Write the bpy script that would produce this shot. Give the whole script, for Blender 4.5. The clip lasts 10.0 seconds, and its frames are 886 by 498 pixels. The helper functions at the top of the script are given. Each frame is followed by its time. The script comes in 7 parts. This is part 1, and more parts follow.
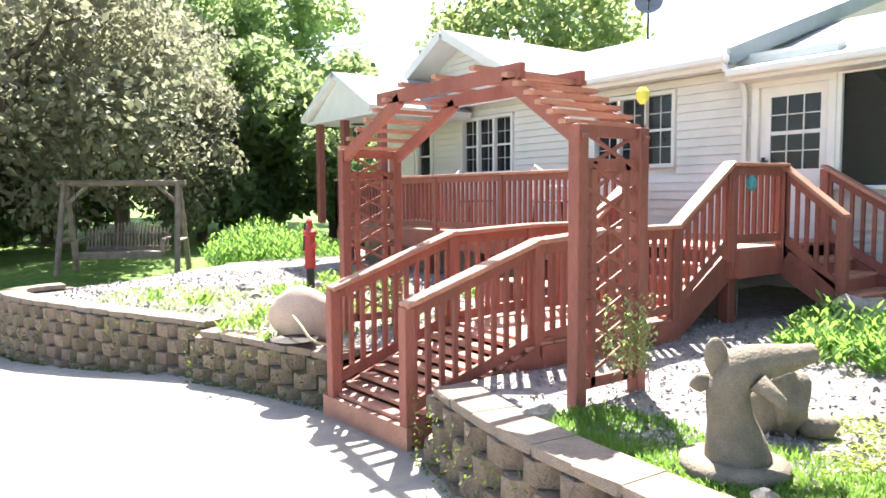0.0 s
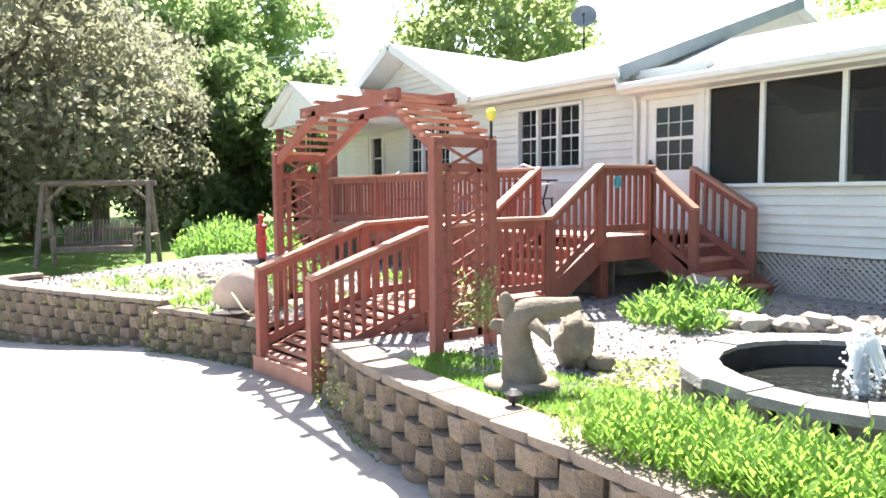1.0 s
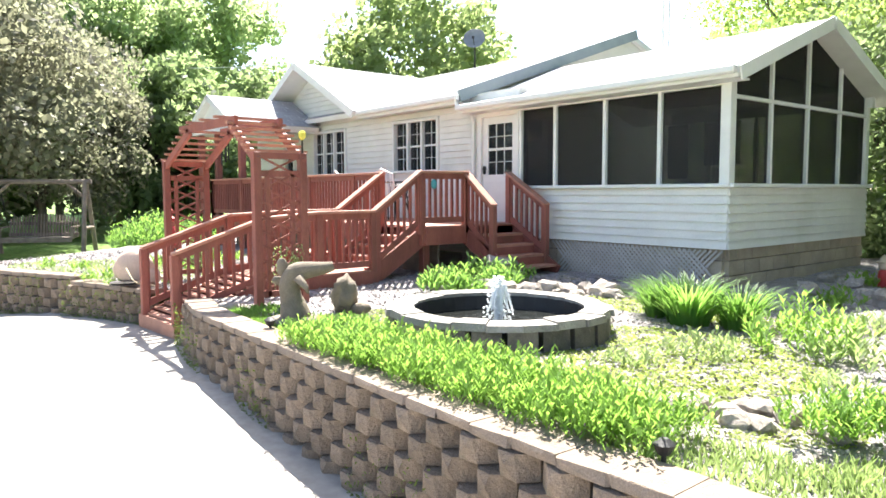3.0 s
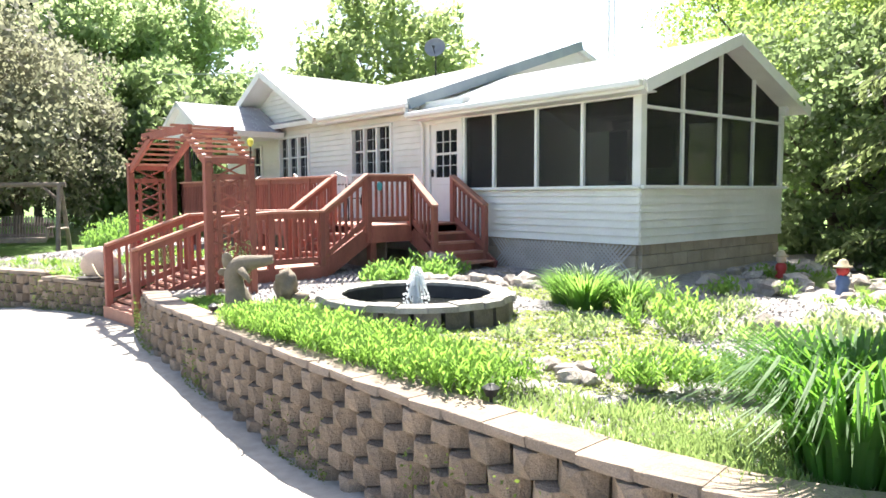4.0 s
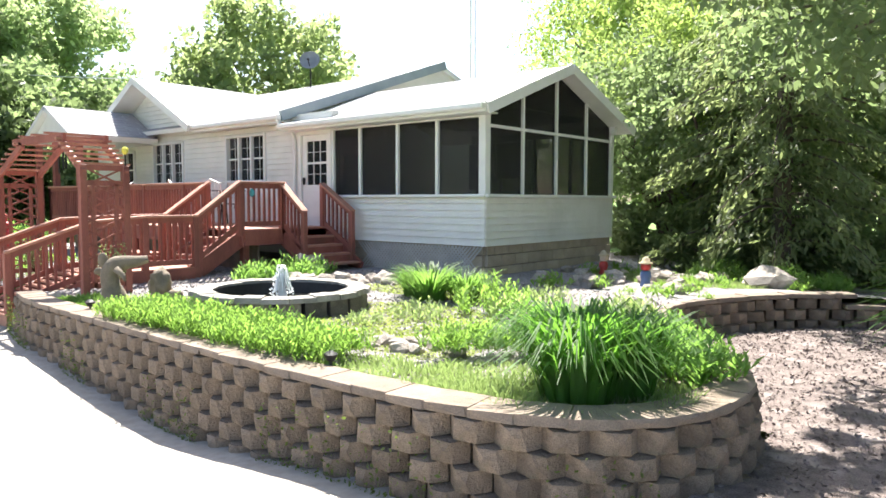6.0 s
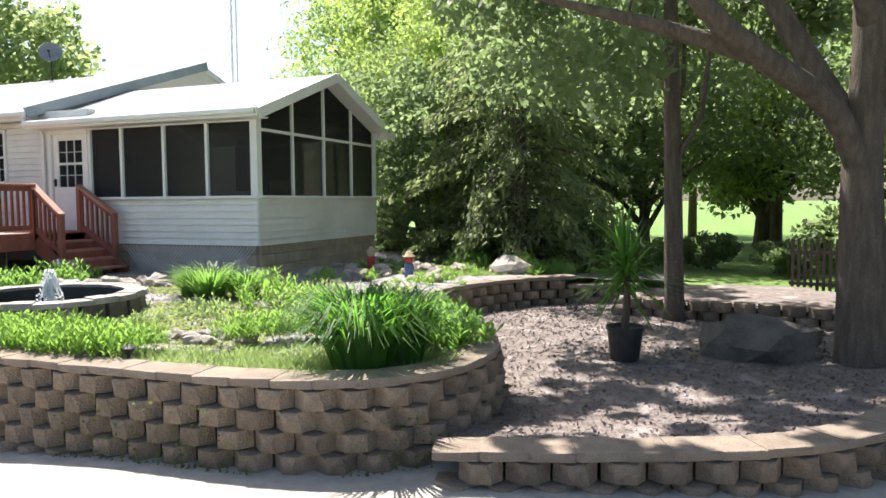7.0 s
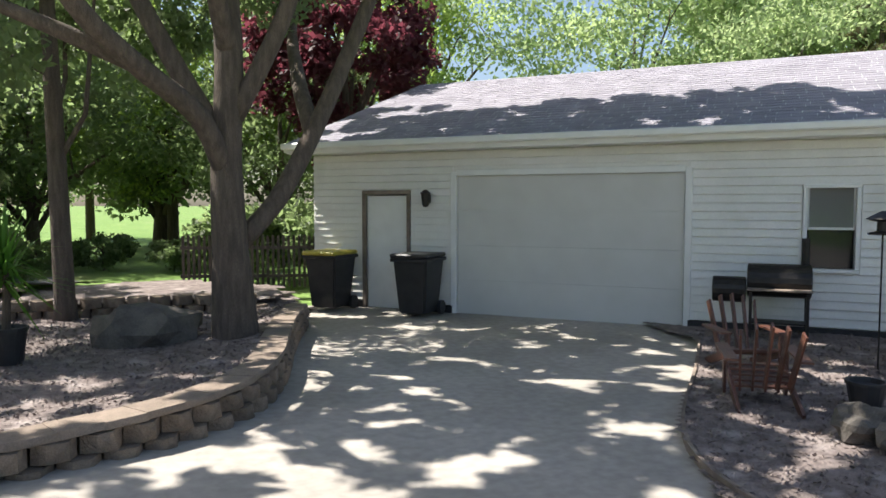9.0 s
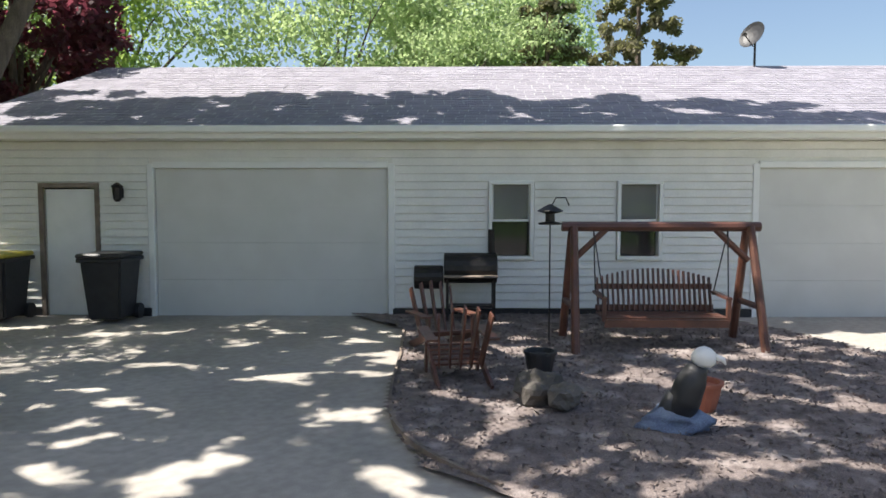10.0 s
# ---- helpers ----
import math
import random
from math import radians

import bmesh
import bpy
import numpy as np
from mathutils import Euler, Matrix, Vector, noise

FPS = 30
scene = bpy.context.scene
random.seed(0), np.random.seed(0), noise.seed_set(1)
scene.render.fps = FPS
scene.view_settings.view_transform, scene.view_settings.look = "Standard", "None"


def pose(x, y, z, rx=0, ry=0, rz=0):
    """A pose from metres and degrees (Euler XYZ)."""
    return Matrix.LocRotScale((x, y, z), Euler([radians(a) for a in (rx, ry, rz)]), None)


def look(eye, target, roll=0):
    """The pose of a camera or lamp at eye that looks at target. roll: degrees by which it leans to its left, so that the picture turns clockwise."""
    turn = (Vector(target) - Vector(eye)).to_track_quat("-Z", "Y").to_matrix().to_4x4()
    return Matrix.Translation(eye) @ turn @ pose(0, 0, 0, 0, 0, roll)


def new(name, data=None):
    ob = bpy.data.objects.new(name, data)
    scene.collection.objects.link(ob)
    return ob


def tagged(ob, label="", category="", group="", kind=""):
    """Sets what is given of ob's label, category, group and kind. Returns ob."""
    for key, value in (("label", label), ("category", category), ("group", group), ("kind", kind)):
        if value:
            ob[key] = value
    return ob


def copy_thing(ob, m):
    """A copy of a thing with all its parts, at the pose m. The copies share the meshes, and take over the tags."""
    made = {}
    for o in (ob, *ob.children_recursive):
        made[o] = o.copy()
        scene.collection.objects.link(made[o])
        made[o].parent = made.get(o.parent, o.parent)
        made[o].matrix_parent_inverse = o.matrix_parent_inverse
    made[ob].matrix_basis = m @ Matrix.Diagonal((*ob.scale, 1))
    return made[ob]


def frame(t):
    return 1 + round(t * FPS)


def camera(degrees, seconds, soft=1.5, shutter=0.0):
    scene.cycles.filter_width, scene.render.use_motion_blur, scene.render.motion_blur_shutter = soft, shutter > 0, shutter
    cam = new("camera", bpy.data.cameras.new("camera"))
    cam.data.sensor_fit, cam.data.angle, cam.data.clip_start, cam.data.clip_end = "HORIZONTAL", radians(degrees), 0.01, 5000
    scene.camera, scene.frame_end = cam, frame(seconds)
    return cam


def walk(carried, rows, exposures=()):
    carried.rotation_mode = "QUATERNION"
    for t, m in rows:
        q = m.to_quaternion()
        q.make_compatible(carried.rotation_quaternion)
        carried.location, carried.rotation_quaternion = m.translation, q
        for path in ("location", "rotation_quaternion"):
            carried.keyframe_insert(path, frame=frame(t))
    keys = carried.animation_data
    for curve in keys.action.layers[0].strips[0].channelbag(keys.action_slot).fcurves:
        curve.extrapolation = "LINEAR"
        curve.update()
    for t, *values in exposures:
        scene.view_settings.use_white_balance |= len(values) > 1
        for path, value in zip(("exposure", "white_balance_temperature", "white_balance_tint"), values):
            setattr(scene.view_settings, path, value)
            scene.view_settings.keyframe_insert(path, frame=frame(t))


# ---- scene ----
cam = camera(63.6, 10.0, soft=1.6)
PATH = [
    (0, (1.305, -0.983, 2.047), (-0.308, 0.189, 1.891), -0.4),
    (0.5, (2.055, -1.085, 2.037), (0.452, 0.1, 1.876), -0.3),
    (1, (2.835, -1.135, 2.017), (1.244, 0.067, 1.86), -0.5),
    (1.5, (3.58, -1.152, 1.992), (2.007, 0.072, 1.837), -0.2),
    (2, (4.364, -1.119, 2.008), (2.798, 0.114, 1.849), -0.3),
    (2.5, (5.088, -1.15, 2.011), (3.533, 0.098, 1.851), -0.2),
    (4, (6.886, -1.283, 1.984), (5.368, 0.01, 1.832), -0.3),
    (4.5, (7.224, -1.251, 1.977), (5.723, 0.063, 1.833), -0.1),
    (5, (7.445, -1.207, 1.969), (5.959, 0.126, 1.831), -0.1),
    (5.2, (7.534, -1.246, 1.974), (6.057, 0.095, 1.838), -0.1),
    (6.5, (8.154, -2.313, 1.988), (7.108, -0.613, 1.855), 0.0),
    (7, (8.227, -2.638, 1.975), (7.501, -0.78, 1.843), -0.4),
    (7.5, (8.171, -2.897, 1.967), (7.758, -0.945, 1.834), -0.2),
    (8, (8.214, -3.046, 2.01), (8.154, -1.052, 1.865), 0.2),
    (8.5, (8.372, -3.035, 1.959), (8.749, -1.076, 1.826), 0.3),
    (9, (8.423, -3.221, 1.875), (9.231, -1.396, 1.752), 0.0),
    (9.5, (8.496, -3.257, 1.838), (9.669, -1.642, 1.712), -0.0),
    (10, (8.431, -3.243, 1.839), (9.887, -1.878, 1.707), -0.0),
]
walk(cam, [(t, look(eye, target, roll)) for t, eye, target, roll in PATH],
     exposures=[(0.0, 2.2), (4.0, 2.05), (5.2, 1.92), (6.5, 1.65), (7.0, 1.38), (7.5, 1.2), (8.0, 1.05), (9.0, 1.1), (10.0, 1.08)])

# ---- world and light ----
SUN_AZ, SUN_EL = radians(-50), radians(58)
world = bpy.data.worlds.new("sky_world")
scene.world = world
world.use_nodes = True
wn = world.node_tree.nodes
sky = wn.new("ShaderNodeTexSky")
sky.sky_type, sky.sun_disc = "NISHITA", False
sky.sun_elevation, sky.sun_rotation = SUN_EL, SUN_AZ
sky.air_density, sky.dust_density = 1.0, 2.0
wn["Background"].inputs["Strength"].default_value = 0.085
world.node_tree.links.new(sky.outputs[0], wn["Background"].inputs["Color"])
sun = new("sun", bpy.data.lights.new("sun", "SUN"))
sun.data.energy, sun.data.angle, sun.data.color = 5.0, radians(0.53), (1.0, 0.95, 0.87)
sun_way = Vector((math.sin(SUN_AZ) * math.cos(SUN_EL), math.cos(SUN_AZ) * math.cos(SUN_EL), math.sin(SUN_EL)))
sun.matrix_world = look((0, 0, 40), Vector((0, 0, 40)) - sun_way)


# ---- materials ----
def mat(name, c1, c2=None, scale=6.0, rough=0.7, bump=0.0, bscale=40.0, metal=0.0, rand=0.0, fine=0.0, c3=None, stain=0.0, spec=0.5, coords="Object", stretch=None):
    """A material of two colours mixed by noise, with a third as stains, per-piece variation and relief."""
    m = bpy.data.materials.new(name)
    m.use_nodes = True
    nt = m.node_tree
    n, l = nt.nodes, nt.links
    b = n["Principled BSDF"]
    b.inputs["Roughness"].default_value, b.inputs["Metallic"].default_value = rough, metal
    b.inputs["Specular IOR Level"].default_value = spec
    tc = n.new("ShaderNodeTexCoord")
    vec = tc.outputs[coords]
    if stretch:
        mp = n.new("ShaderNodeMapping")
        mp.inputs["Scale"].default_value = stretch
        l.new(vec, mp.inputs["Vector"])
        vec = mp.outputs[0]
    c2 = c2 or tuple(v * 0.8 for v in c1)

    def noisy(s, d=4.0):
        t = n.new("ShaderNodeTexNoise")
        t.inputs["Scale"].default_value, t.inputs["Detail"].default_value = s, d
        l.new(vec, t.inputs["Vector"])
        return t.outputs["Fac"]

    def mixc(f, a, c):
        x = n.new("ShaderNodeMix")
        x.data_type = "RGBA"
        for sock, v in ((x.inputs["Factor"], f), (x.inputs["A"], a), (x.inputs["B"], c)):
            if isinstance(v, (tuple, float)):
                sock.default_value = (*v, 1) if isinstance(v, tuple) else v
            else:
                l.new(v, sock)
        return x.outputs["Result"]

    def ramp(f, lo, hi):
        r = n.new("ShaderNodeMapRange")
        r.inputs["From Min"].default_value, r.inputs["From Max"].default_value = lo, hi
        l.new(f, r.inputs["Value"])
        return r.outputs[0]

    col = mixc(ramp(noisy(scale), 0.35, 0.65), c1, c2)
    if fine:
        hs = n.new("ShaderNodeHueSaturation")
        l.new(col, hs.inputs["Color"])
        f = ramp(noisy(scale * 14, 2.0), 0.3, 0.7)
        mr = n.new("ShaderNodeMapRange")
        mr.inputs["To Min"].default_value, mr.inputs["To Max"].default_value = 1 - fine, 1 + fine
        l.new(f, mr.inputs["Value"])
        l.new(mr.outputs[0], hs.inputs["Value"])
        col = hs.outputs[0]
    if c3:
        col = mixc(ramp(noisy(scale * 0.37, 6.0), 0.62 - stain * 0.25, 0.70), col, c3)
    if rand:
        oi = n.new("ShaderNodeObjectInfo")
        gi = n.new("ShaderNodeNewGeometry")
        ad = n.new("ShaderNodeMath")
        ad.operation = "ADD"
        l.new(oi.outputs["Random"], ad.inputs[0])
        l.new(gi.outputs["Random Per Island"], ad.inputs[1])
        fr = n.new("ShaderNodeMath")
        fr.operation = "FRACT"
        l.new(ad.outputs[0], fr.inputs[0])
        mr = n.new("ShaderNodeMapRange")
        mr.inputs["To Min"].default_value, mr.inputs["To Max"].default_value = 1 - rand, 1 + rand
        l.new(fr.outputs[0], mr.inputs["Value"])
        hs = n.new("ShaderNodeHueSaturation")
        l.new(col, hs.inputs["Color"])
        l.new(mr.outputs[0], hs.inputs["Value"])
        col = hs.outputs[0]
    l.new(col, b.inputs["Base Color"])
    if bump:
        bp = n.new("ShaderNodeBump")
        bp.inputs["Strength"].default_value, bp.inputs["Distance"].default_value = bump, 0.02
        l.new(noisy(bscale), bp.inputs["Height"])
        l.new(bp.outputs[0], b.inputs["Normal"])
    return m


def leaf_mat(name, c1, c2, through_c, rand=0.35):
    m = mat(name, c1, c2, 0.5, 0.55, rand=rand)
    nt = m.node_tree
    b, out = nt.nodes["Principled BSDF"], nt.nodes["Material Output"]
    tr = nt.nodes.new("ShaderNodeBsdfTranslucent")
    tr.inputs["Color"].default_value = (*through_c, 1)
    mx = nt.nodes.new("ShaderNodeMixShader")
    mx.inputs[0].default_value = 0.55
    nt.links.new(b.outputs[0], mx.inputs[1])
    nt.links.new(tr.outputs[0], mx.inputs[2])
    nt.links.new(mx.outputs[0], out.inputs["Surface"])
    return m


def glass_mat(name, tint, alpha, rough=0.03):
    """A clear or dark pane: part see-through, part reflecting."""
    m = bpy.data.materials.new(name)
    m.use_nodes = True
    nt = m.node_tree
    b, out = nt.nodes["Principled BSDF"], nt.nodes["Material Output"]
    b.inputs["Base Color"].default_value, b.inputs["Roughness"].default_value = (*tint, 1), rough
    tr = nt.nodes.new("ShaderNodeBsdfTransparent")
    mx = nt.nodes.new("ShaderNodeMixShader")
    mx.inputs[0].default_value = alpha
    nt.links.new(tr.outputs[0], mx.inputs[1])
    nt.links.new(b.outputs[0], mx.inputs[2])
    nt.links.new(mx.outputs[0], out.inputs["Surface"])
    return m


WHITE = mat("vinyl_white", (0.79, 0.775, 0.735), (0.73, 0.715, 0.675), 2.5, 0.45, 0.08, 30, fine=0.03, c3=(0.66, 0.65, 0.60), stain=0.1)
TRIM = mat("trim_white", (0.80, 0.80, 0.78), (0.75, 0.75, 0.73), 4.0, 0.4, 0.05, 40)
GARDOOR = mat("garage_door_paint", (0.64, 0.63, 0.60), (0.60, 0.59, 0.56), 2.0, 0.5, 0.05, 40)
SHINGLE = mat("shingle_grey", (0.36, 0.355, 0.375), (0.31, 0.305, 0.325), 3.0, 0.9, 0.4, 120, rand=0.07, fine=0.10)
SHINGLE_DARK = mat("shingle_dark", (0.31, 0.295, 0.335), (0.26, 0.245, 0.285), 3.0, 0.9, 0.6, 120, rand=0.1, fine=0.12)
SLATE = mat("flashing_blue", (0.29, 0.34, 0.37), (0.24, 0.29, 0.32), 3.0, 0.45, 0.1, 30)
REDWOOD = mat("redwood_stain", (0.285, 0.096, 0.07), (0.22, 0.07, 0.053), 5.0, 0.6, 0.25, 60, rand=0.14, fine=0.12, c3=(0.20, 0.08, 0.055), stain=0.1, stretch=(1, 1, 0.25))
# Paler copy of the redwood for upper faces: sunlight put into the colour.
REDWOOD_LIT = mat("redwood_lit", (0.46, 0.23, 0.16), (0.37, 0.17, 0.12), 5.0, 0.55, 0.25, 60, rand=0.12, fine=0.12)
BLOCK = mat("retaining_block", (0.25, 0.19, 0.14), (0.185, 0.14, 0.105), 9.0, 0.95, 0.9, 45, rand=0.22, fine=0.22, c3=(0.14, 0.13, 0.09), stain=0.2)
CAP = mat("retaining_cap", (0.27, 0.212, 0.168), (0.21, 0.165, 0.13), 9.0, 0.95, 0.6, 45, rand=0.12, fine=0.18)
MOSS = leaf_mat("moss", (0.09, 0.13, 0.035), (0.13, 0.15, 0.05), (0.2, 0.28, 0.05))
CONCRETE = mat("drive_concrete", (0.41, 0.375, 0.335), (0.335, 0.305, 0.27), 0.7, 0.9, 0.25, 90, fine=0.12, c3=(0.25, 0.225, 0.195), stain=0.25)
FOUND = mat("foundation_block", (0.43, 0.355, 0.27), (0.35, 0.29, 0.22), 4.0, 0.95, 0.4, 60, rand=0.1, fine=0.1)
MULCH = mat("wood_mulch", (0.25, 0.205, 0.19), (0.15, 0.12, 0.11), 9.0, 0.98, 1.0, 60, fine=0.4, c3=(0.36, 0.31, 0.29), stain=0.3)
DARKSTONE = mat("dark_stone", (0.16, 0.14, 0.12), (0.10, 0.09, 0.08), 7.0, 0.92, 0.7, 30, rand=0.25, fine=0.2)
LATTICE = mat("lattice_grey", (0.52, 0.49, 0.46), (0.43, 0.40, 0.37), 5.0, 0.7, 0.2, 40)
DARKWOOD = mat("dark_wood", (0.09, 0.07, 0.06), (0.06, 0.05, 0.04), 6.0, 0.9, 0.4, 50, rand=0.2)
FOUNTAINSTONE = mat("fountain_stone", (0.33, 0.31, 0.28), (0.25, 0.235, 0.21), 8.0, 0.9, 0.6, 40, rand=0.2, fine=0.2)
TEAL = mat("teal_glaze", (0.06, 0.30, 0.32), (0.05, 0.24, 0.27), 9.0, 0.3)
DISHGREY = mat("dish_grey", (0.22, 0.23, 0.25), (0.18, 0.19, 0.21), 6.0, 0.6)
GRAVEL = mat("grey_chips", (0.345, 0.325, 0.33), (0.225, 0.205, 0.205), 12.0, 0.98, 1.0, 70, fine=0.4, c3=(0.33, 0.30, 0.20), stain=0.25)
GRASS = mat("lawn_green", (0.10, 0.19, 0.03), (0.15, 0.24, 0.05), 0.6, 0.9, 0.8, 50, fine=0.3, c3=(0.20, 0.24, 0.08), stain=0.2)
BARK = mat("bark_brown", (0.14, 0.108, 0.085), (0.085, 0.066, 0.053), 6.0, 0.95, 1.0, 25, fine=0.3, stretch=(3, 3, 0.5))
WEATHERED = mat("weathered_wood", (0.25, 0.20, 0.16), (0.17, 0.13, 0.105), 6.0, 0.85, 0.4, 50, rand=0.2, fine=0.15)
LOG = mat("varnished_log", (0.15, 0.062, 0.04), (0.095, 0.042, 0.03), 5.0, 0.4, 0.3, 40, rand=0.2, fine=0.15)
BLACK = mat("black_plastic", (0.018, 0.018, 0.02), (0.026, 0.026, 0.028), 8.0, 0.5, 0.15, 60)
IRON = mat("black_iron", (0.022, 0.021, 0.02), (0.035, 0.03, 0.028), 12.0, 0.45, 0.2, 60, metal=0.5)
CHIPS = mat("stone_chips", (0.33, 0.30, 0.29), (0.22, 0.20, 0.19), 7.0, 0.95, 0.6, 30, rand=0.35, fine=0.2)
STONE = mat("field_stone", (0.42, 0.37, 0.32), (0.31, 0.27, 0.24), 7.0, 0.92, 0.7, 30, rand=0.25, fine=0.2)
CONC_STATUE = mat("cast_concrete", (0.25, 0.205, 0.155), (0.18, 0.15, 0.115), 9.0, 0.95, 0.5, 50, fine=0.15, c3=(0.15, 0.135, 0.10), stain=0.25)
PINKSTONE = mat("pink_granite", (0.58, 0.43, 0.34), (0.50, 0.37, 0.30), 6.0, 0.8, 0.3, 60, fine=0.12)
SCREEN = glass_mat("insect_screen", (0.012, 0.011, 0.011), 0.70, 0.7)
PANE_CLEAR = glass_mat("clear_pane", (0.03, 0.032, 0.035), 0.35, 0.04)
PANE = glass_mat("window_pane", (0.02, 0.022, 0.025), 0.80, 0.04)
# Near-black colour that stands for the shade of unlit rooms.
DARKIN = mat("unlit_interior", (0.06, 0.055, 0.05), (0.045, 0.04, 0.038), 2.0, 0.9)
LEAF_OLIVE = leaf_mat("leaf_crabapple", (0.145, 0.15, 0.10), (0.19, 0.165, 0.13), (0.31, 0.32, 0.21), 0.5)
LEAF_A = leaf_mat("leaf_bright", (0.13, 0.205, 0.075), (0.17, 0.245, 0.095), (0.50, 0.62, 0.30))
LEAF_B = leaf_mat("leaf_mid", (0.115, 0.17, 0.06), (0.155, 0.21, 0.075), (0.44, 0.54, 0.23))
LEAF_C = leaf_mat("leaf_yellowgreen", (0.11, 0.185, 0.04), (0.15, 0.225, 0.055), (0.46, 0.60, 0.16), 0.45)
LEAF_SPRUCE = leaf_mat("leaf_spruce", (0.13, 0.17, 0.085), (0.17, 0.20, 0.11), (0.36, 0.44, 0.18), 0.45)
LEAF_D = leaf_mat("leaf_dark", (0.08, 0.12, 0.05), (0.105, 0.15, 0.06), (0.30, 0.40, 0.17))
LEAF_PURPLE = leaf_mat("leaf_purple", (0.06, 0.022, 0.03), (0.09, 0.03, 0.035), (0.20, 0.05, 0.07))
LEAF_CONIFER = leaf_mat("leaf_conifer", (0.09, 0.10, 0.05), (0.15, 0.13, 0.075), (0.20, 0.20, 0.09), 0.5)
PLANT = leaf_mat("leaf_plant", (0.08, 0.18, 0.04), (0.12, 0.235, 0.055), (0.26, 0.45, 0.09))
PLANT_LIME = leaf_mat("leaf_lime", (0.12, 0.235, 0.04), (0.16, 0.28, 0.05), (0.30, 0.49, 0.09))
MOSS_LIME = leaf_mat("moss_lime", (0.26, 0.33, 0.09), (0.33, 0.37, 0.14), (0.40, 0.50, 0.12))
PLANT_GREY = leaf_mat("leaf_palegreen", (0.17, 0.235, 0.11), (0.22, 0.27, 0.145), (0.36, 0.48, 0.16))
PLANT_DARK = leaf_mat("leaf_lily", (0.05, 0.13, 0.03), (0.08, 0.18, 0.035), (0.18, 0.40, 0.05))


# ---- mesh helpers ----
def part(name, bm, material, parent=None, label="", smooth=False):
    me = bpy.data.meshes.new(name)
    bm.normal_update()
    bm.to_mesh(me)
    bm.free()
    me.materials.append(material)
    if smooth:
        for p in me.polygons:
            p.use_smooth = True
    ob = new(name, me)
    if parent:
        ob.parent = parent
    return tagged(ob, label)


def thing(name, label, category, group="", kind="", at=(0, 0, 0), rz=0.0):
    ob = new(name)
    ob.matrix_basis = pose(*at, 0, 0, rz)
    return tagged(ob, label, category, group, kind)


def BM():
    return bmesh.new()


def box(bm, c, s, rz=0.0, bevel=0.0, m=None):
    """A box with centre c and size s, turned by rz degrees."""
    mm = (m or Matrix()) @ pose(*c, 0, 0, rz) @ Matrix.Diagonal((*s, 1))
    r = bmesh.ops.create_cube(bm, size=1.0, matrix=mm)
    if bevel:
        es = list({e for v in r["verts"] for e in v.link_edges})
        bmesh.ops.bevel(bm, geom=es, offset=bevel, segments=1, affect="EDGES")
    return bm


def beam(bm, p, q, w, h, bevel=0.0, ext=0.0):
    """A board from p to q, w wide and h high."""
    p, q = Vector(p), Vector(q)
    d = (q - p)
    ln = d.length
    d.normalize()
    p, q = p - d * ext, q + d * ext
    side = d.cross(Vector((0, 0, 1)))
    side = Vector((1, 0, 0)) if side.length < 1e-4 else side.normalized()
    up = side.cross(d).normalized()
    rot = Matrix((d, side, up)).transposed().to_4x4()
    mm = Matrix.Translation((p + q) / 2) @ rot @ Matrix.Diagonal((ln + 2 * ext, w, h, 1))
    r = bmesh.ops.create_cube(bm, size=1.0, matrix=mm)
    if bevel:
        es = list({e for v in r["verts"] for e in v.link_edges})
        bmesh.ops.bevel(bm, geom=es, offset=bevel, segments=1, affect="EDGES")
    return bm


def tube(bm, pts, radii, seg=8):
    """A tapered, bent tube through pts."""
    rings = []
    for i, p in enumerate(pts):
        a = Vector(pts[min(i + 1, len(pts) - 1)]) - Vector(pts[max(i - 1, 0)])
        a.normalize()
        u = a.cross(Vector((0.31, 0.95, 0.07))).normalized()
        v = a.cross(u)
        rings.append([bm.verts.new(Vector(p) + (u * math.cos(k * math.tau / seg) + v * math.sin(k * math.tau / seg)) * radii[i]) for k in range(seg)])
    for r0, r1 in zip(rings, rings[1:]):
        for k in range(seg):
            bm.faces.new((r0[k], r0[(k + 1) % seg], r1[(k + 1) % seg], r1[k]))
    bm.faces.new(rings[0][::-1])
    bm.faces.new(rings[-1])
    return bm


def lathe(bm, prof, seg=24, at=(0, 0, 0)):
    """A turned body from (radius, height) pairs."""
    rings = [[bm.verts.new((at[0] + r * math.cos(k * math.tau / seg), at[1] + r * math.sin(k * math.tau / seg), at[2] + z)) for k in range(seg)] for r, z in prof]
    for r0, r1 in zip(rings, rings[1:]):
        for k in range(seg):
            bm.faces.new((r0[k], r0[(k + 1) % seg], r1[(k + 1) % seg], r1[k]))
    bm.faces.new(rings[0][::-1])
    bm.faces.new(rings[-1])
    return bm


def quads(name, verts, faces, material, parent=None, label=""):
    me = bpy.data.meshes.new(name)
    me.from_pydata(verts, [], faces)
    me.materials.append(material)
    ob = new(name, me)
    if parent:
        ob.parent = parent
    return tagged(ob, label)


def blob(bm, c, r, seed=0, squash=(1, 1, 1), rough=0.25, sub=2):
    """A lumpy stone."""
    res = bmesh.ops.create_icosphere(bm, subdivisions=sub, radius=1.0)
    off = Vector((seed * 3.1, seed * 1.7, seed * 5.3))
    for v in res["verts"]:
        k = 1 + rough * noise.noise(v.co * 1.6 + off) + rough * 0.5 * noise.noise(v.co * 4 + off)
        v.co = Vector((v.co.x * squash[0], v.co.y * squash[1], v.co.z * squash[2])) * k * r + Vector(c)
    return bm


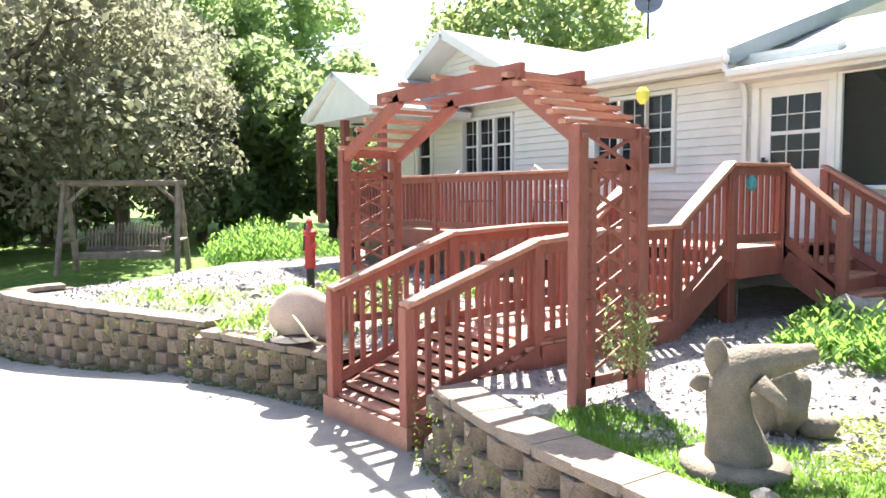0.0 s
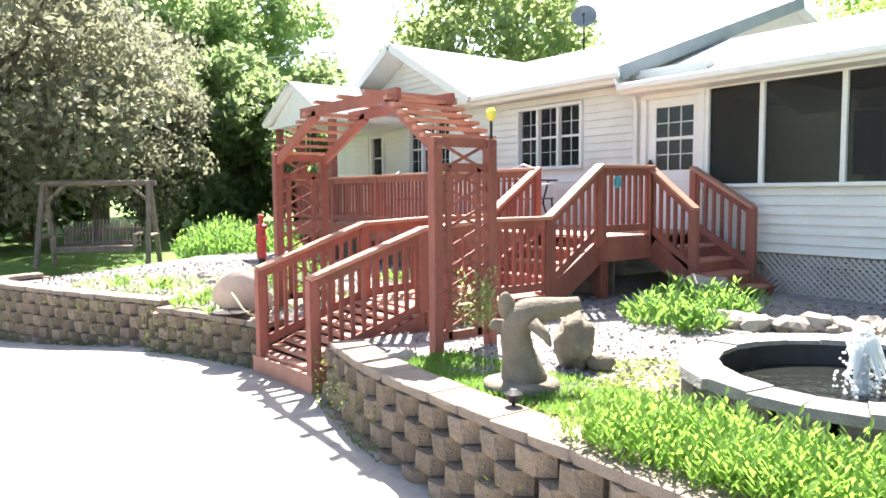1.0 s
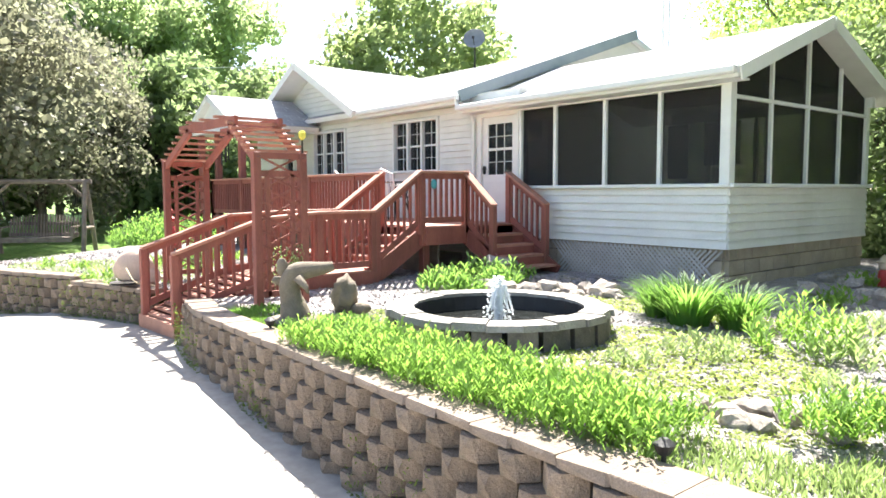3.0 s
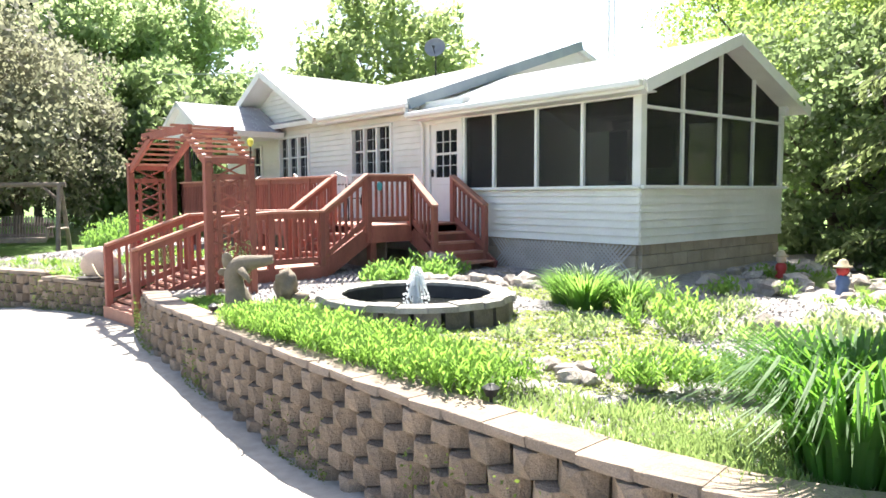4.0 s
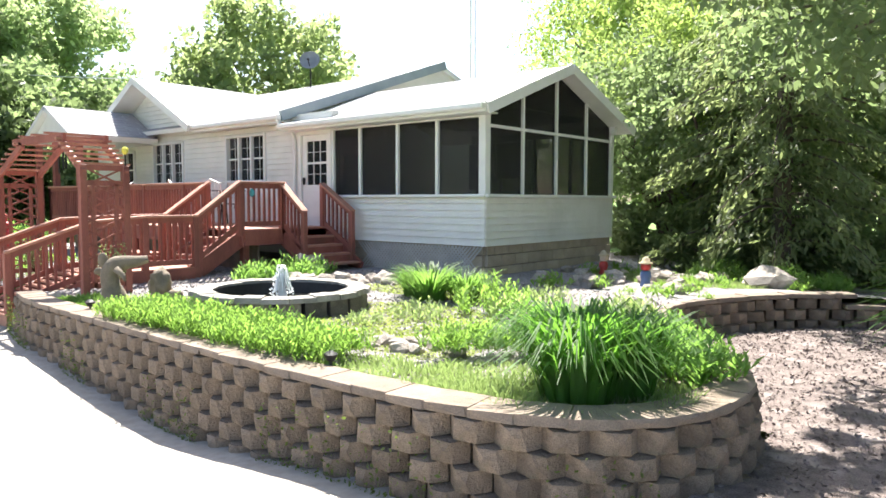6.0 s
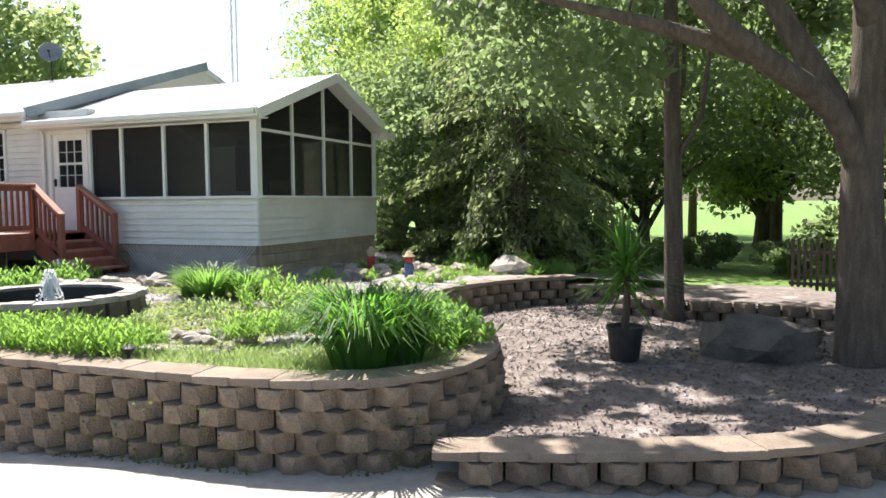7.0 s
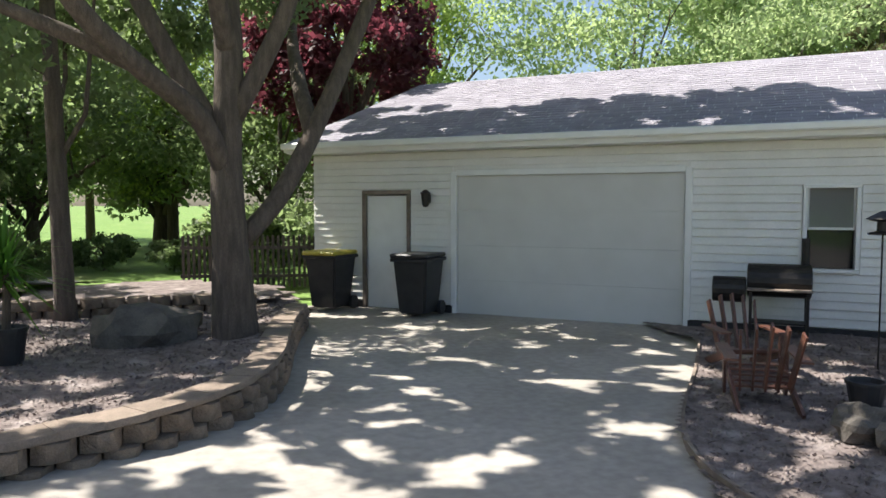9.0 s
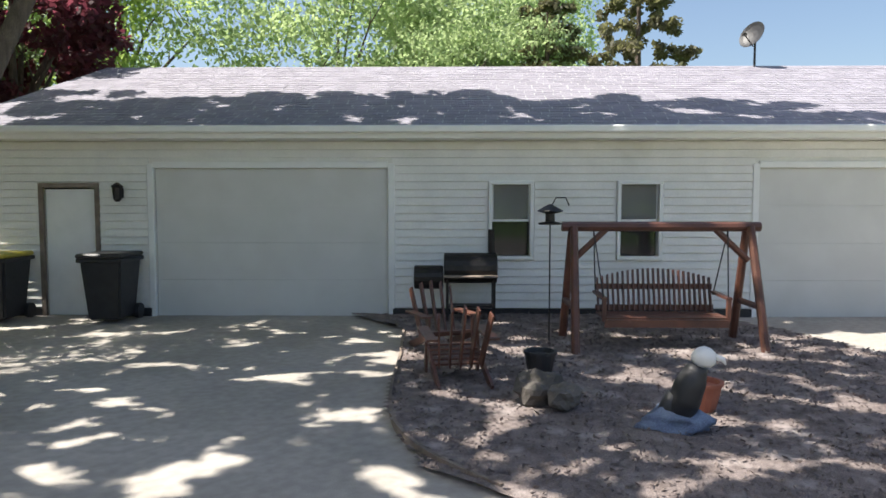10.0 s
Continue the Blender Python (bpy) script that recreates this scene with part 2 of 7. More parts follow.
def leaves(rng, centres, count, size, spread=0.35, droop=0.0, ratio=0.55, flat=0.8):
    """Vertices and faces of folded leaves strewn round the centres (x, y, z, radius)."""
    n = count
    cs = np.array(centres)
    w = cs[:, 3] ** 2
    idx = rng.choice(len(cs), n, p=w / w.sum())
    d = rng.normal(size=(n, 3))
    d /= np.linalg.norm(d, axis=1)[:, None]
    rad = rng.random(n) ** spread
    p = cs[idx, :3] + d * (cs[idx, 3] * rad)[:, None] * np.array((1, 1, flat))
    a = rng.normal(size=(n, 3)) + d * 0.6
    a[:, 2] -= droop
    a /= np.linalg.norm(a, axis=1)[:, None]
    b = np.cross(a, rng.normal(size=(n, 3)))
    b /= np.linalg.norm(b, axis=1)[:, None] + 1e-9
    s = size * (0.6 + 0.8 * rng.random(n))[:, None]
    v = np.stack((p - a * s, p + b * s * ratio, p + a * s, p - b * s * ratio), 1).reshape(-1, 3)
    f = np.arange(4 * n).reshape(n, 4)
    return v.tolist(), f.tolist()


def inside(poly, x, y):
    r, j = False, len(poly) - 1
    for i in range(len(poly)):
        (xi, yi), (xj, yj) = poly[i], poly[j]
        if (yi > y) != (yj > y) and x < (xj - xi) * (y - yi) / (yj - yi) + xi:
            r = not r
        j = i
    return r


def smooth_line(pts, step):
    """Points at even steps along a rounded line through pts."""
    P = [Vector((*p, 0)) if len(p) == 2 else Vector(p) for p in pts]
    fine = []
    for i in range(len(P) - 1):
        p0, p1, p2, p3 = P[max(i - 1, 0)], P[i], P[i + 1], P[min(i + 2, len(P) - 1)]
        for k in range(24):
            t = k / 24
            fine.append(0.5 * (2 * p1 + (p2 - p0) * t + (2 * p0 - 5 * p1 + 4 * p2 - p3) * t * t + (3 * p1 - p0 - 3 * p2 + p3) * t ** 3))
    fine.append(P[-1])
    out, left = [fine[0]], step
    for a, b in zip(fine, fine[1:]):
        seg = (b - a).length
        while seg >= left:
            a = a + (b - a).normalized() * left
            out.append(a.copy())
            seg, left = (b - a).length, step
        left -= seg
    return out


def bed(name, poly, zf, cell, material, label, category, amp=1.0):
    """A sheet of soil over a plan outline, with its own height."""
    xs, ys = [p[0] for p in poly], [p[1] for p in poly]
    nx, ny = int((max(xs) - min(xs)) / cell) + 2, int((max(ys) - min(ys)) / cell) + 2
    vid, verts, faces = {}, [], []

    def vert(i, j):
        if (i, j) not in vid:
            x, y = min(xs) + i * cell, min(ys) + j * cell
            vid[i, j] = len(verts)
            verts.append((x, y, zf(x, y) + amp * (0.03 * noise.noise((x * 1.3, y * 1.3, 0)) + 0.012 * noise.noise((x * 6, y * 6, 2)))))
        return vid[i, j]

    for i in range(nx):
        for j in range(ny):
            if inside(poly, min(xs) + (i + 0.5) * cell, min(ys) + (j + 0.5) * cell):
                faces.append((vert(i, j), vert(i + 1, j), vert(i + 1, j + 1), vert(i, j + 1)))
    ob = quads(name, verts, faces, material)
    for p in ob.data.polygons:
        p.use_smooth = True
    return tagged(ob, label, category, kind="structure")


# ---- ground and drive ----
def lawn_height(x, y):
    back = min(max((y - 9.5) / 4.0, 0), 1)
    west = min(max((-11.5 - x) / 3.0, 0), 1) * min(max((y + 2.0) / 2.5, 0), 1)
    return -0.03 + 0.36 * max(back * (x < 9 or 1), west * 1.75 if y < 9 else west * 1.75)


gx = sorted(set([-900, -300, -120, -70] + [v * 1.0 for v in range(-45, 46)] + [70, 120, 300, 900]))
gy = sorted(set([-900, -300, -120, -60] + [v * 1.0 for v in range(-40, 61)] + [90, 150, 320, 900]))
gv = [(x, y, lawn_height(x, y)) for x in gx for y in gy]
gf = [(i * len(gy) + j, (i + 1) * len(gy) + j, (i + 1) * len(gy) + j + 1, i * len(gy) + j + 1) for i in range(len(gx) - 1) for j in range(len(gy) - 1)]
ground = tagged(quads("ground", gv, gf, GRASS), "green mown lawn running back under the trees", "lawn", kind="structure")

WALL_LINE = [(-2.62, 1.62), (-1.4, 1.36), (0.7, 1.26), (2.2, 1.20), (3.2, 1.17), (4.3, 1.18), (5.3, 1.26), (5.95, 1.45), (6.42, 1.85), (6.62, 2.45), (6.58, 3.1), (6.25, 3.75), (5.75, 4.4), (5.2, 5.1), (4.75, 5.85)]
BACK_LINE = [(4.75, 5.85), (4.62, 6.5), (4.75, 7.2), (5.2, 8.2), (5.9, 8.9), (7.0, 9.5)]
LOW_LINE = [(6.55, 1.42), (7.2, 1.62), (8.0, 1.93), (8.75, 2.3), (9.4, 2.95), (9.85, 3.9), (10.15, 5.0), (10.5, 6.2), (11.0, 7.6)]
LEFT_LINE = [(-3.82, 1.62), (-4.7, 1.35), (-5.75, 1.0)]
LEFT2_LINE = [(-5.6, 1.22), (-6.3, 0.9), (-7.6, 0.35), (-8.9, -0.15), (-9.8, -0.3), (-10.3, 0.1), (-10.4, 0.8)]
DRIVE = [(-40, -14), (-40, -3.5), (-10.6, -0.6), (-9.8, -0.5)] + [(-5.6, 1.25), (-3.7, 1.9), (-2.6, 1.9), (0, 1.5), (5, 1.5), (6.6, 2.0), (8.5, 2.6), (9.6, 3.7), (10.4, 6.8), (11.6, 10.1), (12.2, 9.8), (19.6, 1.4), (30, -10), (30, -14)]


def drive_height(x, y):
    k = min(max(1.15 - math.hypot((x + 3.6) * 0.6, y - 1.6) / 3.4, 0), 1)
    e = min(max((x - 2.2) / 2.4, 0), 1) * (1 - min(max((x - 7.0) / 4.0, 0), 1)) * min(max((y + 2.5) / 3.0, 0), 1)
    return 0.012 + 0.27 * k * k * (3 - 2 * k) + 0.15 * e * e * (3 - 2 * e)


def inset(line, d, step=0.3):
    pts = smooth_line(line, step)
    out = []
    for i, p in enumerate(pts):
        t = (pts[min(i + 1, len(pts) - 1)] - pts[max(i - 1, 0)]).normalized()
        out.append((p.x - t.y * d, p.y + t.x * d))
    return out


drive = bed("drive", DRIVE, drive_height, 0.2, CONCRETE, "sunlit pale concrete driveway with leaf shade", "driveway", amp=0.15)

GARDEN = inset(WALL_LINE, 0.20) + inset(BACK_LINE, 0.16)[1:] + [(8.0, 11.5), (7, 14), (-13.0, 14), (-13.0, 7.3), (-4.2, 5.4), (-2.62, 4.4)]


def garden_height(x, y):
    z = 0.72 + 0.05 * min(max((y - 3.0) / 4.0, 0), 1)
    e = min(max((x - 1.2) / 3.5, 0), 1) * min(max((y - 5.0) / 3.0, 0), 1)
    z = z * (1 - e) + 0.72 * e
    far = min(max((y - 9.0) / 3.5, 0), 1) * min(max((x - 1.5) / 2.0, 0), 1)
    return z * (1 - far) + 0.34 * far


garden = bed("garden_bed", GARDEN, garden_height, 0.12, GRAVEL, "raised garden bed of grey chips and moss behind the block wall", "garden bed")
WEST = [(-3.9, 1.75), (-4.7, 1.5), (-5.7, 1.25), (-6.3, 1.0), (-7.6, 0.45), (-8.9, -0.02), (-9.7, -0.18), (-10.2, 0.2), (-10.6, 1.5), (-12.0, 4.0), (-13.0, 7.3), (-4.2, 5.6), (-3.75, 4.5)]
bed("garden_bed", WEST, lambda x, y: 0.70 + 0.10 * min(max((y - 1.5) / 4, 0), 1), 0.14, GRAVEL, "pale gravel garden bed beside the ramp with weeds", "garden bed")
SHADE_BED = [(6.5, 1.75)] + inset(LOW_LINE, 0.16) + [(11.2, 9.8), (9.5, 11.5), (7.0, 11.0), (5.6, 9.0), (4.5, 6.5), (4.9, 5.7), (6.4, 3.7)]
LOW_EDGE = [(p.x, p.y) for p in smooth_line(LOW_LINE, 0.3)]


def mulch_height(x, y):
    d = min(math.hypot(x - a, y - b) for a, b in LOW_EDGE)
    return 0.27 + 0.02 * min(max((y - 3) / 5, 0), 1) + 0.11 * max(0.0, 1 - d / 1.3)


bed("mulch_bed", SHADE_BED, mulch_height, 0.14, MULCH, "shaded mulch bed under the trees inside a low block edge", "mulch bed")
ISLAND = [(15.72, 5.6), (15.3, 3.9), (12.5, 1.25), (11.8, 0.1), (11.9, -1.6), (13.0, -3.0), (16.0, -3.2), (17.5, -2.4), (19.6, 1.4)]
island = bed("mulch_bed", ISLAND, lambda x, y: 0.06, 0.1, MULCH, "dark mulch island in front of the garage wall", "mulch bed")


# ---- houses ----
def siding(parent, a, b, z0, z1, holes=(), rise=0.115, out=1.0, top=None):
    """Lap boards from plan point a to b, leaving the holes (s0, s1, z0, z1) free. top(s) limits the height."""
    a, b = Vector((*a, 0)), Vector((*b, 0))
    d = (b - a).normalized()
    nrm = Vector((d.y, -d.x, 0)) * out
    ln = (b - a).length
    z = z0
    while z < z1 - 0.01:
        zt = min(z + rise, z1)
        lip = zt - (0.010 if rise > 0.12 else 0.004)
        cuts = [(0.0, ln)]
        if top:
            ok = [s * ln / 80 for s in range(81) if top(s * ln / 80) >= zt]
            if not ok:
                break
            cuts = [(ok[0], ok[-1])]
        for h0, h1, hz0, hz1 in holes:
            if hz0 < zt - 0.02 and hz1 > z + 0.02:
                nxt = []
                for c0, c1 in cuts:
                    if h0 > c0 and h0 < c1 or h1 > c0 and h1 < c1:
                        if h0 > c0:
                            nxt.append((c0, min(h0, c1)))
                        if h1 < c1:
                            nxt.append((max(h1, c0), c1))
                    elif not (h0 <= c0 and h1 >= c1):
                        nxt.append((c0, c1))
                cuts = nxt
        for c0, c1 in cuts:
            if c1 - c0 < 0.02:
                continue
            bm = BM()
            pts = []
            for s in (c0, c1):
                o = a + d * s
                pts.append([o + nrm * 0.027 + Vector((0, 0, z)), o + nrm * 0.004 + Vector((0, 0, lip)), o - nrm * 0.012 + Vector((0, 0, lip)), o - nrm * 0.012 + Vector((0, 0, z))])
            v0, v1 = [bm.verts.new(p) for p in pts[0]], [bm.verts.new(p) for p in pts[1]]
            for k in range(4):
                bm.faces.new((v0[k], v0[(k + 1) % 4], v1[(k + 1) % 4], v1[k]))
            bm.faces.new(v0[::-1])
            bm.faces.new(v1)
            bmesh.ops.recalc_face_normals(bm, faces=bm.faces[:])
            part("siding_board", bm, WHITE, parent)
        z = zt


def wall_mesh(name, a, b, z0, z1, thick, holes, parent, material=WHITE, out=1.0, label=""):
    """A wall with thickness, cut into pieces round its openings."""
    a, b = Vector((*a, 0)), Vector((*b, 0))
    d = (b - a).normalized()
    nrm = Vector((d.y, -d.x, 0)) * out
    ln = (b - a).length
    ss = sorted({0.0, ln, *[h[0] for h in holes], *[h[1] for h in holes]})
    bm = BM()
    for s0, s1 in zip(ss, ss[1:]):
        mid = (s0 + s1) / 2
        zs = [(z0, z1)]
        for h in holes:
            if h[0] < mid < h[1]:
                nz = []
                for q0, q1 in zs:
                    if h[2] > q0:
                        nz.append((q0, h[2]))
                    if h[3] < q1:
                        nz.append((h[3], q1))
                zs = nz
        for q0, q1 in zs:
            c = a + d * mid - nrm * (thick / 2 + 0.012)
            box(bm, (c.x, c.y, (q0 + q1) / 2), (s1 - s0, thick, q1 - q0), math.degrees(math.atan2(d.y, d.x)))
    bmesh.ops.remove_doubles(bm, verts=bm.verts[:], dist=0.0005)
    return part(name, bm, material, parent, label)


def window(parent, a, d, nrm, s0, s1, z0, z1, cols=1, grille=(2, 4), curtain=False):
    """A sash window in a wall that runs from a along d: frame, sill, panes and bars, cols sashes side by side."""
    rz = math.degrees(math.atan2(d.y, d.x))
    win = new("window")
    win.parent = parent
    o = lambda s, z, off: tuple(a + d * s + nrm * off + Vector((0, 0, z)))
    bm = BM()
    w = 0.055
    box(bm, o((s0 + s1) / 2, z1 + w / 2, 0.02), (s1 - s0 + 2 * w, 0.09, w), rz, 0.006)
    box(bm, o((s0 + s1) / 2, z0 - w / 2, 0.025), (s1 - s0 + 2 * w, 0.10, w), rz, 0.006)
    step = (s1 - s0) / cols
    for k in range(cols + 1):
        box(bm, o(s0 + k * step + (w / 2 * (-1 if k == 0 else 1 if k == cols else 0)), (z0 + z1) / 2, 0.019), (w, 0.085, z1 - z0), rz, 0.006)
    part("window_frame", bm, TRIM, win)
    for k in range(cols):
        c0, c1 = s0 + k * step + w / 2, s0 + (k + 1) * step - w / 2
        bm = BM()
        box(bm, o((c0 + c1) / 2, (z0 + z1) / 2, -0.03), (c1 - c0, 0.006, z1 - z0), rz)
        p = part("pane", bm, PANE_CLEAR if curtain else PANE, win)
        p.visible_shadow = False
        bm = BM()
        box(bm, o((c0 + c1) / 2, (z0 + z1) / 2, -0.012), (c1 - c0, 0.03, 0.035), rz)
        for g in range(1, grille[0]):
            box(bm, o(c0 + (c1 - c0) * g / grille[0], (z0 + z1) / 2, -0.022), (0.009, 0.012, z1 - z0), rz)
        for g in range(1, grille[1]):
            box(bm, o((c0 + c1) / 2, z0 + (z1 - z0) * g / grille[1], -0.022), (c1 - c0, 0.012, 0.009), rz)
        part("muntin", bm, TRIM, win)
    if curtain:
        bm = BM()
        box(bm, o((s0 + s1) / 2, z0 + (z1 - z0) * 0.74, -0.07), (s1 - s0, 0.01, (z1 - z0) * 0.52), rz)
        part("blind", bm, TRIM, win, "pale roller blind half down")
    # Dark sheet behind the panes in place of an unlit room.
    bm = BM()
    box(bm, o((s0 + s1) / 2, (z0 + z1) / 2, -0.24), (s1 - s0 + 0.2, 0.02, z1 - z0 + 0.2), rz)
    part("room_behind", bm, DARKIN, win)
    return win


def roof_slope(parent, e0, e1, r0, r1, material, label="", thick=0.10, rows=14):
    """One roof slope, from eave e0-e1 to ridge r0-r1, with lapped shingle courses."""
    e0, e1, r0, r1 = map(Vector, (e0, e1, r0, r1))
    up = (e1 - e0).cross(r0 - e0).normalized()
    if up.z < 0:
        up = -up
    bm = BM()
    lo = [bm.verts.new(p - up * thick) for p in (e0, e1, r1, r0)]
    hi = [bm.verts.new(p) for p in (e0, e1, r1, r0)]
    bm.faces.new(lo)
    bm.faces.new(hi)
    for k in range(4):
        bm.faces.new((lo[k], lo[(k + 1) % 4], hi[(k + 1) % 4], hi[k]))
    bmesh.ops.recalc_face_normals(bm, faces=bm.faces[:])
    roof = part("roof", bm, TRIM, parent, label)
    rr = random.Random(len(label) + rows)
    verts, faces = [], []
    for k in range(rows):
        f0, f1 = k / rows, (k + 1.12) / rows
        f1 = min(f1, 1.0)
        a0, a1 = e0.lerp(r0, f0), e1.lerp(r1, f0)
        b0, b1 = e0.lerp(r0, f1), e1.lerp(r1, f1)
        ln = (a1 - a0).length
        x = -rr.random() * 0.3
        while x < ln:
            w = 0.33
            s0, s1 = max(x, 0) / ln, min(x + w - 0.008, ln) / ln
            x += w
            if s1 <= s0:
                continue
            h = 0.007 + 0.003 * rr.random()
            q = [a0.lerp(a1, s0) + up * h, a0.lerp(a1, s1) + up * h, b0.lerp(b1, s1) + up * 0.004, b0.lerp(b1, s0) + up * 0.004, a0.lerp(a1, s0), a0.lerp(a1, s1)]
            i = len(verts)
            verts += [tuple(p) for p in q]
            faces += [(i, i + 1, i + 2, i + 3), (i + 4, i + 5, i + 1, i)]
    sh = quads("shingles", verts, faces, material, roof)
    tagged(sh, kind="stuff")
    return roof


Y0 = 7.30
X = Vector((1, 0, 0))
FRONT = Vector((0, -1, 0))
house = thing("house", "white vinyl-sided single-storey house with grey shingle roof", "house", at=(0, 0, 0))
ha = Vector((-12.4, Y0, 0))
holes_main = [(-9.38 + 12.4, -8.03 + 12.4, 2.43, 3.36), (-6.12 + 12.4, -4.76 + 12.4, 2.43, 3.36), (-3.52 + 12.4, -2.70 + 12.4, 1.50, 3.28), (-11.0 + 12.4, -10.42 + 12.4, 1.5, 3.25)]
w_main = wall_mesh("wall", (-12.4, Y0), (-2.62, Y0), 0.9, 3.72, 0.16, holes_main, house)
siding(w_main, (-12.4, Y0), (-2.62, Y0), 1.25, 3.66, [(h[0] - 0.06, h[1] + 0.06, h[2] - 0.06, h[3] + 0.06) for h in holes_main])
# gable wall above the west windows
gable_top = lambda s: 4.86 - abs(s - 2.45) * 0.50
bm = BM()
gv4 = [bm.verts.new(p) for p in ((-11.8, Y0 + 0.01, 3.6), (-6.9, Y0 + 0.01, 3.6), (-9.35, Y0 + 0.01, 4.84), (-11.8, Y0 + 0.15, 3.6), (-6.9, Y0 + 0.15, 3.6), (-9.35, Y0 + 0.15, 4.84))]
for f in ((0, 1, 2), (5, 4, 3), (0, 3, 4, 1), (1, 4, 5, 2), (2, 5, 3, 0)):
    bm.faces.new([gv4[i] for i in f])
gable_wall = part("gable_wall", bm, WHITE, house)
siding(gable_wall, (-11.8, Y0), (-6.9, Y0), 3.66, 4.84, top=gable_top)
window(house, ha, X, FRONT, holes_main[0][0], holes_main[0][1], 2.43, 3.36, 3)
window(house, ha, X, FRONT, holes_main[1][0], holes_main[1][1], 2.43, 3.36, 3)
window(house, ha, X, FRONT, holes_main[3][0] + 0.12, holes_main[3][1] - 0.02, 2.35, 3.22, 1, (1, 2))


def house_door(parent, x0, x1, z0, z1):
    door = new("door")
    door.parent = parent
    bm = BM()
    y = Y0 + 0.03
    g0, g1, gz0, gz1 = x0 + 0.13, x1 - 0.10, z0 + 0.80, z1 - 0.12
    for c, s in ((((x0 + g0) / 2, y, (z0 + z1) / 2), (g0 - x0, 0.045, z1 - z0)), (((x1 + g1) / 2, y, (z0 + z1) / 2), (x1 - g1, 0.045, z1 - z0)), (((g0 + g1) / 2, y, (z0 + gz0) / 2), (g1 - g0, 0.045, gz0 - z0)), (((g0 + g1) / 2, y, (z1 + gz1) / 2), (g1 - g0, 0.045, z1 - gz1))):
        box(bm, c, s)
    box(bm, ((g0 + g1) / 2, y - 0.026, z0 + 0.42), (g1 - g0, 0.012, 0.5), 0, 0.005)
    part("door_leaf", bm, TRIM, door)
    bm = BM()
    for k in (1, 2):
        box(bm, (g0 + (g1 - g0) * k / 3, y - 0.01, (gz0 + gz1) / 2), (0.011, 0.02, gz1 - gz0))
    for k in range(1, 4):
        box(bm, ((g0 + g1) / 2, y - 0.01, gz0 + (gz1 - gz0) * k / 4), (g1 - g0, 0.02, 0.045 if k == 2 else 0.011))
    part("muntin", bm, TRIM, door)
    bm = BM()
    box(bm, ((g0 + g1) / 2, y, (gz0 + gz1) / 2), (g1 - g0, 0.006, gz1 - gz0))
    part("pane", bm, PANE, door).visible_shadow = False
    # Dark sheet behind the door glass in place of an unlit room.
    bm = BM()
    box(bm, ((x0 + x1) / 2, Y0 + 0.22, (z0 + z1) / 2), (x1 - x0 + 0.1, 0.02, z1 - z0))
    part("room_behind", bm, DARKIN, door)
    bm = BM()
    for xx in (x0 - 0.045, x1 + 0.045):
        box(bm, (xx, Y0 - 0.02, (z0 + z1) / 2), (0.09, 0.06, z1 - z0), 0, 0.006)
    box(bm, ((x0 + x1) / 2, Y0 - 0.02, z1 + 0.045), (x1 - x0 + 0.18, 0.06, 0.09), 0, 0.006)
    part("door_frame", bm, TRIM, door)
    bm = BM()
    box(bm, (x0 + 0.06, y - 0.05, z0 + 0.88), (0.03, 0.05, 0.14), 0, 0.008)
    box(bm, (x0 + 0.09, y - 0.075, z0 + 0.90), (0.10, 0.02, 0.025), 0, 0.006)
    part("door_handle", bm, IRON, door, "dark lever handle")


house_door(house, -3.52, -2.70, 1.50, 3.28)
# main roof, west gable roof
roof_slope(house, (-12.6, 6.95, 3.68), (-3.75, 6.95, 3.68), (-12.6, 11.9, 5.35), (-3.75, 11.9, 5.35), SHINGLE, "grey asphalt shingles in sunlight", rows=30)
roof_slope(house, (-12.6, 16.8, 3.68), (-3.75, 16.8, 3.68), (-12.6, 11.9, 5.35), (-3.75, 11.9, 5.35), SHINGLE, rows=30)
roof_slope(house, (-6.85, 6.75, 3.66), (-6.85, 10.6, 3.66), (-9.35, 6.75, 4.98), (-9.35, 10.6, 4.98), SHINGLE, rows=16)
roof_slope(house, (-11.85, 6.75, 3.66), (-11.85, 10.6, 3.66), (-9.35, 6.75, 4.98), (-9.35, 10.6, 4.98), SHINGLE, rows=16)
bm = BM()
beam(bm, (-6.85, 6.74, 3.60), (-9.35, 6.74, 4.92), 0.03, 0.16)
part("bargeboard", bm, TRIM, house)
bm = BM()
beam(bm, (-11.85, 6.74, 3.60), (-9.35, 6.74, 4.92), 0.03, 0.16)
part("bargeboard", bm, TRIM, house)
bm = BM()
beam(bm, (-7.0, 6.93, 3.60), (-3.75, 6.93, 3.60), 0.03, 0.15)
box(bm, (-5.4, 7.12, 3.56), (3.3, 0.36, 0.02))
part("fascia", bm, TRIM, house)
bm = BM()
beam(bm, (-7.0, 6.87, 3.63), (-3.70, 6.87, 3.63), 0.11, 0.10, 0.02)
part("gutter", bm, TRIM, house)
bm = BM()
beam(bm, (-3.72, 6.93, 3.66), (-3.72, 11.95, 5.36), 0.06, 0.20)
part("rake_flashing", bm, SLATE, house, "blue-grey rake trim above the lower roof")
bm = BM()
tube(bm, [(-3.78, 6.87, 3.58), (-3.75, 6.9, 3.50), (-3.70, 7.16, 3.38), (-3.68, 7.22, 3.25), (-3.68, 7.22, 1.6)], [0.035] * 5, 6)
part("downspout", bm, TRIM, house)
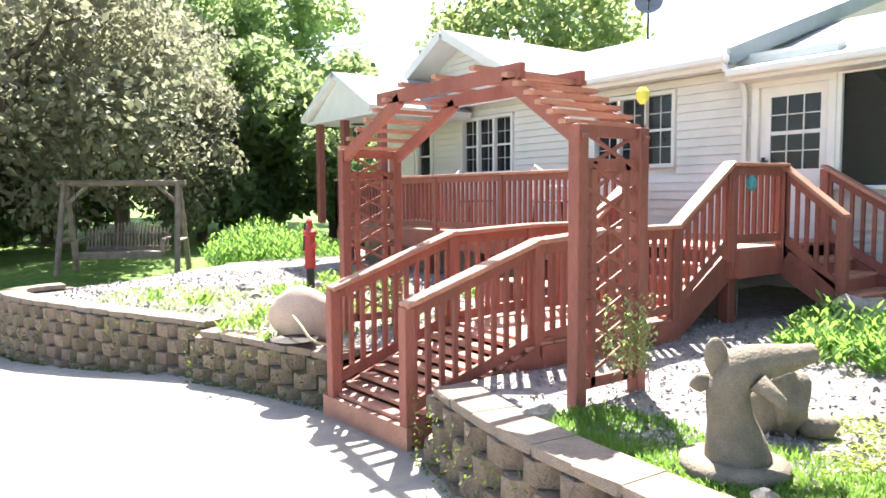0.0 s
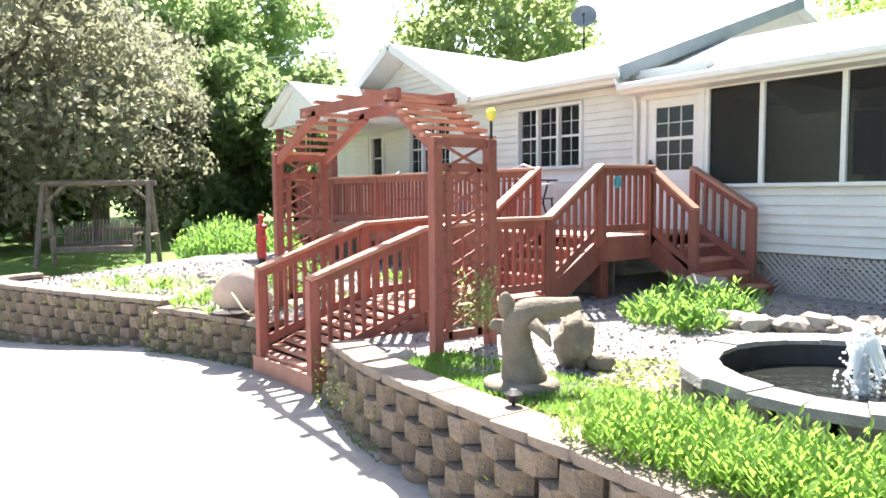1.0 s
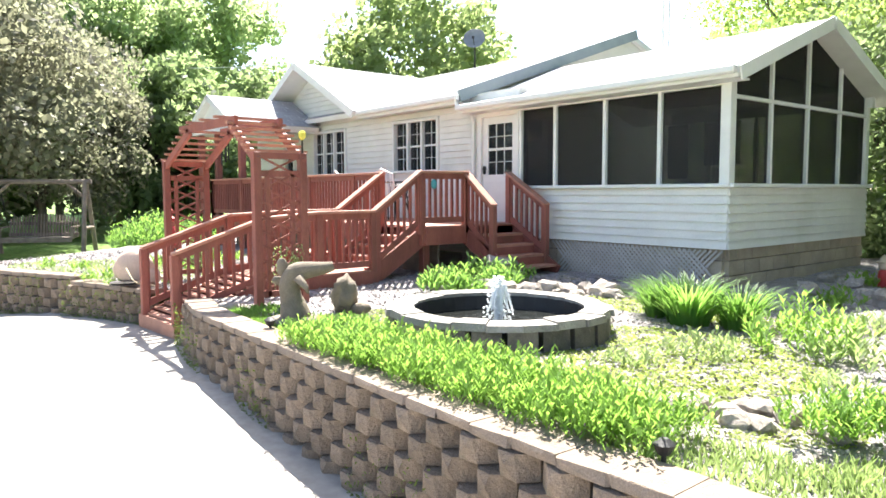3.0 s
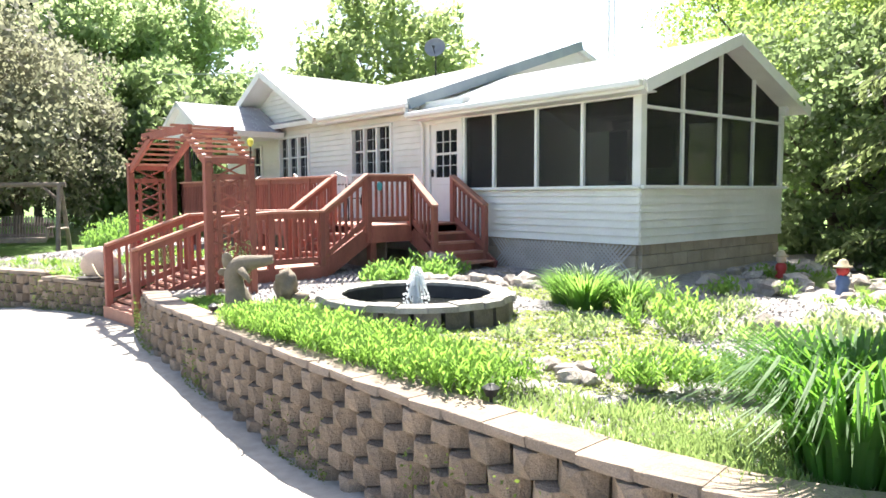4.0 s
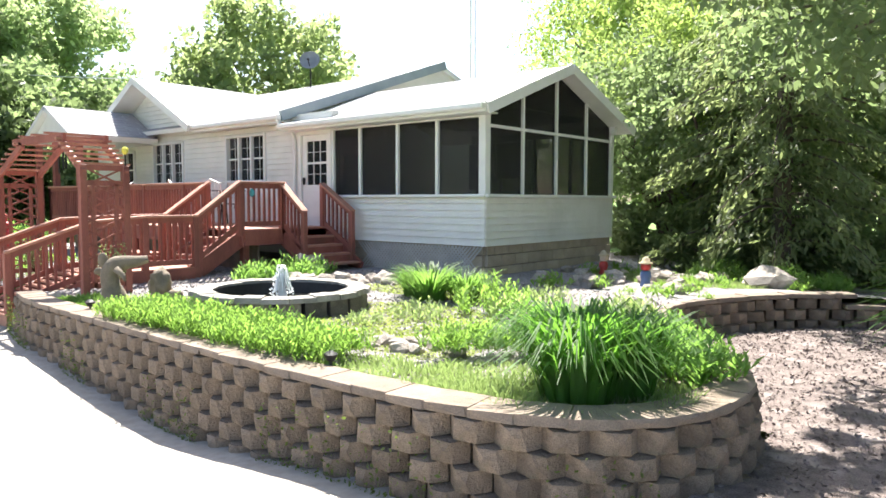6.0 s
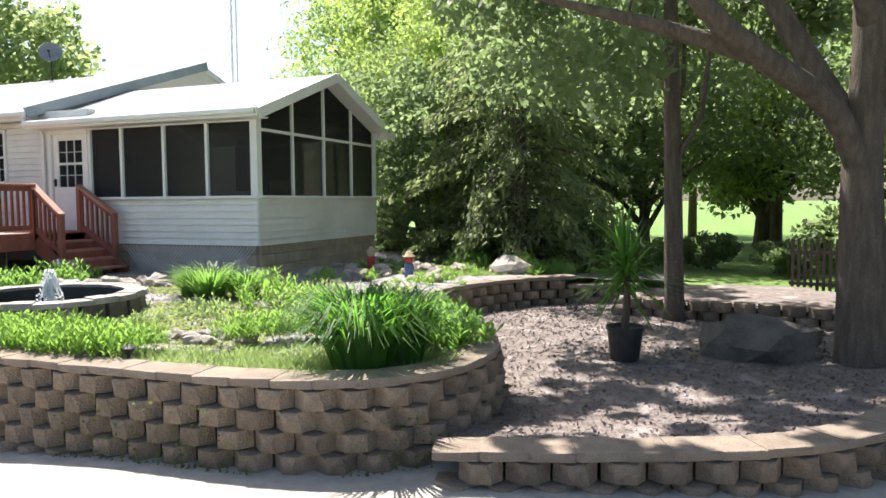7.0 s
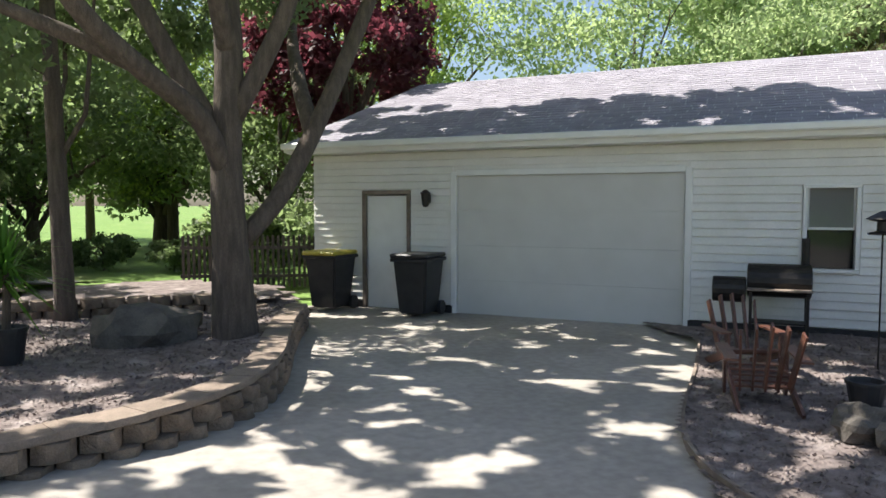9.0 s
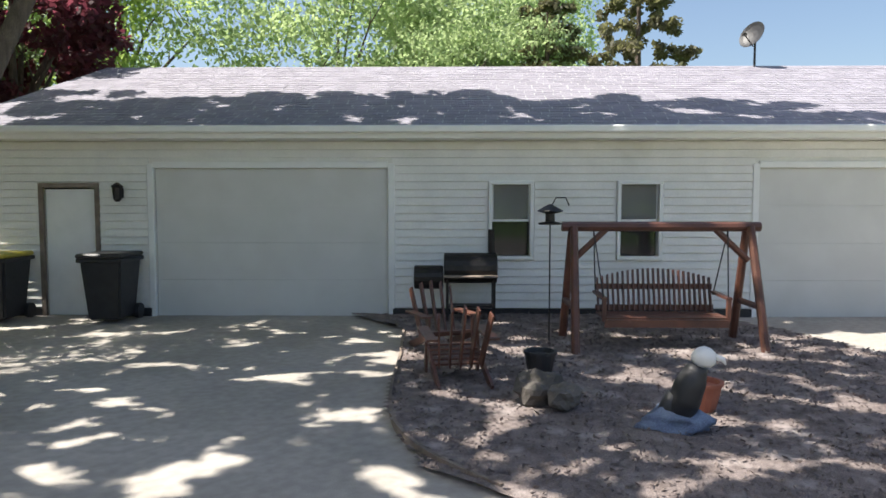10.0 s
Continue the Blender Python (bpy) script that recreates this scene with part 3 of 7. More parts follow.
# gable end wall of the main roof above the screen porch roof
bm = BM()
gv4 = [bm.verts.new(p) for p in ((-3.85, 7.0, 3.55), (-3.85, 16.7, 3.55), (-3.85, 11.9, 5.24), (-3.97, 7.0, 3.55), (-3.97, 16.7, 3.55), (-3.97, 11.9, 5.24))]
for f in ((0, 1, 2), (5, 4, 3), (0, 3, 4, 1), (1, 4, 5, 2), (2, 5, 3, 0)):
    bm.faces.new([gv4[i] for i in f])
part("gable_wall", bm, WHITE, house)
wall_mesh("wall", (-12.4, 16.5), (-12.4, Y0), 0.3, 3.7, 0.16, [], house, out=-1.0)
wall_mesh("wall", (-3.9, 16.5), (-12.4, 16.5), 0.3, 3.7, 0.16, [], house)
wall_mesh("wall", (-3.9, 7.3), (-3.9, 16.5), 0.3, 3.7, 0.16, [(1.2, 2.1, 1.5, 3.4)], house)

# entry porch
entry = thing("entry_porch", "small gabled entry roof on brown posts over the deck", "porch roof")
roof_slope(entry, (-9.02, 5.05, 3.50), (-9.02, 7.2, 3.50), (-10.35, 5.05, 4.22), (-10.35, 7.2, 4.22), SHINGLE, rows=9)
roof_slope(entry, (-11.68, 5.05, 3.50), (-11.68, 7.2, 3.50), (-10.35, 5.05, 4.22), (-10.35, 7.2, 4.22), SHINGLE, rows=9)
bm = BM()
gv4 = [bm.verts.new(p) for p in ((-11.5, 5.2, 3.42), (-9.2, 5.2, 3.42), (-10.35, 5.2, 4.12), (-11.5, 5.26, 3.42), (-9.2, 5.26, 3.42), (-10.35, 5.26, 4.12))]
for f in ((0, 1, 2), (5, 4, 3), (0, 3, 4, 1), (1, 4, 5, 2), (2, 5, 3, 0)):
    bm.faces.new([gv4[i] for i in f])
part("gable_panel", bm, TRIM, entry)
bm = BM()
box(bm, (-10.35, 6.2, 3.40), (2.5, 2.1, 0.05))
part("porch_ceiling", bm, TRIM, entry)
for px in (-11.35, -10.35, -9.05):
    bm = BM()
    box(bm, (px, 5.3, 2.44), (0.13, 0.13, 1.9), 0, 0.008)
    part("post", bm, REDWOOD, entry)

# screen porch
porch = thing("screen_porch", "gabled screen porch with white siding below dark insect screens", "porch")
PX0, PX1, PY1, RIDGE = -2.62, 1.06, 11.63, 9.46

lower = wall_mesh("wall", (PX0, Y0), (PX1, Y0), 1.26, 2.05, 0.12, [], porch)
siding(lower, (PX0, Y0), (PX1, Y0), 1.26, 2.05, out=1.0)
endw = wall_mesh("wall", (PX1, Y0), (PX1, PY1), 1.26, 2.05, 0.12, [], porch)
siding(endw, (PX1, Y0), (PX1, PY1), 1.26, 2.05)
wall_mesh("wall", (PX1, PY1), (PX0, PY1), 1.26, 2.05, 0.12, [], porch)
bm = BM()
box(bm, ((PX0 + PX1) / 2, (Y0 + PY1) / 2, 1.33), (PX1 - PX0 - 0.1, PY1 - Y0 - 0.1, 0.10))
part("porch_floor", bm, FOUND, porch)
bm = BM()
box(bm, ((PX0 + PX1) / 2, Y0 - 0.01, 2.075), (PX1 - PX0 + 0.08, 0.16, 0.05), 0, 0.008)
box(bm, (PX1 + 0.01, (Y0 + PY1) / 2, 2.075), (0.16, PY1 - Y0 + 0.08, 0.052), 0, 0.008)
part("sill", bm, TRIM, porch)
bm = BM()
box(bm, ((PX0 + PX1) / 2, Y0 + 0.03, 3.43), (PX1 - PX0, 0.13, 0.20))
part("header", bm, TRIM, porch)
for k, xx in enumerate((PX0 + 0.03, -1.84, -0.88, 0.045)):
    bm = BM()
    box(bm, (xx, Y0 + 0.02, 2.72), (0.06, 0.09, 1.26), 0, 0.006)
    part("mullion", bm, TRIM, porch)
bm = BM()
box(bm, (PX1 - 0.05, Y0 + 0.04, 2.78), (0.14, 0.14, 1.42), 0, 0.008)
part("corner_post", bm, TRIM, porch)
bm = BM()
box(bm, (PX1 - 0.05, PY1 - 0.04, 2.72), (0.12, 0.12, 1.3), 0, 0.008)
part("corner_post", bm, TRIM, porch)
xs = (PX0 + 0.06, -1.87, -1.81, -0.91, -0.85, 0.015, 0.075, PX1 - 0.12)
for k in range(4):
    bm = BM()
    box(bm, ((xs[2 * k] + xs[2 * k + 1]) / 2, Y0 + 0.03, 2.715), (xs[2 * k + 1] - xs[2 * k], 0.006, 1.23))
    part("screen", bm, SCREEN, porch)
rake = lambda y: 3.45 + (4.28 - 3.45) * (1 - abs(y - RIDGE) / (RIDGE - Y0))
ms = [Y0 + 0.11, 8.38, RIDGE, 10.55, PY1 - 0.10]
for y in ms[1:4]:
    bm = BM()
    box(bm, (PX1 - 0.04, y, (2.1 + rake(y)) / 2), (0.09, 0.055, rake(y) - 2.1), 0, 0.006)
    part("mullion", bm, TRIM, porch)
bm = BM()
box(bm, (PX1 - 0.04, RIDGE, 3.20), (0.085, PY1 - Y0 - 0.2, 0.05), 0, 0.006)
part("transom", bm, TRIM, porch)
for y0, y1 in zip(ms, ms[1:]):
    bm = BM()
    q = [bm.verts.new((PX1 - 0.04, y, z)) for y, z in ((y0, 2.1), (y1, 2.1), (y1, rake(y1)), (y0, rake(y0)))]
    bm.faces.new(q)
    r = bmesh.ops.extrude_face_region(bm, geom=bm.faces[:])
    for v in r["geom"]:
        if isinstance(v, bmesh.types.BMVert):
            v.co.x -= 0.006
    part("screen", bm, SCREEN, porch)
bm = BM()
box(bm, (-0.7, PY1 - 0.04, 2.72), (PX1 - PX0 - 0.2, 0.006, 1.26))
part("screen", bm, PANE_CLEAR, porch)
for xx in (-1.7, -0.8, 0.1):
    bm = BM()
    box(bm, (xx, PY1 - 0.04, 2.72), (0.06, 0.08, 1.26))
    part("mullion", bm, TRIM, porch)
bm = BM()
box(bm, (-0.7, PY1 - 0.04, 3.42), (PX1 - PX0, 0.12, 0.16))
part("header", bm, TRIM, porch)
# Ceiling coloured dark to carry the shade inside the porch.
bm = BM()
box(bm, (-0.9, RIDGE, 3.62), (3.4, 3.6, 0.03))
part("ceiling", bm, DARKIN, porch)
roof_slope(porch, (-3.72, 6.95, 3.46), (PX1 + 0.30, 6.95, 3.46), (-3.72, RIDGE, 4.40), (PX1 + 0.30, RIDGE, 4.40), SHINGLE, "pale grey asphalt shingles", rows=18)
roof_slope(porch, (-3.72, 11.97, 3.46), (PX1 + 0.30, 11.97, 3.46), (-3.72, RIDGE, 4.40), (PX1 + 0.30, RIDGE, 4.40), SHINGLE, rows=18)
bm = BM()
beam(bm, (-3.72, 6.92, 3.43), (PX1 + 0.30, 6.92, 3.43), 0.03, 0.15)
box(bm, (-1.2, 7.11, 3.36), (5.0, 0.36, 0.02))
part("fascia", bm, TRIM, porch)
bm = BM()
beam(bm, (-3.70, 6.85, 3.44), (PX1 + 0.30, 6.85, 3.44), 0.11, 0.10, 0.02)
part("gutter", bm, TRIM, porch)
for ya in (6.95, 11.97):
    bm = BM()
    beam(bm, (PX1 + 0.31, ya, 3.40), (PX1 + 0.31, RIDGE, 4.34), 0.03, 0.17)
    part("bargeboard", bm, TRIM, porch)
# porch foundation: block courses and lattice skirt
base = new("foundation")
base.parent = porch
for row in range(4):
    for wall_i, (p, q) in enumerate((((PX0, Y0 + 0.10), (PX1 - 0.08, Y0 + 0.10)), ((PX1 - 0.08, Y0 + 0.10), (PX1 - 0.08, PY1)))):
        p, q = Vector((*p, 0)), Vector((*q, 0))
        d, ln = (q - p).normalized(), (q - p).length
        s = -0.2 * (row % 2)
        while s < ln:
            s0, s1 = max(s, 0), min(s + 0.39, ln)
            s += 0.40
            if s1 - s0 < 0.05:
                continue
            bm = BM()
            c = p + d * ((s0 + s1) / 2)
            box(bm, (c.x, c.y, 0.62 + row * 0.195), (s1 - s0, 0.12, 0.187), math.degrees(math.atan2(d.y, d.x)), 0.006)
            part("concrete_block", bm, FOUND, base)
lat = new("lattice")
lat.parent = porch
bm = BM()
for k in range(60):
    x0 = -1.9 + k * 0.075
    for sgn in (1, -1):
        pA, pB = Vector((x0, Y0 - 0.005 + sgn * 0.006, 0.74)), Vector((x0 + sgn * 0.5, Y0 - 0.005 + sgn * 0.006, 1.24))
        if -1.9 <= pB.x <= PX1 and x0 <= PX1:
            beam(bm, pA, pB, 0.006, 0.028)
part("lattice_strip", bm, LATTICE, lat)
# furniture glimpsed through the screens
def porch_table(x, y):
    t = thing("porch_table", "dark round porch table behind the screens", "table", at=(x, y, 1.38))
    bm = BM()
    lathe(bm, [(0.5, 0.68), (0.52, 0.70), (0.5, 0.72)])
    part("tabletop", bm, BLACK, t)
    bm = BM()
    lathe(bm, [(0.25, 0.0), (0.24, 0.03), (0.05, 0.06), (0.05, 0.68)], 12)
    part("pedestal", bm, IRON, t)


porch_table(-0.2, 9.2)
# Added pale panels that show as light rectangles through the screens.
for x0, x1, z0, z1 in ((-2.58, -2.12, 2.25, 3.25), (-1.78, -1.05, 2.5, 3.25)):
    bl = thing("roller_blind", "pale panel added on the far side of the screen porch", "blind", "porch blinds")
    bm = BM()
    box(bm, ((x0 + x1) / 2, PY1 - 0.14, (z0 + z1) / 2), (x1 - x0, 0.012, z1 - z0))
    part("fabric", bm, TRIM, bl)
    bm = BM()
    tube(bm, [(x0, PY1 - 0.14, z1 + 0.03), (x1, PY1 - 0.14, z1 + 0.03)], [0.03, 0.03], 10)
    part("roller", bm, TRIM, bl)

# ---- garage ----
GO, GD = Vector((12.36, 9.25, 0)), Vector((0.673, -0.739, 0)).normalized()
GN = Vector((GD.y, -GD.x, 0))
garage = thing("garage", "long white-sided garage with dark shingle roof in tree shade", "garage")
gp = lambda s, off=0.0, z=0.0: GO + GD * s + GN * off + Vector((0, 0, z))
GRZ = math.degrees(math.atan2(GD.y, GD.x))
S0, S1 = -1.05, 17.0
gholes = [(0.06, 0.90, 0.0, 2.08), (1.84, 5.56, 0.0, 2.37), (7.20, 7.80, 0.98, 2.11), (9.22, 9.82, 0.98, 2.11), (11.38, 15.1, 0.0, 2.37)]
gh = [(h[0] - S0, h[1] - S0, h[2], h[3]) for h in gholes]
ga, gb = gp(S0), gp(S1)
gw = wall_mesh("wall", (ga.x, ga.y), (gb.x, gb.y), 0.0, 2.82, 0.15, gh, garage)
siding(gw, (ga.x, ga.y), (gb.x, gb.y), 0.16, 2.80, [(h[0] - 0.07, h[1] + 0.07, h[2] - 0.07, h[3] + 0.07) for h in gh], rise=0.125)
for s0, s1 in ((S0, 0.0), (0.96, 1.77), (5.63, 11.31), (15.17, S1)):
    bm = BM()
    c = gp((s0 + s1) / 2, 0.012, 0.07)
    box(bm, tuple(c), (s1 - s0, 0.05, 0.14), GRZ)
    part("plinth", bm, BLACK, garage, "black base strip")
for s in (gholes[1], gholes[4]):
    dr = new("garage_door")
    dr.parent = garage
    for k in range(4):
        bm = BM()
        c = gp((s[0] + s[1]) / 2, -0.06, 0.296 + k * 0.592)
        box(bm, tuple(c), (s[1] - s[0] - 0.02, 0.04, 0.590), GRZ, 0.001)
        part("door_panel", bm, GARDOOR, dr)
    bm = BM()
    for e in (s[0] - 0.05, s[1] + 0.05):
        box(bm, tuple(gp(e, 0.0, 1.22)), (0.10, 0.07, 2.44), GRZ, 0.006)
    box(bm, tuple(gp((s[0] + s[1]) / 2, 0.0, 2.42)), (s[1] - s[0], 0.07, 0.10), GRZ, 0.006)
    part("door_frame", bm, TRIM, dr)
wd = new("door")
wd.parent = garage
bm = BM()
box(bm, tuple(gp(0.48, -0.05, 1.03)), (0.80, 0.045, 2.02), GRZ, 0.006)
part("door_leaf", bm, TRIM, wd)
bm = BM()
for e in (0.03, 0.93):
    box(bm, tuple(gp(e, 0.005, 1.05)), (0.07, 0.06, 2.1), GRZ)
box(bm, tuple(gp(0.48, 0.005, 2.10)), (0.97, 0.06, 0.07), GRZ)
part("door_frame", bm, WEATHERED, wd, "dark door frame")
bm = BM()
bmesh.ops.create_icosphere(bm, subdivisions=2, radius=0.03, matrix=Matrix.Translation(gp(0.80, 0.02, 0.98)))
part("door_knob", bm, IRON, wd)
window(garage, GO.copy(), GD, GN, 7.20, 7.80, 0.98, 2.11, 1, (1, 2), curtain=True)
window(garage, GO.copy(), GD, GN, 9.22, 9.82, 0.98, 2.11, 1, (1, 2), curtain=True)
DEPTH = 8.4
e0, e1 = gp(S0 - 0.35, 0.42, 2.98), gp(S1 + 0.3, 0.42, 2.98)
r0, r1 = gp(S0 + 0.20, -DEPTH / 2, 4.72), gp(S1 + 0.3, -DEPTH / 2, 4.72)
b0, b1 = gp(S0 - 0.35, -DEPTH - 0.42, 2.98), gp(S1 + 0.3, -DEPTH - 0.42, 2.98)
roof_slope(garage, e0, e1, r0, r1, SHINGLE_DARK, "dark purple-grey asphalt shingles", rows=28)
roof_slope(garage, b0, b1, r0, r1, SHINGLE_DARK, rows=28)
bm = BM()
beam(bm, gp(S0 - 0.35, 0.44, 2.90), gp(S1 + 0.3, 0.44, 2.90), 0.03, 0.16)
c = gp((S0 + S1) / 2, 0.21, 2.81)
box(bm, tuple(c), (S1 - S0 + 0.6, 0.46, 0.02), GRZ)
part("fascia", bm, TRIM, garage)
bm = BM()
beam(bm, gp(S0 - 0.35, 0.51, 2.93), gp(S1 + 0.3, 0.51, 2.93), 0.12, 0.11, 0.02)
part("gutter", bm, TRIM, garage)
for s in (S0, S1):
    bm = BM()
    o = [gp(s, 0.0, 0.0), gp(s, -DEPTH, 0.0), gp(s, -DEPTH, 2.9), gp(s + (0.5 if s < 0 else 0.0), -DEPTH / 2, 4.55), gp(s, 0.0, 2.9)]
    v0 = [bm.verts.new(p) for p in o]
    v1 = [bm.verts.new(p + GD * 0.12) for p in o]
    bm.faces.new(v0)
    bm.faces.new(v1[::-1])
    for k in range(5):
        bm.faces.new((v0[k], v1[k], v1[(k + 1) % 5], v0[(k + 1) % 5]))
    bmesh.ops.recalc_face_normals(bm, faces=bm.faces[:])
    part("end_wall", bm, WHITE, garage)
bm = BM()
c = gp((S0 + S1) / 2, -DEPTH, 1.45)
box(bm, tuple(c), (S1 - S0, 0.15, 2.9), GRZ)
part("wall", bm, WHITE, garage)


# ---- block walls ----
def block_meshes(length, depth, height, material, count, rng, face=0.095):
    out = []
    for k in range(count):
        bm = BM()
        L, D, Hh = length / 2 - (0.005 if face > 0.03 else 0.002), depth, height / 2 - 0.003
        j = lambda a=0.008: rng.uniform(-a, a)
        kb = 0.85 if face > 0.03 else 1.0
        back = [(-L * kb, D, -Hh), (L * kb, D, -Hh), (L * kb, D, Hh), (-L * kb, D, Hh)]
        ks = 0.97 if face > 0.03 else 1.0
        side = [(-L * ks, face + j(), -Hh), (L * ks, face + j(), -Hh), (L * ks, face + j(), Hh), (-L * ks, face + j(), Hh)]
        k1 = 0.40 if face > 0.03 else 0.94
        k2 = 0.93 if face > 0.03 else 0.94
        fr = [(sx * L * k1 + j(.02), j(), sz * Hh * k2 + j(.006)) for sx, sz in ((-1, -1), (1, -1), (1, 1), (-1, 1))]
        mid = [(j(.03), (-0.022 if face > 0.03 else -0.004) + j(.006), 0.0 + j(.02))]
        b, s, f = [[bm.verts.new(p) for p in q] for q in (back, side, fr)]
        c = bm.verts.new(mid[0])
        for i in range(4):
            bm.faces.new((b[i], b[(i + 1) % 4], s[(i + 1) % 4], s[i]))
            bm.faces.new((s[i], s[(i + 1) % 4], f[(i + 1) % 4], f[i]))
            bm.faces.new((f[i], f[(i + 1) % 4], c))
        bm.faces.new(b[::-1])
        bmesh.ops.recalc_face_normals(bm, faces=bm.faces[:])
        me = bpy.data.meshes.new("block")
        bm.to_mesh(me)
        bm.free()
        me.materials.append(material)
        out.append(me)
    return out


brng = random.Random(4)
BLOCKS = block_meshes(0.30, 0.24, 0.145, BLOCK, 6, brng)
CAPS = block_meshes(0.306, 0.30, 0.062, CAP, 4, brng, 0.010)


def block_wall(line, z0, ztop, label, inward=1, batter=0.014, group="block walls", caps=True, span=(0.0, 1.0)):
    """A dry wall of split-face blocks along a plan line (its outer base), each course set back. ztop(f) is the top at the fraction f of its length."""
    w = thing("retaining_wall", label, "retaining wall", group)
    rise = 0.145
    course, z = 0, z0
    while True:
        pts = smooth_line(line, 0.305)
        if course % 2:
            pts = smooth_line(line, 0.1525)[1::2]
        any_left = False
        for i in range(len(pts) - 1):
            p, q = pts[i], pts[i + 1]
            f = (i + 0.5) / (len(pts) - 1)
            if not span[0] <= f < span[1]:
                continue
            top = ztop(f)
            last = z + rise > top - 0.11
            if z > top - 0.06:
                continue
            any_left = True
            d = (q - p).normalized()
            nin = Vector((-d.y, d.x, 0)) * inward
            c = (p + q) / 2 + nin * (batter * course)
            me = brng.choice(CAPS if last and caps else BLOCKS)
            ob = new("wall_cap" if last and caps else "block", me)
            ob.parent = w
            h = 0.031 + 0.004 * (i % 2) if last and caps else rise / 2
            rot = math.degrees(math.atan2(d.y, d.x)) + (0 if inward > 0 else 180)
            ob.matrix_basis = pose(c.x, c.y, z + h, 0, 0, rot + (0.0 if last and caps else brng.uniform(-2.5, 2.5)))
        z += rise
        course += 1
        if not any_left:
            break
    return w


block_wall(WALL_LINE, 0.0, lambda f: 0.84, "long tan split-face block retaining wall in shade", span=(0.0, 0.60))
block_wall(WALL_LINE, 0.0, lambda f: 0.84, "curved tan block wall turning round the planted bed", span=(0.60, 1.01))
block_wall(BACK_LINE, 0.10, lambda f: 0.82 - 0.25 * max(0, f - 0.7) / 0.3, "dark curved block wall at the back of the mulch bed")
block_wall(LOW_LINE, 0.05, lambda f: 0.46, "low two-course block edge round the mulch bed")
block_wall(LEFT_LINE, 0.10, lambda f: 0.80, "short mossy block wall beside the ramp", inward=-1)
block_wall(LEFT2_LINE, 0.0, lambda f: 0.84, "mossy block wall in front of the west bed", inward=-1)


# ---- deck, ramp and stairs ----
def balusters(parent, p, q, z0a, z0b, z1a, z1b, step=0.115, w=0.035):
    """Upright square pickets between two plan points, from a lower line to an upper line."""
    p, q = Vector((*p, 0)), Vector((*q, 0))
    ln = (q - p).length
    n = max(int(ln / step), 1)
    rz = math.degrees(math.atan2((q - p).y, (q - p).x))
    for k in range(n):
        f = (k + 0.5) / n
        c = p.lerp(q, f)
        za, zb = z0a + (z0b - z0a) * f, z1a + (z1b - z1a) * f
        bm = BM()
        box(bm, (c.x, c.y, (za + zb) / 2), (w, w, zb - za), rz)
        part("baluster", bm, REDWOOD, parent)


def railing(name, pts, floors, height, label, step=0.10):
    """A deck railing through plan points: posts, top board, two rails and pickets, on floors of the given heights."""
    r = thing(name, label, "railing", "redwood railings")
    for i, ((x, y), z) in enumerate(zip(pts, floors)):
        bm = BM()
        box(bm, (x, y, z - 0.12 + (height + 0.10) / 2), (0.09, 0.09, height + 0.10), 0, 0.006)
        part("post", bm, REDWOOD, r)
    for (p, za), (q, zb) in zip(zip(pts, floors), list(zip(pts, floors))[1:]):
        bm = BM()
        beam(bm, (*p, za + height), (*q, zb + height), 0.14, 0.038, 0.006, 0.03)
        part("handrail", bm, REDWOOD_LIT, r)
        bm = BM()
        beam(bm, (*p, za + height - 0.06), (*q, zb + height - 0.06), 0.04, 0.085)
        part("top_rail", bm, REDWOOD, r)
        bm = BM()
        beam(bm, (*p, za + 0.09), (*q, zb + 0.09), 0.04, 0.085)
        part("bottom_rail", bm, REDWOOD, r)
        balusters(r, p, q, za + 0.08, zb + 0.08, za + height - 0.05, zb + height - 0.05, step)
    return r


def planks(parent, x0, x1, y0, y1, z, along="x", w=0.14):
    n = int(((y1 - y0) if along == "x" else (x1 - x0)) / w)
    for k in range(n):
        bm = BM()
        if along == "x":
            box(bm, ((x0 + x1) / 2, y0 + (k + 0.5) * w, z - 0.016), (x1 - x0, w - 0.008, 0.032))
        else:
            box(bm, (x0 + (k + 0.5) * w, (y0 + y1) / 2, z - 0.016), (w - 0.008, y1 - y0, 0.032))
        part("plank", bm, REDWOOD_LIT, parent)


DZ = 1.50
deck = thing("deck", "red-stained timber deck along the house front", "deck")
DX0, DX1, DY0 = -10.5, -2.52, 5.22
planks(deck, DX0, DX1, DY0, 7.22, DZ)
bm = BM()
beam(bm, (DX0, DY0 - 0.02, DZ - 0.15), (DX1, DY0 - 0.02, DZ - 0.15), 0.04, 0.26)
part("rim_board", bm, REDWOOD, deck)
bm = BM()
beam(bm, (DX1 + 0.02, DY0, DZ - 0.15), (DX1 + 0.02, 7.2, DZ - 0.15), 0.04, 0.26)
part("rim_board", bm, REDWOOD, deck)
for k in range(7):
    bm = BM()
    box(bm, (DX0 + 0.2 + k * 1.27, DY0 + 0.12, 1.0), (0.12, 0.12, 0.80), 0, 0.006)
    part("pier", bm, REDWOOD, deck)
bm = BM()
box(bm, (-6.6, DY0 + 0.5, 1.05), (7.6, 0.03, 0.62))
part("skirt", bm, WEATHERED, deck, "dark boards under the deck")
railing("deck_railing", [(DX0, DY0), (-8.9, DY0), (-7.4, DY0), (-5.9, DY0), (-4.4, DY0), (-3.62, DY0)], [DZ] * 6, 0.80, "red-stained deck railing with square pickets")
railing("deck_railing", [(DX0, DY0), (DX0, 6.2), (DX0, 7.2)], [DZ] * 3, 0.80, "red-stained deck railing with square pickets")
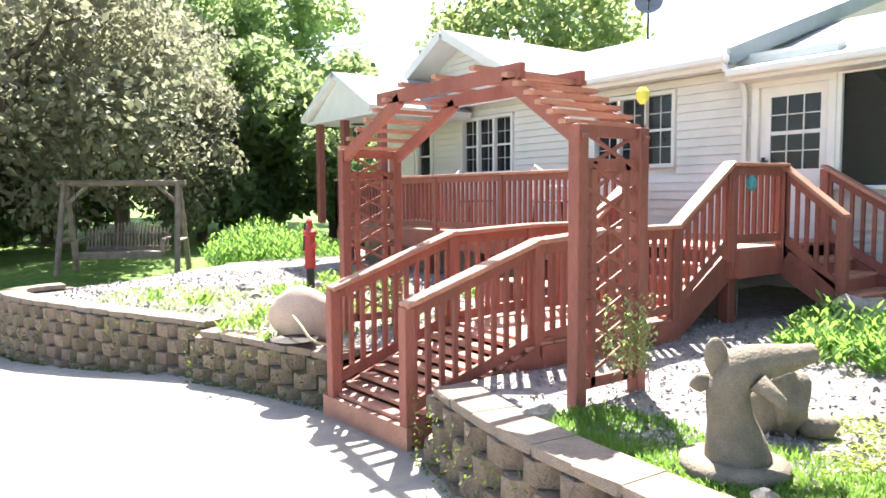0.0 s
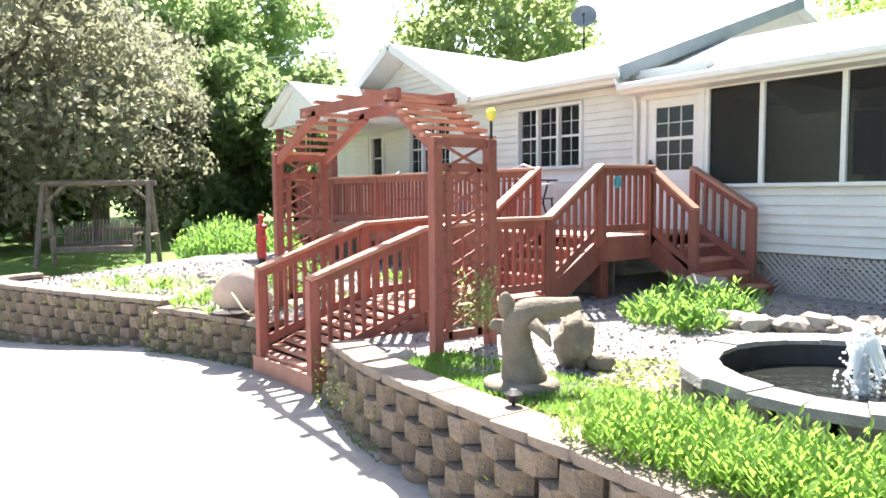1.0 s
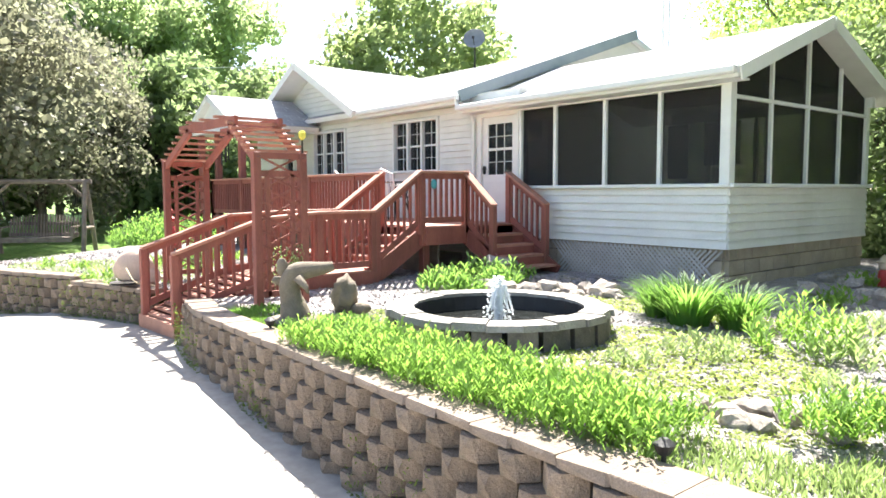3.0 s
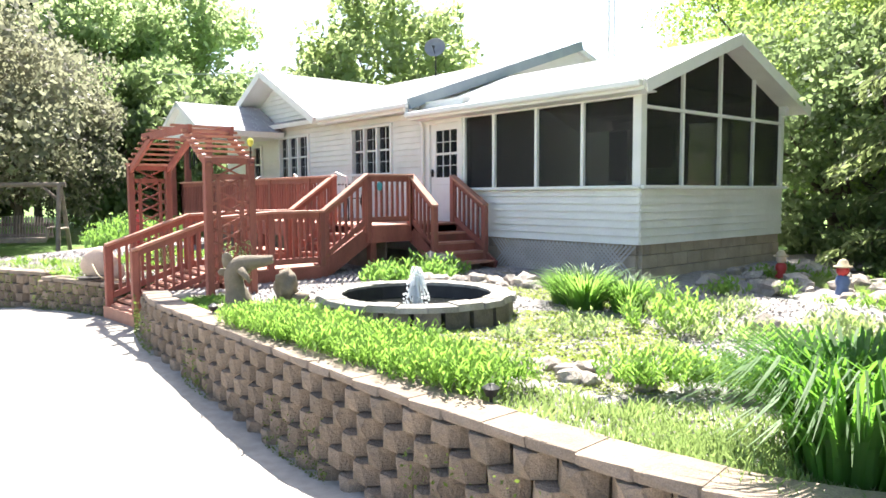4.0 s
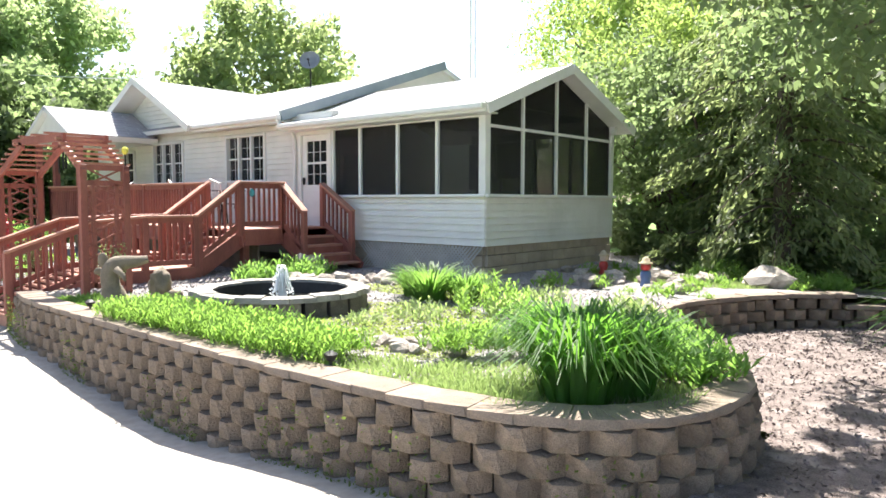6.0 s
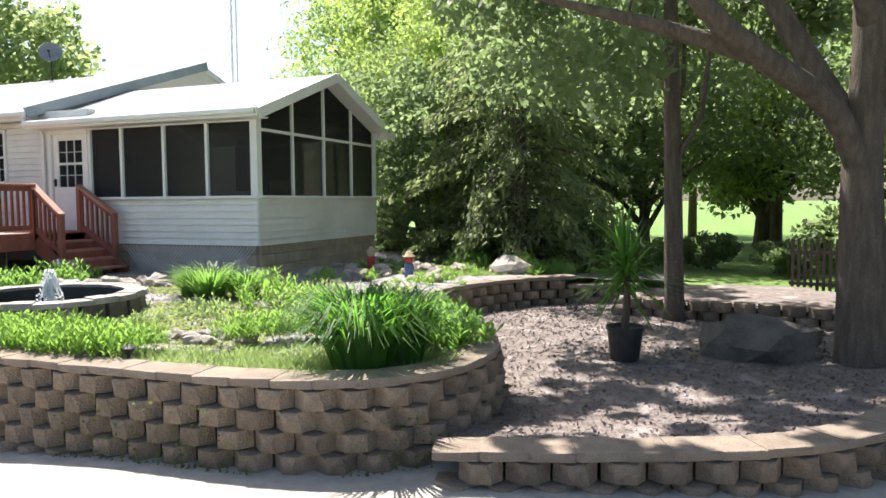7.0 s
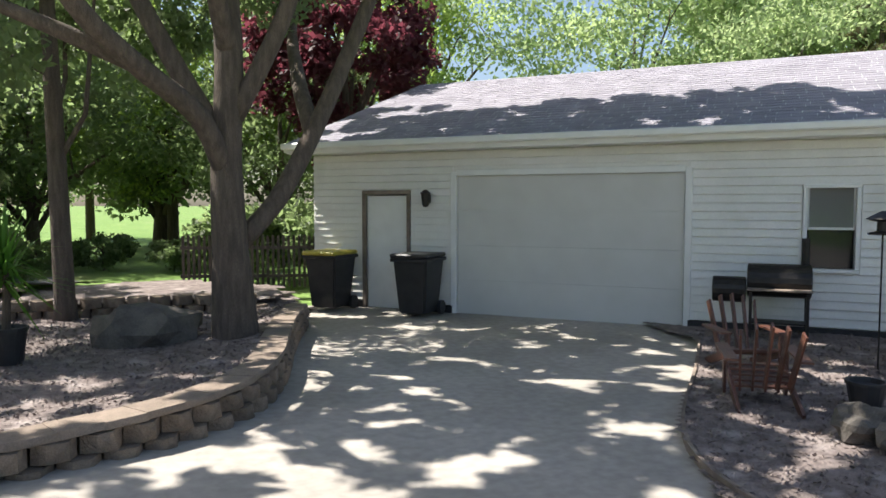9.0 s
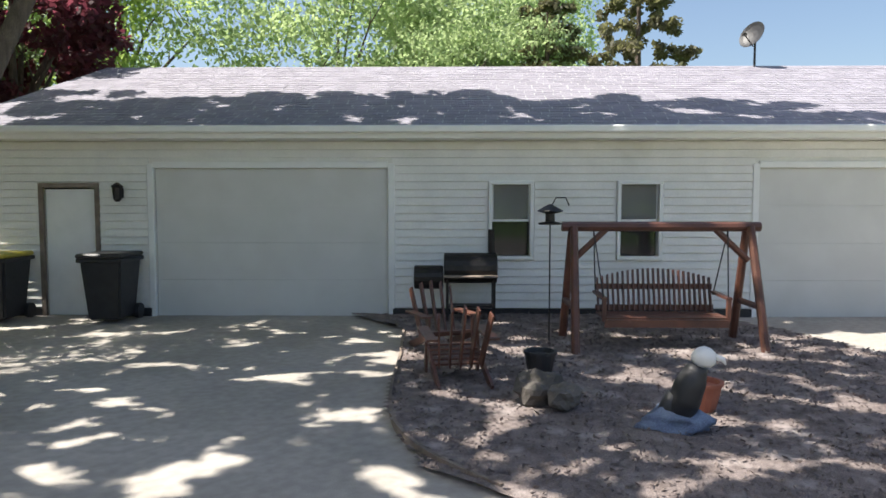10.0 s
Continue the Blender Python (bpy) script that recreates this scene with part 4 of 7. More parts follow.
railing("deck_railing", [(-2.56, 5.20), (-2.52, 6.02)], [DZ] * 2, 0.80, "short red railing between the two flights of steps")
# steps to the east beside the screen porch
railing("stair_railing", [(-2.52, 6.04), (-1.92, 6.04)], [DZ, 1.02], 0.80, "sloping red stair railing with its top coloured pale as sunlit", 0.10)
railing("stair_railing", [(-2.58, 7.02), (-1.78, 7.02)], [DZ, 1.02], 0.80, "sloping red stair railing against the porch", 0.10)


def steps(label, n, top, origin, way, width, rise, run):
    """A straight flight from origin (top edge, mid) down along way."""
    st = thing("wooden_steps", label, "stairs", "steps")
    way = Vector((*way, 0)).normalized()
    side = Vector((-way.y, way.x, 0))
    o = Vector((*origin, 0))
    rz = math.degrees(math.atan2(way.y, way.x))
    for k in range(n):
        z = top - rise * (k + 1)
        c = o + way * (run * (k + 0.5))
        bm = BM()
        box(bm, (c.x, c.y, z - 0.018), (run + 0.025, width, 0.036), rz, 0.005)
        part("tread", bm, REDWOOD_LIT, st)
        bm = BM()
        c2 = o + way * (run * k + 0.01)
        box(bm, (c2.x, c2.y, z + rise / 2 - 0.018), (0.02, width - 0.04, rise - 0.036), rz)
        part("riser", bm, REDWOOD, st)
    for s in (-1, 1):
        bm = BM()
        a = o + side * (s * width / 2)
        b = a + way * (run * n)
        beam(bm, (a.x, a.y, top - 0.18), (b.x, b.y, top - rise * n - 0.14), 0.04, 0.26)
        part("stringer", bm, REDWOOD, st)
    return st


steps("red wooden steps down to the garden beside the porch", 4, DZ, (-2.50, 6.53), (1, 0), 0.98, 0.15, 0.24)
steps("red wooden steps from the walkway up to the deck", 4, DZ, (-3.10, 5.20), (0, -1), 0.98, 0.145, 0.22)
# walkway and ramp
WZ = 0.92
walkway = thing("walkway", "red-stained boardwalk between ramp and steps", "walkway")
planks(walkway, -3.72, -2.55, 2.72, 4.40, WZ)
for xx in (-3.72, -2.55):
    bm = BM()
    beam(bm, (xx, 2.72, WZ - 0.13), (xx, 4.42, WZ - 0.13), 0.04, 0.22)
    part("rim_board", bm, REDWOOD, walkway)
for xx, yy in ((-3.66, 2.8), (-2.61, 2.8), (-3.66, 4.3), (-2.61, 4.3)):
    bm = BM()
    box(bm, (xx, yy, 0.75), (0.1, 0.1, 0.4))
    part("pier", bm, REDWOOD, walkway)
ramp = thing("ramp", "red-stained wooden ramp down to the driveway", "ramp")
rn = 9
for k in range(rn):
    f = (k + 0.5) / rn
    bm = BM()
    beam(bm, (-3.80 + 0.08 * f, 1.60 + 1.12 * f, 0.45 + 0.47 * f - 0.016), (-2.72 + 0.17 * f, 1.66 + 1.06 * f, 0.45 + 0.47 * f - 0.016), 0.118, 0.032)
    part("plank", bm, REDWOOD_LIT, ramp)
bm = BM()
beam(bm, (-3.82, 1.56, 0.36), (-2.70, 1.63, 0.36), 0.04, 0.17)
part("end_board", bm, REDWOOD_LIT, ramp, "end board at the driveway, coloured pale as sunlit")
for xa, xb, ya in ((-3.80, -3.72, 1.60), (-2.72, -2.55, 1.66)):
    bm = BM()
    beam(bm, (xa, ya, 0.34), (xb, 2.72, 0.79), 0.04, 0.22)
    part("rim_board", bm, REDWOOD, ramp)
bm = BM()
box(bm, (-3.25, 1.75, 0.18), (0.95, 0.2, 0.36))
part("footing", bm, FOUND, ramp)
railing("ramp_railing", [(-3.73, 1.60), (-3.66, 2.72), (-3.62, 3.6), (-3.62, 4.35)], [0.49, 0.88, WZ, WZ], 0.82, "red-stained ramp railing with a top board coloured pale as sunlit")
railing("ramp_railing", [(-2.76, 1.66), (-2.60, 2.72), (-2.58, 3.5), (-2.58, 4.35)], [0.47, 0.86, WZ, WZ], 0.82, "red-stained ramp railing with a top board coloured pale as sunlit")
railing("stair_railing", [(-3.60, 4.42), (-3.60, 5.20)], [WZ + 0.04, DZ], 0.80, "sloping red railing of the deck steps", 0.10)
railing("stair_railing", [(-2.60, 4.42), (-2.58, 5.18)], [WZ + 0.04, DZ], 0.80, "sloping red railing with its top coloured bright as sunlit", 0.10)


# ---- garden arbor ----
arbor = thing("arbor", "red-stained timber arbor with lattice sides over the ramp", "arbor")
AXL, AXR, AYF, AYB = -4.72, -1.74, 2.25, 2.82
for xx in (AXL, AXR):
    for yy in (AYF, AYB):
        bm = BM()
        box(bm, (xx, yy, 1.53), (0.09, 0.09, 1.86), 0, 0.006)
        part("post", bm, REDWOOD, arbor)
    bm = BM()
    for k in range(9):
        z = 0.85 + k * 0.165
        beam(bm, (xx, AYF, z), (xx, AYB, z + 0.26), 0.012, 0.024)
        beam(bm, (xx + 0.014, AYB, z), (xx + 0.014, AYF, z + 0.26), 0.012, 0.024)
    part("lattice", bm, REDWOOD, arbor)
    for yy in (AYF + 0.13, AYB - 0.13):
        bm = BM()
        box(bm, (xx, yy, 1.53), (0.035, 0.05, 1.42), 0, 0.004)
        part("stile", bm, REDWOOD, arbor)
    for z in (0.85, 2.22, 2.42):
        bm = BM()
        beam(bm, (xx, AYF - 0.04, z), (xx, AYB + 0.04, z), 0.035, 0.07)
        part("cross_rail", bm, REDWOOD, arbor)
TL, TR, TZ = -3.72, -2.42, 2.80
for yy in (AYF, AYB):
    for a, b in (((AXL, 2.38), (TL - 0.05, TZ)), ((AXR, 2.38), (TR + 0.05, TZ))):
        bm = BM()
        beam(bm, (a[0], yy, a[1]), (b[0], yy, b[1]), 0.045, 0.10, 0, 0.05)
        part("rafter", bm, REDWOOD, arbor)
    bm = BM()
    beam(bm, (TL - 0.35, yy, TZ + 0.05), (TR + 0.18, yy, TZ + 0.05), 0.045, 0.10)
    part("top_beam", bm, REDWOOD, arbor)
for (xa, za), (xb, zb), n in (((AXL, 2.44), (TL - 0.05, TZ + 0.06), 6), ((AXR, 2.44), (TR + 0.05, TZ + 0.06), 6)):
    for k in range(n):
        f = (k + 0.5) / n
        bm = BM()
        beam(bm, (xa + (xb - xa) * f, AYF - 0.09, za + (zb - za) * f), (xa + (xb - xa) * f, AYB + 0.09, za + (zb - za) * f), 0.06, 0.03)
        part("slat", bm, REDWOOD_LIT, arbor)
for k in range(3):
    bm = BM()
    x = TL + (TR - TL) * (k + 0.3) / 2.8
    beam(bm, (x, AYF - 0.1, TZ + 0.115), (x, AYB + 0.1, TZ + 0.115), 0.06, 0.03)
    part("slat", bm, REDWOOD_LIT, arbor)


# ---- trees ----
def tree(name, label, category, at, height, crown, leaf, bark=BARK, trunk_r=0.18, seed=1, leaf_n=9000, leaf_s=0.14, fork=0.35, limbs=7, crown_low=0.3, lean=(0, 0), group="trees", clumps=46, drop=0.0, flat=0.8):
    """A tree: tapered trunk with limbs that reach into a crown of leaf clumps with gaps."""
    rng, nr = random.Random(seed), np.random.default_rng(seed)
    t = thing(name, label, category, group, at=at)
    bm = BM()
    top = Vector((lean[0], lean[1], height * 0.8))
    pts = [Vector((0, 0, -0.15)), Vector((0, 0, 0.12)), Vector((lean[0] * 0.2, lean[1] * 0.2, height * fork * 0.5)), Vector((lean[0] * 0.45, lean[1] * 0.45, height * fork)), top.lerp(Vector((0, 0, 0)), 0.25), top]
    tube(bm, pts, [trunk_r * 1.5, trunk_r * 1.15, trunk_r * 0.95, trunk_r * 0.8, trunk_r * 0.35, trunk_r * 0.1], 10)
    part("trunk", bm, bark, t, smooth=True)
    cents = []
    rx, ry, rz = crown
    mid = Vector((lean[0], lean[1], height - rz))
    for k in range(limbs):
        a = k * 2.4 + rng.random()
        f = fork * (0.6 + 0.8 * k / limbs)
        s = Vector((lean[0] * f, lean[1] * f, height * f))
        e = mid + Vector((math.cos(a) * rx * 0.75, math.sin(a) * ry * 0.75, rng.uniform(-0.3, 0.5) * rz))
        m1 = s.lerp(e, 0.35) + Vector((rng.uniform(-.2, .2), rng.uniform(-.2, .2), 0.12 * rz))
        m2 = s.lerp(e, 0.7) + Vector((rng.uniform(-.3, .3), rng.uniform(-.3, .3), 0.12 * rz))
        bm = BM()
        tube(bm, [s, m1, m2, e], [trunk_r * 0.5, trunk_r * 0.34, trunk_r * 0.2, trunk_r * 0.06], 7)
        for q in (m1, m2):
            w = q + Vector((rng.uniform(-1, 1), rng.uniform(-1, 1), rng.uniform(0.1, 1))) * rx * 0.4
            tube(bm, [q, q.lerp(w, 0.5) + Vector((0, 0, 0.1)), w], [trunk_r * 0.2, trunk_r * 0.12, trunk_r * 0.03], 5)
        part("limb", bm, bark, t, smooth=True)
        cents.append((*e, rng.uniform(0.22, 0.36) * rx))
    while len(cents) < clumps:
        v = Vector((rng.gauss(0, 1), rng.gauss(0, 1), rng.gauss(0, 1))).normalized()
        k = rng.uniform(0.55, 1.0)
        c = mid + Vector((v.x * rx * k, v.y * ry * k, v.z * rz * k))
        if c.z < height * crown_low * 0.8:
            c.z = height * (crown_low + 0.22 * rng.random() ** 1.5)
        cents.append((*c, rng.uniform(0.16, 0.34) * rx))
    v, f = leaves(nr, cents, leaf_n, leaf_s, 0.5, drop, flat=flat)
    cr = quads("crown", v, f, leaf, t)
    return t


def crown_only(parent, name, cents, n, size, material, seed, spread=0.5, drop=0.0):
    v, f = leaves(np.random.default_rng(seed), cents, n, size, spread, drop)
    return quads(name, v, f, material, parent)


def grove(kind, spots):
    for x, y, s, r in spots:
        copy_thing(kind, pose(x, y, 0.3, 0, 0, r) @ Matrix.Diagonal((s, s, s * 1.02, 1)))


# west: flowering crab, bright broadleaf trees, dark understorey
crab = tree("crabapple_tree", "broad crab tree with grey-olive fading blossom", "tree", (-16.6, -0.5, 0.6), 8.2, (4.3, 4.6, 3.6), LEAF_OLIVE, seed=5, leaf_n=26000, leaf_s=0.10, fork=0.22, limbs=9, crown_low=0.22, clumps=90)
copy_thing(crab, pose(-20.5, -5.0, 0.5, 0, 0, 130))
copy_thing(crab, pose(-18.0, 3.0, 0.6, 0, 0, 215) @ Matrix.Diagonal((0.72, 0.72, 0.8, 1)))
oak = tree("tree", "tall broadleaf tree with bright green crown in sun", "tree", (-34.5, 13.6, 0.4), 14.5, (4.8, 4.8, 5.6), LEAF_A, seed=3, leaf_n=17000, leaf_s=0.19, crown_low=0.12, clumps=80)
grove(oak, ((-36, 7, 1.05, 20), (-40, 1, 1.1, 140), (-38, -8, 1.1, 60), (-46, 14, 1.15, 40), (-31, 9.0, 0.8, 250), (-32, 2, 0.95, 310)))
tree("tree", "sunlit grey-green tree behind the house ridge", "tree", (-16.8, 15.9, 0.3), 10.0, (3.5, 3.5, 3.7), LEAF_B, seed=8, leaf_n=15000, leaf_s=0.15, crown_low=0.3, clumps=90)
dark = tree("tree", "dark shaded tree at the edge of the wood", "tree", (-21, 6, 0.4), 7.0, (3.2, 3.2, 3.4), LEAF_D, seed=11, leaf_n=14000, leaf_s=0.16, crown_low=0.03, fork=0.15, clumps=70)
grove(dark, ((-20, 10, 0.9, 70), (-23, 2, 1.0, 150), (-18.5, 13, 0.8, 200), (-25, -3, 1.0, 20), (-26, 9, 1.1, 100), (-28, -8, 1.0, 10), (-16.5, 9.6, 0.62, 10), (-20.5, -0.5, 0.7, 80)))
# east and behind: shade trees
maple = tree("tree", "bright yellow-green tree in the back garden", "tree", (4.5, 21, 0.3), 12.5, (4.8, 4.8, 5.8), LEAF_C, seed=21, leaf_n=36000, leaf_s=0.085, crown_low=0.2, clumps=190, flat=0.5)
grove(maple, ((-4.2, 24.5, 0.98, 90), (-0.5, 21.5, 1.0, 170), (10, 25, 1.05, 150), (15.5, 22, 1.0, 220), (1.2, 16.6, 0.62, 300)))
far_maple = tree("tree", "distant yellow-green tree beyond the lawn", "tree", (7, 31, 0.3), 14.0, (5.4, 5.4, 6.4), LEAF_A, seed=23, leaf_n=18000, leaf_s=0.115, crown_low=0.08, clumps=120, flat=0.55)
grove(far_maple, ((-8.0, 29, 0.75, 10), (21, 26, 1.0, 100), (27, 20, 0.9, 190), (32, 18, 0.9, 60), (40, 22, 1.1, 200), (28.5, 13.5, 0.64, 320), (30.5, 15, 0.72, 40), (95, 22, 0.7, 75), (102, 14, 0.62, 130), (110, 4, 0.7, 200)))
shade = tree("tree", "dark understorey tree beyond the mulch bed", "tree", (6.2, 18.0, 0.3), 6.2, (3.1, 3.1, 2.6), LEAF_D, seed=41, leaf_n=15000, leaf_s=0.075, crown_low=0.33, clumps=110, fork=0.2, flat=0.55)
grove(shade, ((2.4, 14.6, 0.9, 40), (0.6, 15.2, 0.9, 240), (12.5, 17.5, 1.0, 50)))


def spruce(at, h, r, seed):
    """A spruce with long boughs that sweep down, each hung with fine drooping twigs."""
    t = thing("spruce_tree", "tall grey-green spruce with drooping boughs beyond the porch", "tree", "trees", at=at)
    rng, nr = random.Random(seed), np.random.default_rng(seed)
    bm = BM()
    tube(bm, [(0, 0, -0.1), (0, 0, h * 0.5), (0, 0, h)], [0.2, 0.12, 0.02], 8)
    part("trunk", bm, BARK, t)
    P, A = [], []
    for k in range(92):
        f = (k + rng.random()) / 92
        z0, ln, a = 0.9 + (h - 1.0) * f, (r * (1 - f) ** 0.75 + 0.25) * rng.uniform(0.7, 1.1), k * 2.4 + rng.uniform(-.4, .4)
        out = Vector((math.cos(a), math.sin(a), 0))
        pts = [out * (ln * g) + Vector((0, 0, z0 + ln * (0.12 * g - 0.42 * g * g))) for g in (0, 0.33, 0.66, 1.0)]
        bm = BM()
        tube(bm, pts, [0.035, 0.025, 0.016, 0.005], 5)
        part("bough", bm, BARK, t)
        n = int(330 * ln / r) + 40
        g = 0.15 + 0.85 * nr.random(n) ** 0.8
        side = nr.normal(size=n) * 0.17 * ln * (1.15 - g)
        hang = nr.random(n) ** 1.4 * (0.18 + 0.16 * ln) * (1.1 - 0.6 * g)
        p = np.stack((out.x * ln * g - out.y * side, out.y * ln * g + out.x * side, z0 + ln * (0.12 * g - 0.42 * g * g) - hang), 1)
        d = np.stack((out.x * 0.6 + nr.normal(size=n) * 0.45, out.y * 0.6 + nr.normal(size=n) * 0.45, -0.7 + nr.normal(size=n) * 0.35), 1)
        P.append(p)
        A.append(d / np.linalg.norm(d, axis=1)[:, None])
    p, d = np.concatenate(P), np.concatenate(A)
    n = len(p)
    b = np.cross(d, nr.normal(size=(n, 3)))
    b /= np.linalg.norm(b, axis=1)[:, None]
    s = (0.055 + 0.06 * nr.random(n))[:, None]
    v = np.stack((p - d * s, p + b * s * 0.28, p + d * s, p - b * s * 0.28), 1).reshape(-1, 3)
    quads("needles", v.tolist(), np.arange(4 * n).reshape(n, 4).tolist(), LEAF_SPRUCE, t)
    return t


spr = spruce((4.0, 12.9, 0.3), 9.5, 2.9, 33)
copy_thing(spr, pose(3.4, 18.2, 0.3, 0, 0, 120) @ Matrix.Diagonal((1.1, 1.1, 1.1, 1)))
hedge = tree("shrub", "low dark shrub in shade behind the mulch bed", "shrub", (2.2, 14.4, 0.3), 1.5, (1.1, 1.0, 0.75), LEAF_D, seed=71, leaf_n=5000, leaf_s=0.06, crown_low=0.1, trunk_r=0.04, clumps=34, group="shrubs")
grove(hedge, ((11.0, 13.0, 1.25, 70), (12.4, 12.4, 1.3, 160), (1.6, 13.4, 1.3, 10), (2.9, 12.6, 1.0, 210), (5.4, 13.6, 0.9, 300), (4.2, 14.6, 1.2, 80), (6.6, 14.6, 0.62, 20), (7.9, 15.4, 0.7, 130), (9.4, 14.4, 0.6, 250), (10.4, 15.6, 0.75, 190), (5.6, 15.8, 0.8, 60)))
plum = tree("plum_tree", "purple-leaved plum tree behind the maple", "tree", (13.6, 14.6, 0.3), 8.2, (2.3, 2.3, 2.9), LEAF_PURPLE, seed=51, leaf_n=15000, leaf_s=0.10, crown_low=0.35, clumps=70)
tree("tree", "dark forked tree on the back lawn", "tree", (9.6, 25.5, 0.3), 6.5, (3.6, 3.6, 2.6), LEAF_D, seed=61, leaf_n=15000, leaf_s=0.13, crown_low=0.34, fork=0.2, trunk_r=0.3, clumps=70)


def conifer(at, h, r, seed):
    t = thing("conifer", "brown-green conifer standing behind the garage", "tree", "trees", at=at)
    rng = random.Random(seed)
    bm = BM()
    tube(bm, [(0, 0, -0.1), (0, 0, h * 0.5), (0, 0, h)], [0.22, 0.12, 0.02], 8)
    part("trunk", bm, BARK, t)
    cents = []
    for k in range(300):
        f = (int(rng.random() * 13) + 0.25 * rng.random()) / 13
        a = rng.random() * 6.28
        rr = r * (1 - f) ** 0.8 * rng.uniform(0.35, 1.0)
        cents.append((math.cos(a) * rr, math.sin(a) * rr, h * (0.08 + 0.9 * f) - rr * 0.25, 0.18 + 0.25 * (1 - f)))
    crown_only(t, "crown", cents, 22000, 0.10, LEAF_CONIFER, seed, 0.5, 0.5)
    return t


con = conifer((30.6, 8.6, 0.0), 11.0, 4.2, 3)
copy_thing(con, pose(30.2, 12.0, 0, 0, 0, 120) @ Matrix.Diagonal((1.0, 1.0, 0.95, 1)))

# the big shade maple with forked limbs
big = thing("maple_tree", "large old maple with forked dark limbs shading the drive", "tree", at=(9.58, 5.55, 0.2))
R = Vector((0.87, 0.49, 0))
Bk = Vector((-0.49, 0.87, 0))


def limb(pts, radii, name="limb"):
    bm = BM()
    P = [R * a + Bk * b + Vector((0, 0, c)) for a, b, c in pts]
    F = smooth_line([tuple(p) for p in P], 0.25)
    tube(bm, F, [float(np.interp(i / (len(F) - 1), np.linspace(0, 1, len(radii)), radii)) for i in range(len(F))], 12)
    part(name, bm, BARK, big, smooth=True)


limb([(0, 0, -0.1), (0.0, 0, 0.25), (-0.05, 0, 1.2), (-0.08, 0, 2.2), (-0.02, 0, 3.4), (0.05, 0.2, 5.2), (0.2, 0.4, 7.5)], [0.30, 0.215, 0.175, 0.165, 0.135, 0.09, 0.035], "trunk")
limb([(-0.08, 0, 2.0), (-0.5, -0.1, 2.65), (-1.3, -0.2, 3.1), (-2.0, -0.3, 3.6), (-2.6, -0.4, 4.6), (-3.2, -0.5, 6.0)], [0.13, 0.12, 0.105, 0.095, 0.07, 0.025])
limb([(0.05, 0, 1.2), (0.6, -0.1, 1.75), (1.15, -0.15, 2.6), (1.7, -0.2, 3.6), (2.3, -0.3, 4.9), (2.9, -0.4, 6.6)], [0.12, 0.12, 0.11, 0.10, 0.075, 0.025])
limb([(-0.1, 0.05, 2.4), (-0.6, 0.5, 3.6), (-1.0, 0.9, 4.8), (-1.4, 1.4, 6.6)], [0.13, 0.11, 0.085, 0.03])
limb([(0.0, -0.05, 2.7), (0.35, -0.5, 3.8), (0.6, -0.8, 5.0), (0.9, -1.3, 6.8)], [0.12, 0.1, 0.08, 0.03])
limb([(-1.3, -0.2, 3.1), (-2.2, 0.3, 3.5), (-3.4, 0.8, 3.9)], [0.1, 0.07, 0.03])
limb([(1.15, -0.15, 2.6), (1.5, 0.5, 3.4), (2.2, 1.4, 4.4), (3.0, 2.0, 5.4)], [0.12, 0.1, 0.07, 0.03])
limb([(-0.02, 0, 3.4), (-1.2, -0.8, 5.6), (-2.6, -1.6, 7.4), (-4.2, -2.0, 8.4)], [0.12, 0.10, 0.07, 0.03])
limb([(0.05, 0.2, 5.2), (1.6, 1.0, 7.4), (2.8, 1.3, 8.6)], [0.09, 0.07, 0.03])
limb([(2.3, -0.3, 4.9), (3.6, -1.2, 7.0), (4.6, -1.8, 8.4)], [0.075, 0.06, 0.025])
rng = random.Random(77)


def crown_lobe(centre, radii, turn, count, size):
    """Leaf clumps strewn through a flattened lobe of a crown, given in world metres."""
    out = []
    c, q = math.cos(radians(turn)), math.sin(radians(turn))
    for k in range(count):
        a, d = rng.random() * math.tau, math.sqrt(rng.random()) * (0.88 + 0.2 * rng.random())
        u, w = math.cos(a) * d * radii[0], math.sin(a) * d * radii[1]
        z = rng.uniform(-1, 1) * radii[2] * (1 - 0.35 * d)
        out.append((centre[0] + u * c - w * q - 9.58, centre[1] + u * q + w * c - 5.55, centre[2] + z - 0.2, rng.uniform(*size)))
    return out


# Lobes above the view, placed to dapple drive, beds, garage wall and roof.
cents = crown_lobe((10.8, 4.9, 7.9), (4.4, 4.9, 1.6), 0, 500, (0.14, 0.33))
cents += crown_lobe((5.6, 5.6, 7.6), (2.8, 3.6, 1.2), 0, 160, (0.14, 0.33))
# Unseen lobe added along the garage to shade the lower roof.
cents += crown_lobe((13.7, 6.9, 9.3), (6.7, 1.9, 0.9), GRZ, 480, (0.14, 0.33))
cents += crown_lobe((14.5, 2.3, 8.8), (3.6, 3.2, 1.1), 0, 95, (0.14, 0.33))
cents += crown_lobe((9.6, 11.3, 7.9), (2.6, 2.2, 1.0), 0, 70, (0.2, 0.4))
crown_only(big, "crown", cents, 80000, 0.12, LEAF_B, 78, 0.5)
# Low leaves get a darker colour that carries the shade from the crown above.
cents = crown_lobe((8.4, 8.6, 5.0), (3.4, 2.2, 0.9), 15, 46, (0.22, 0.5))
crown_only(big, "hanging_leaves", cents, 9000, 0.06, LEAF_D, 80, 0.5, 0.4)
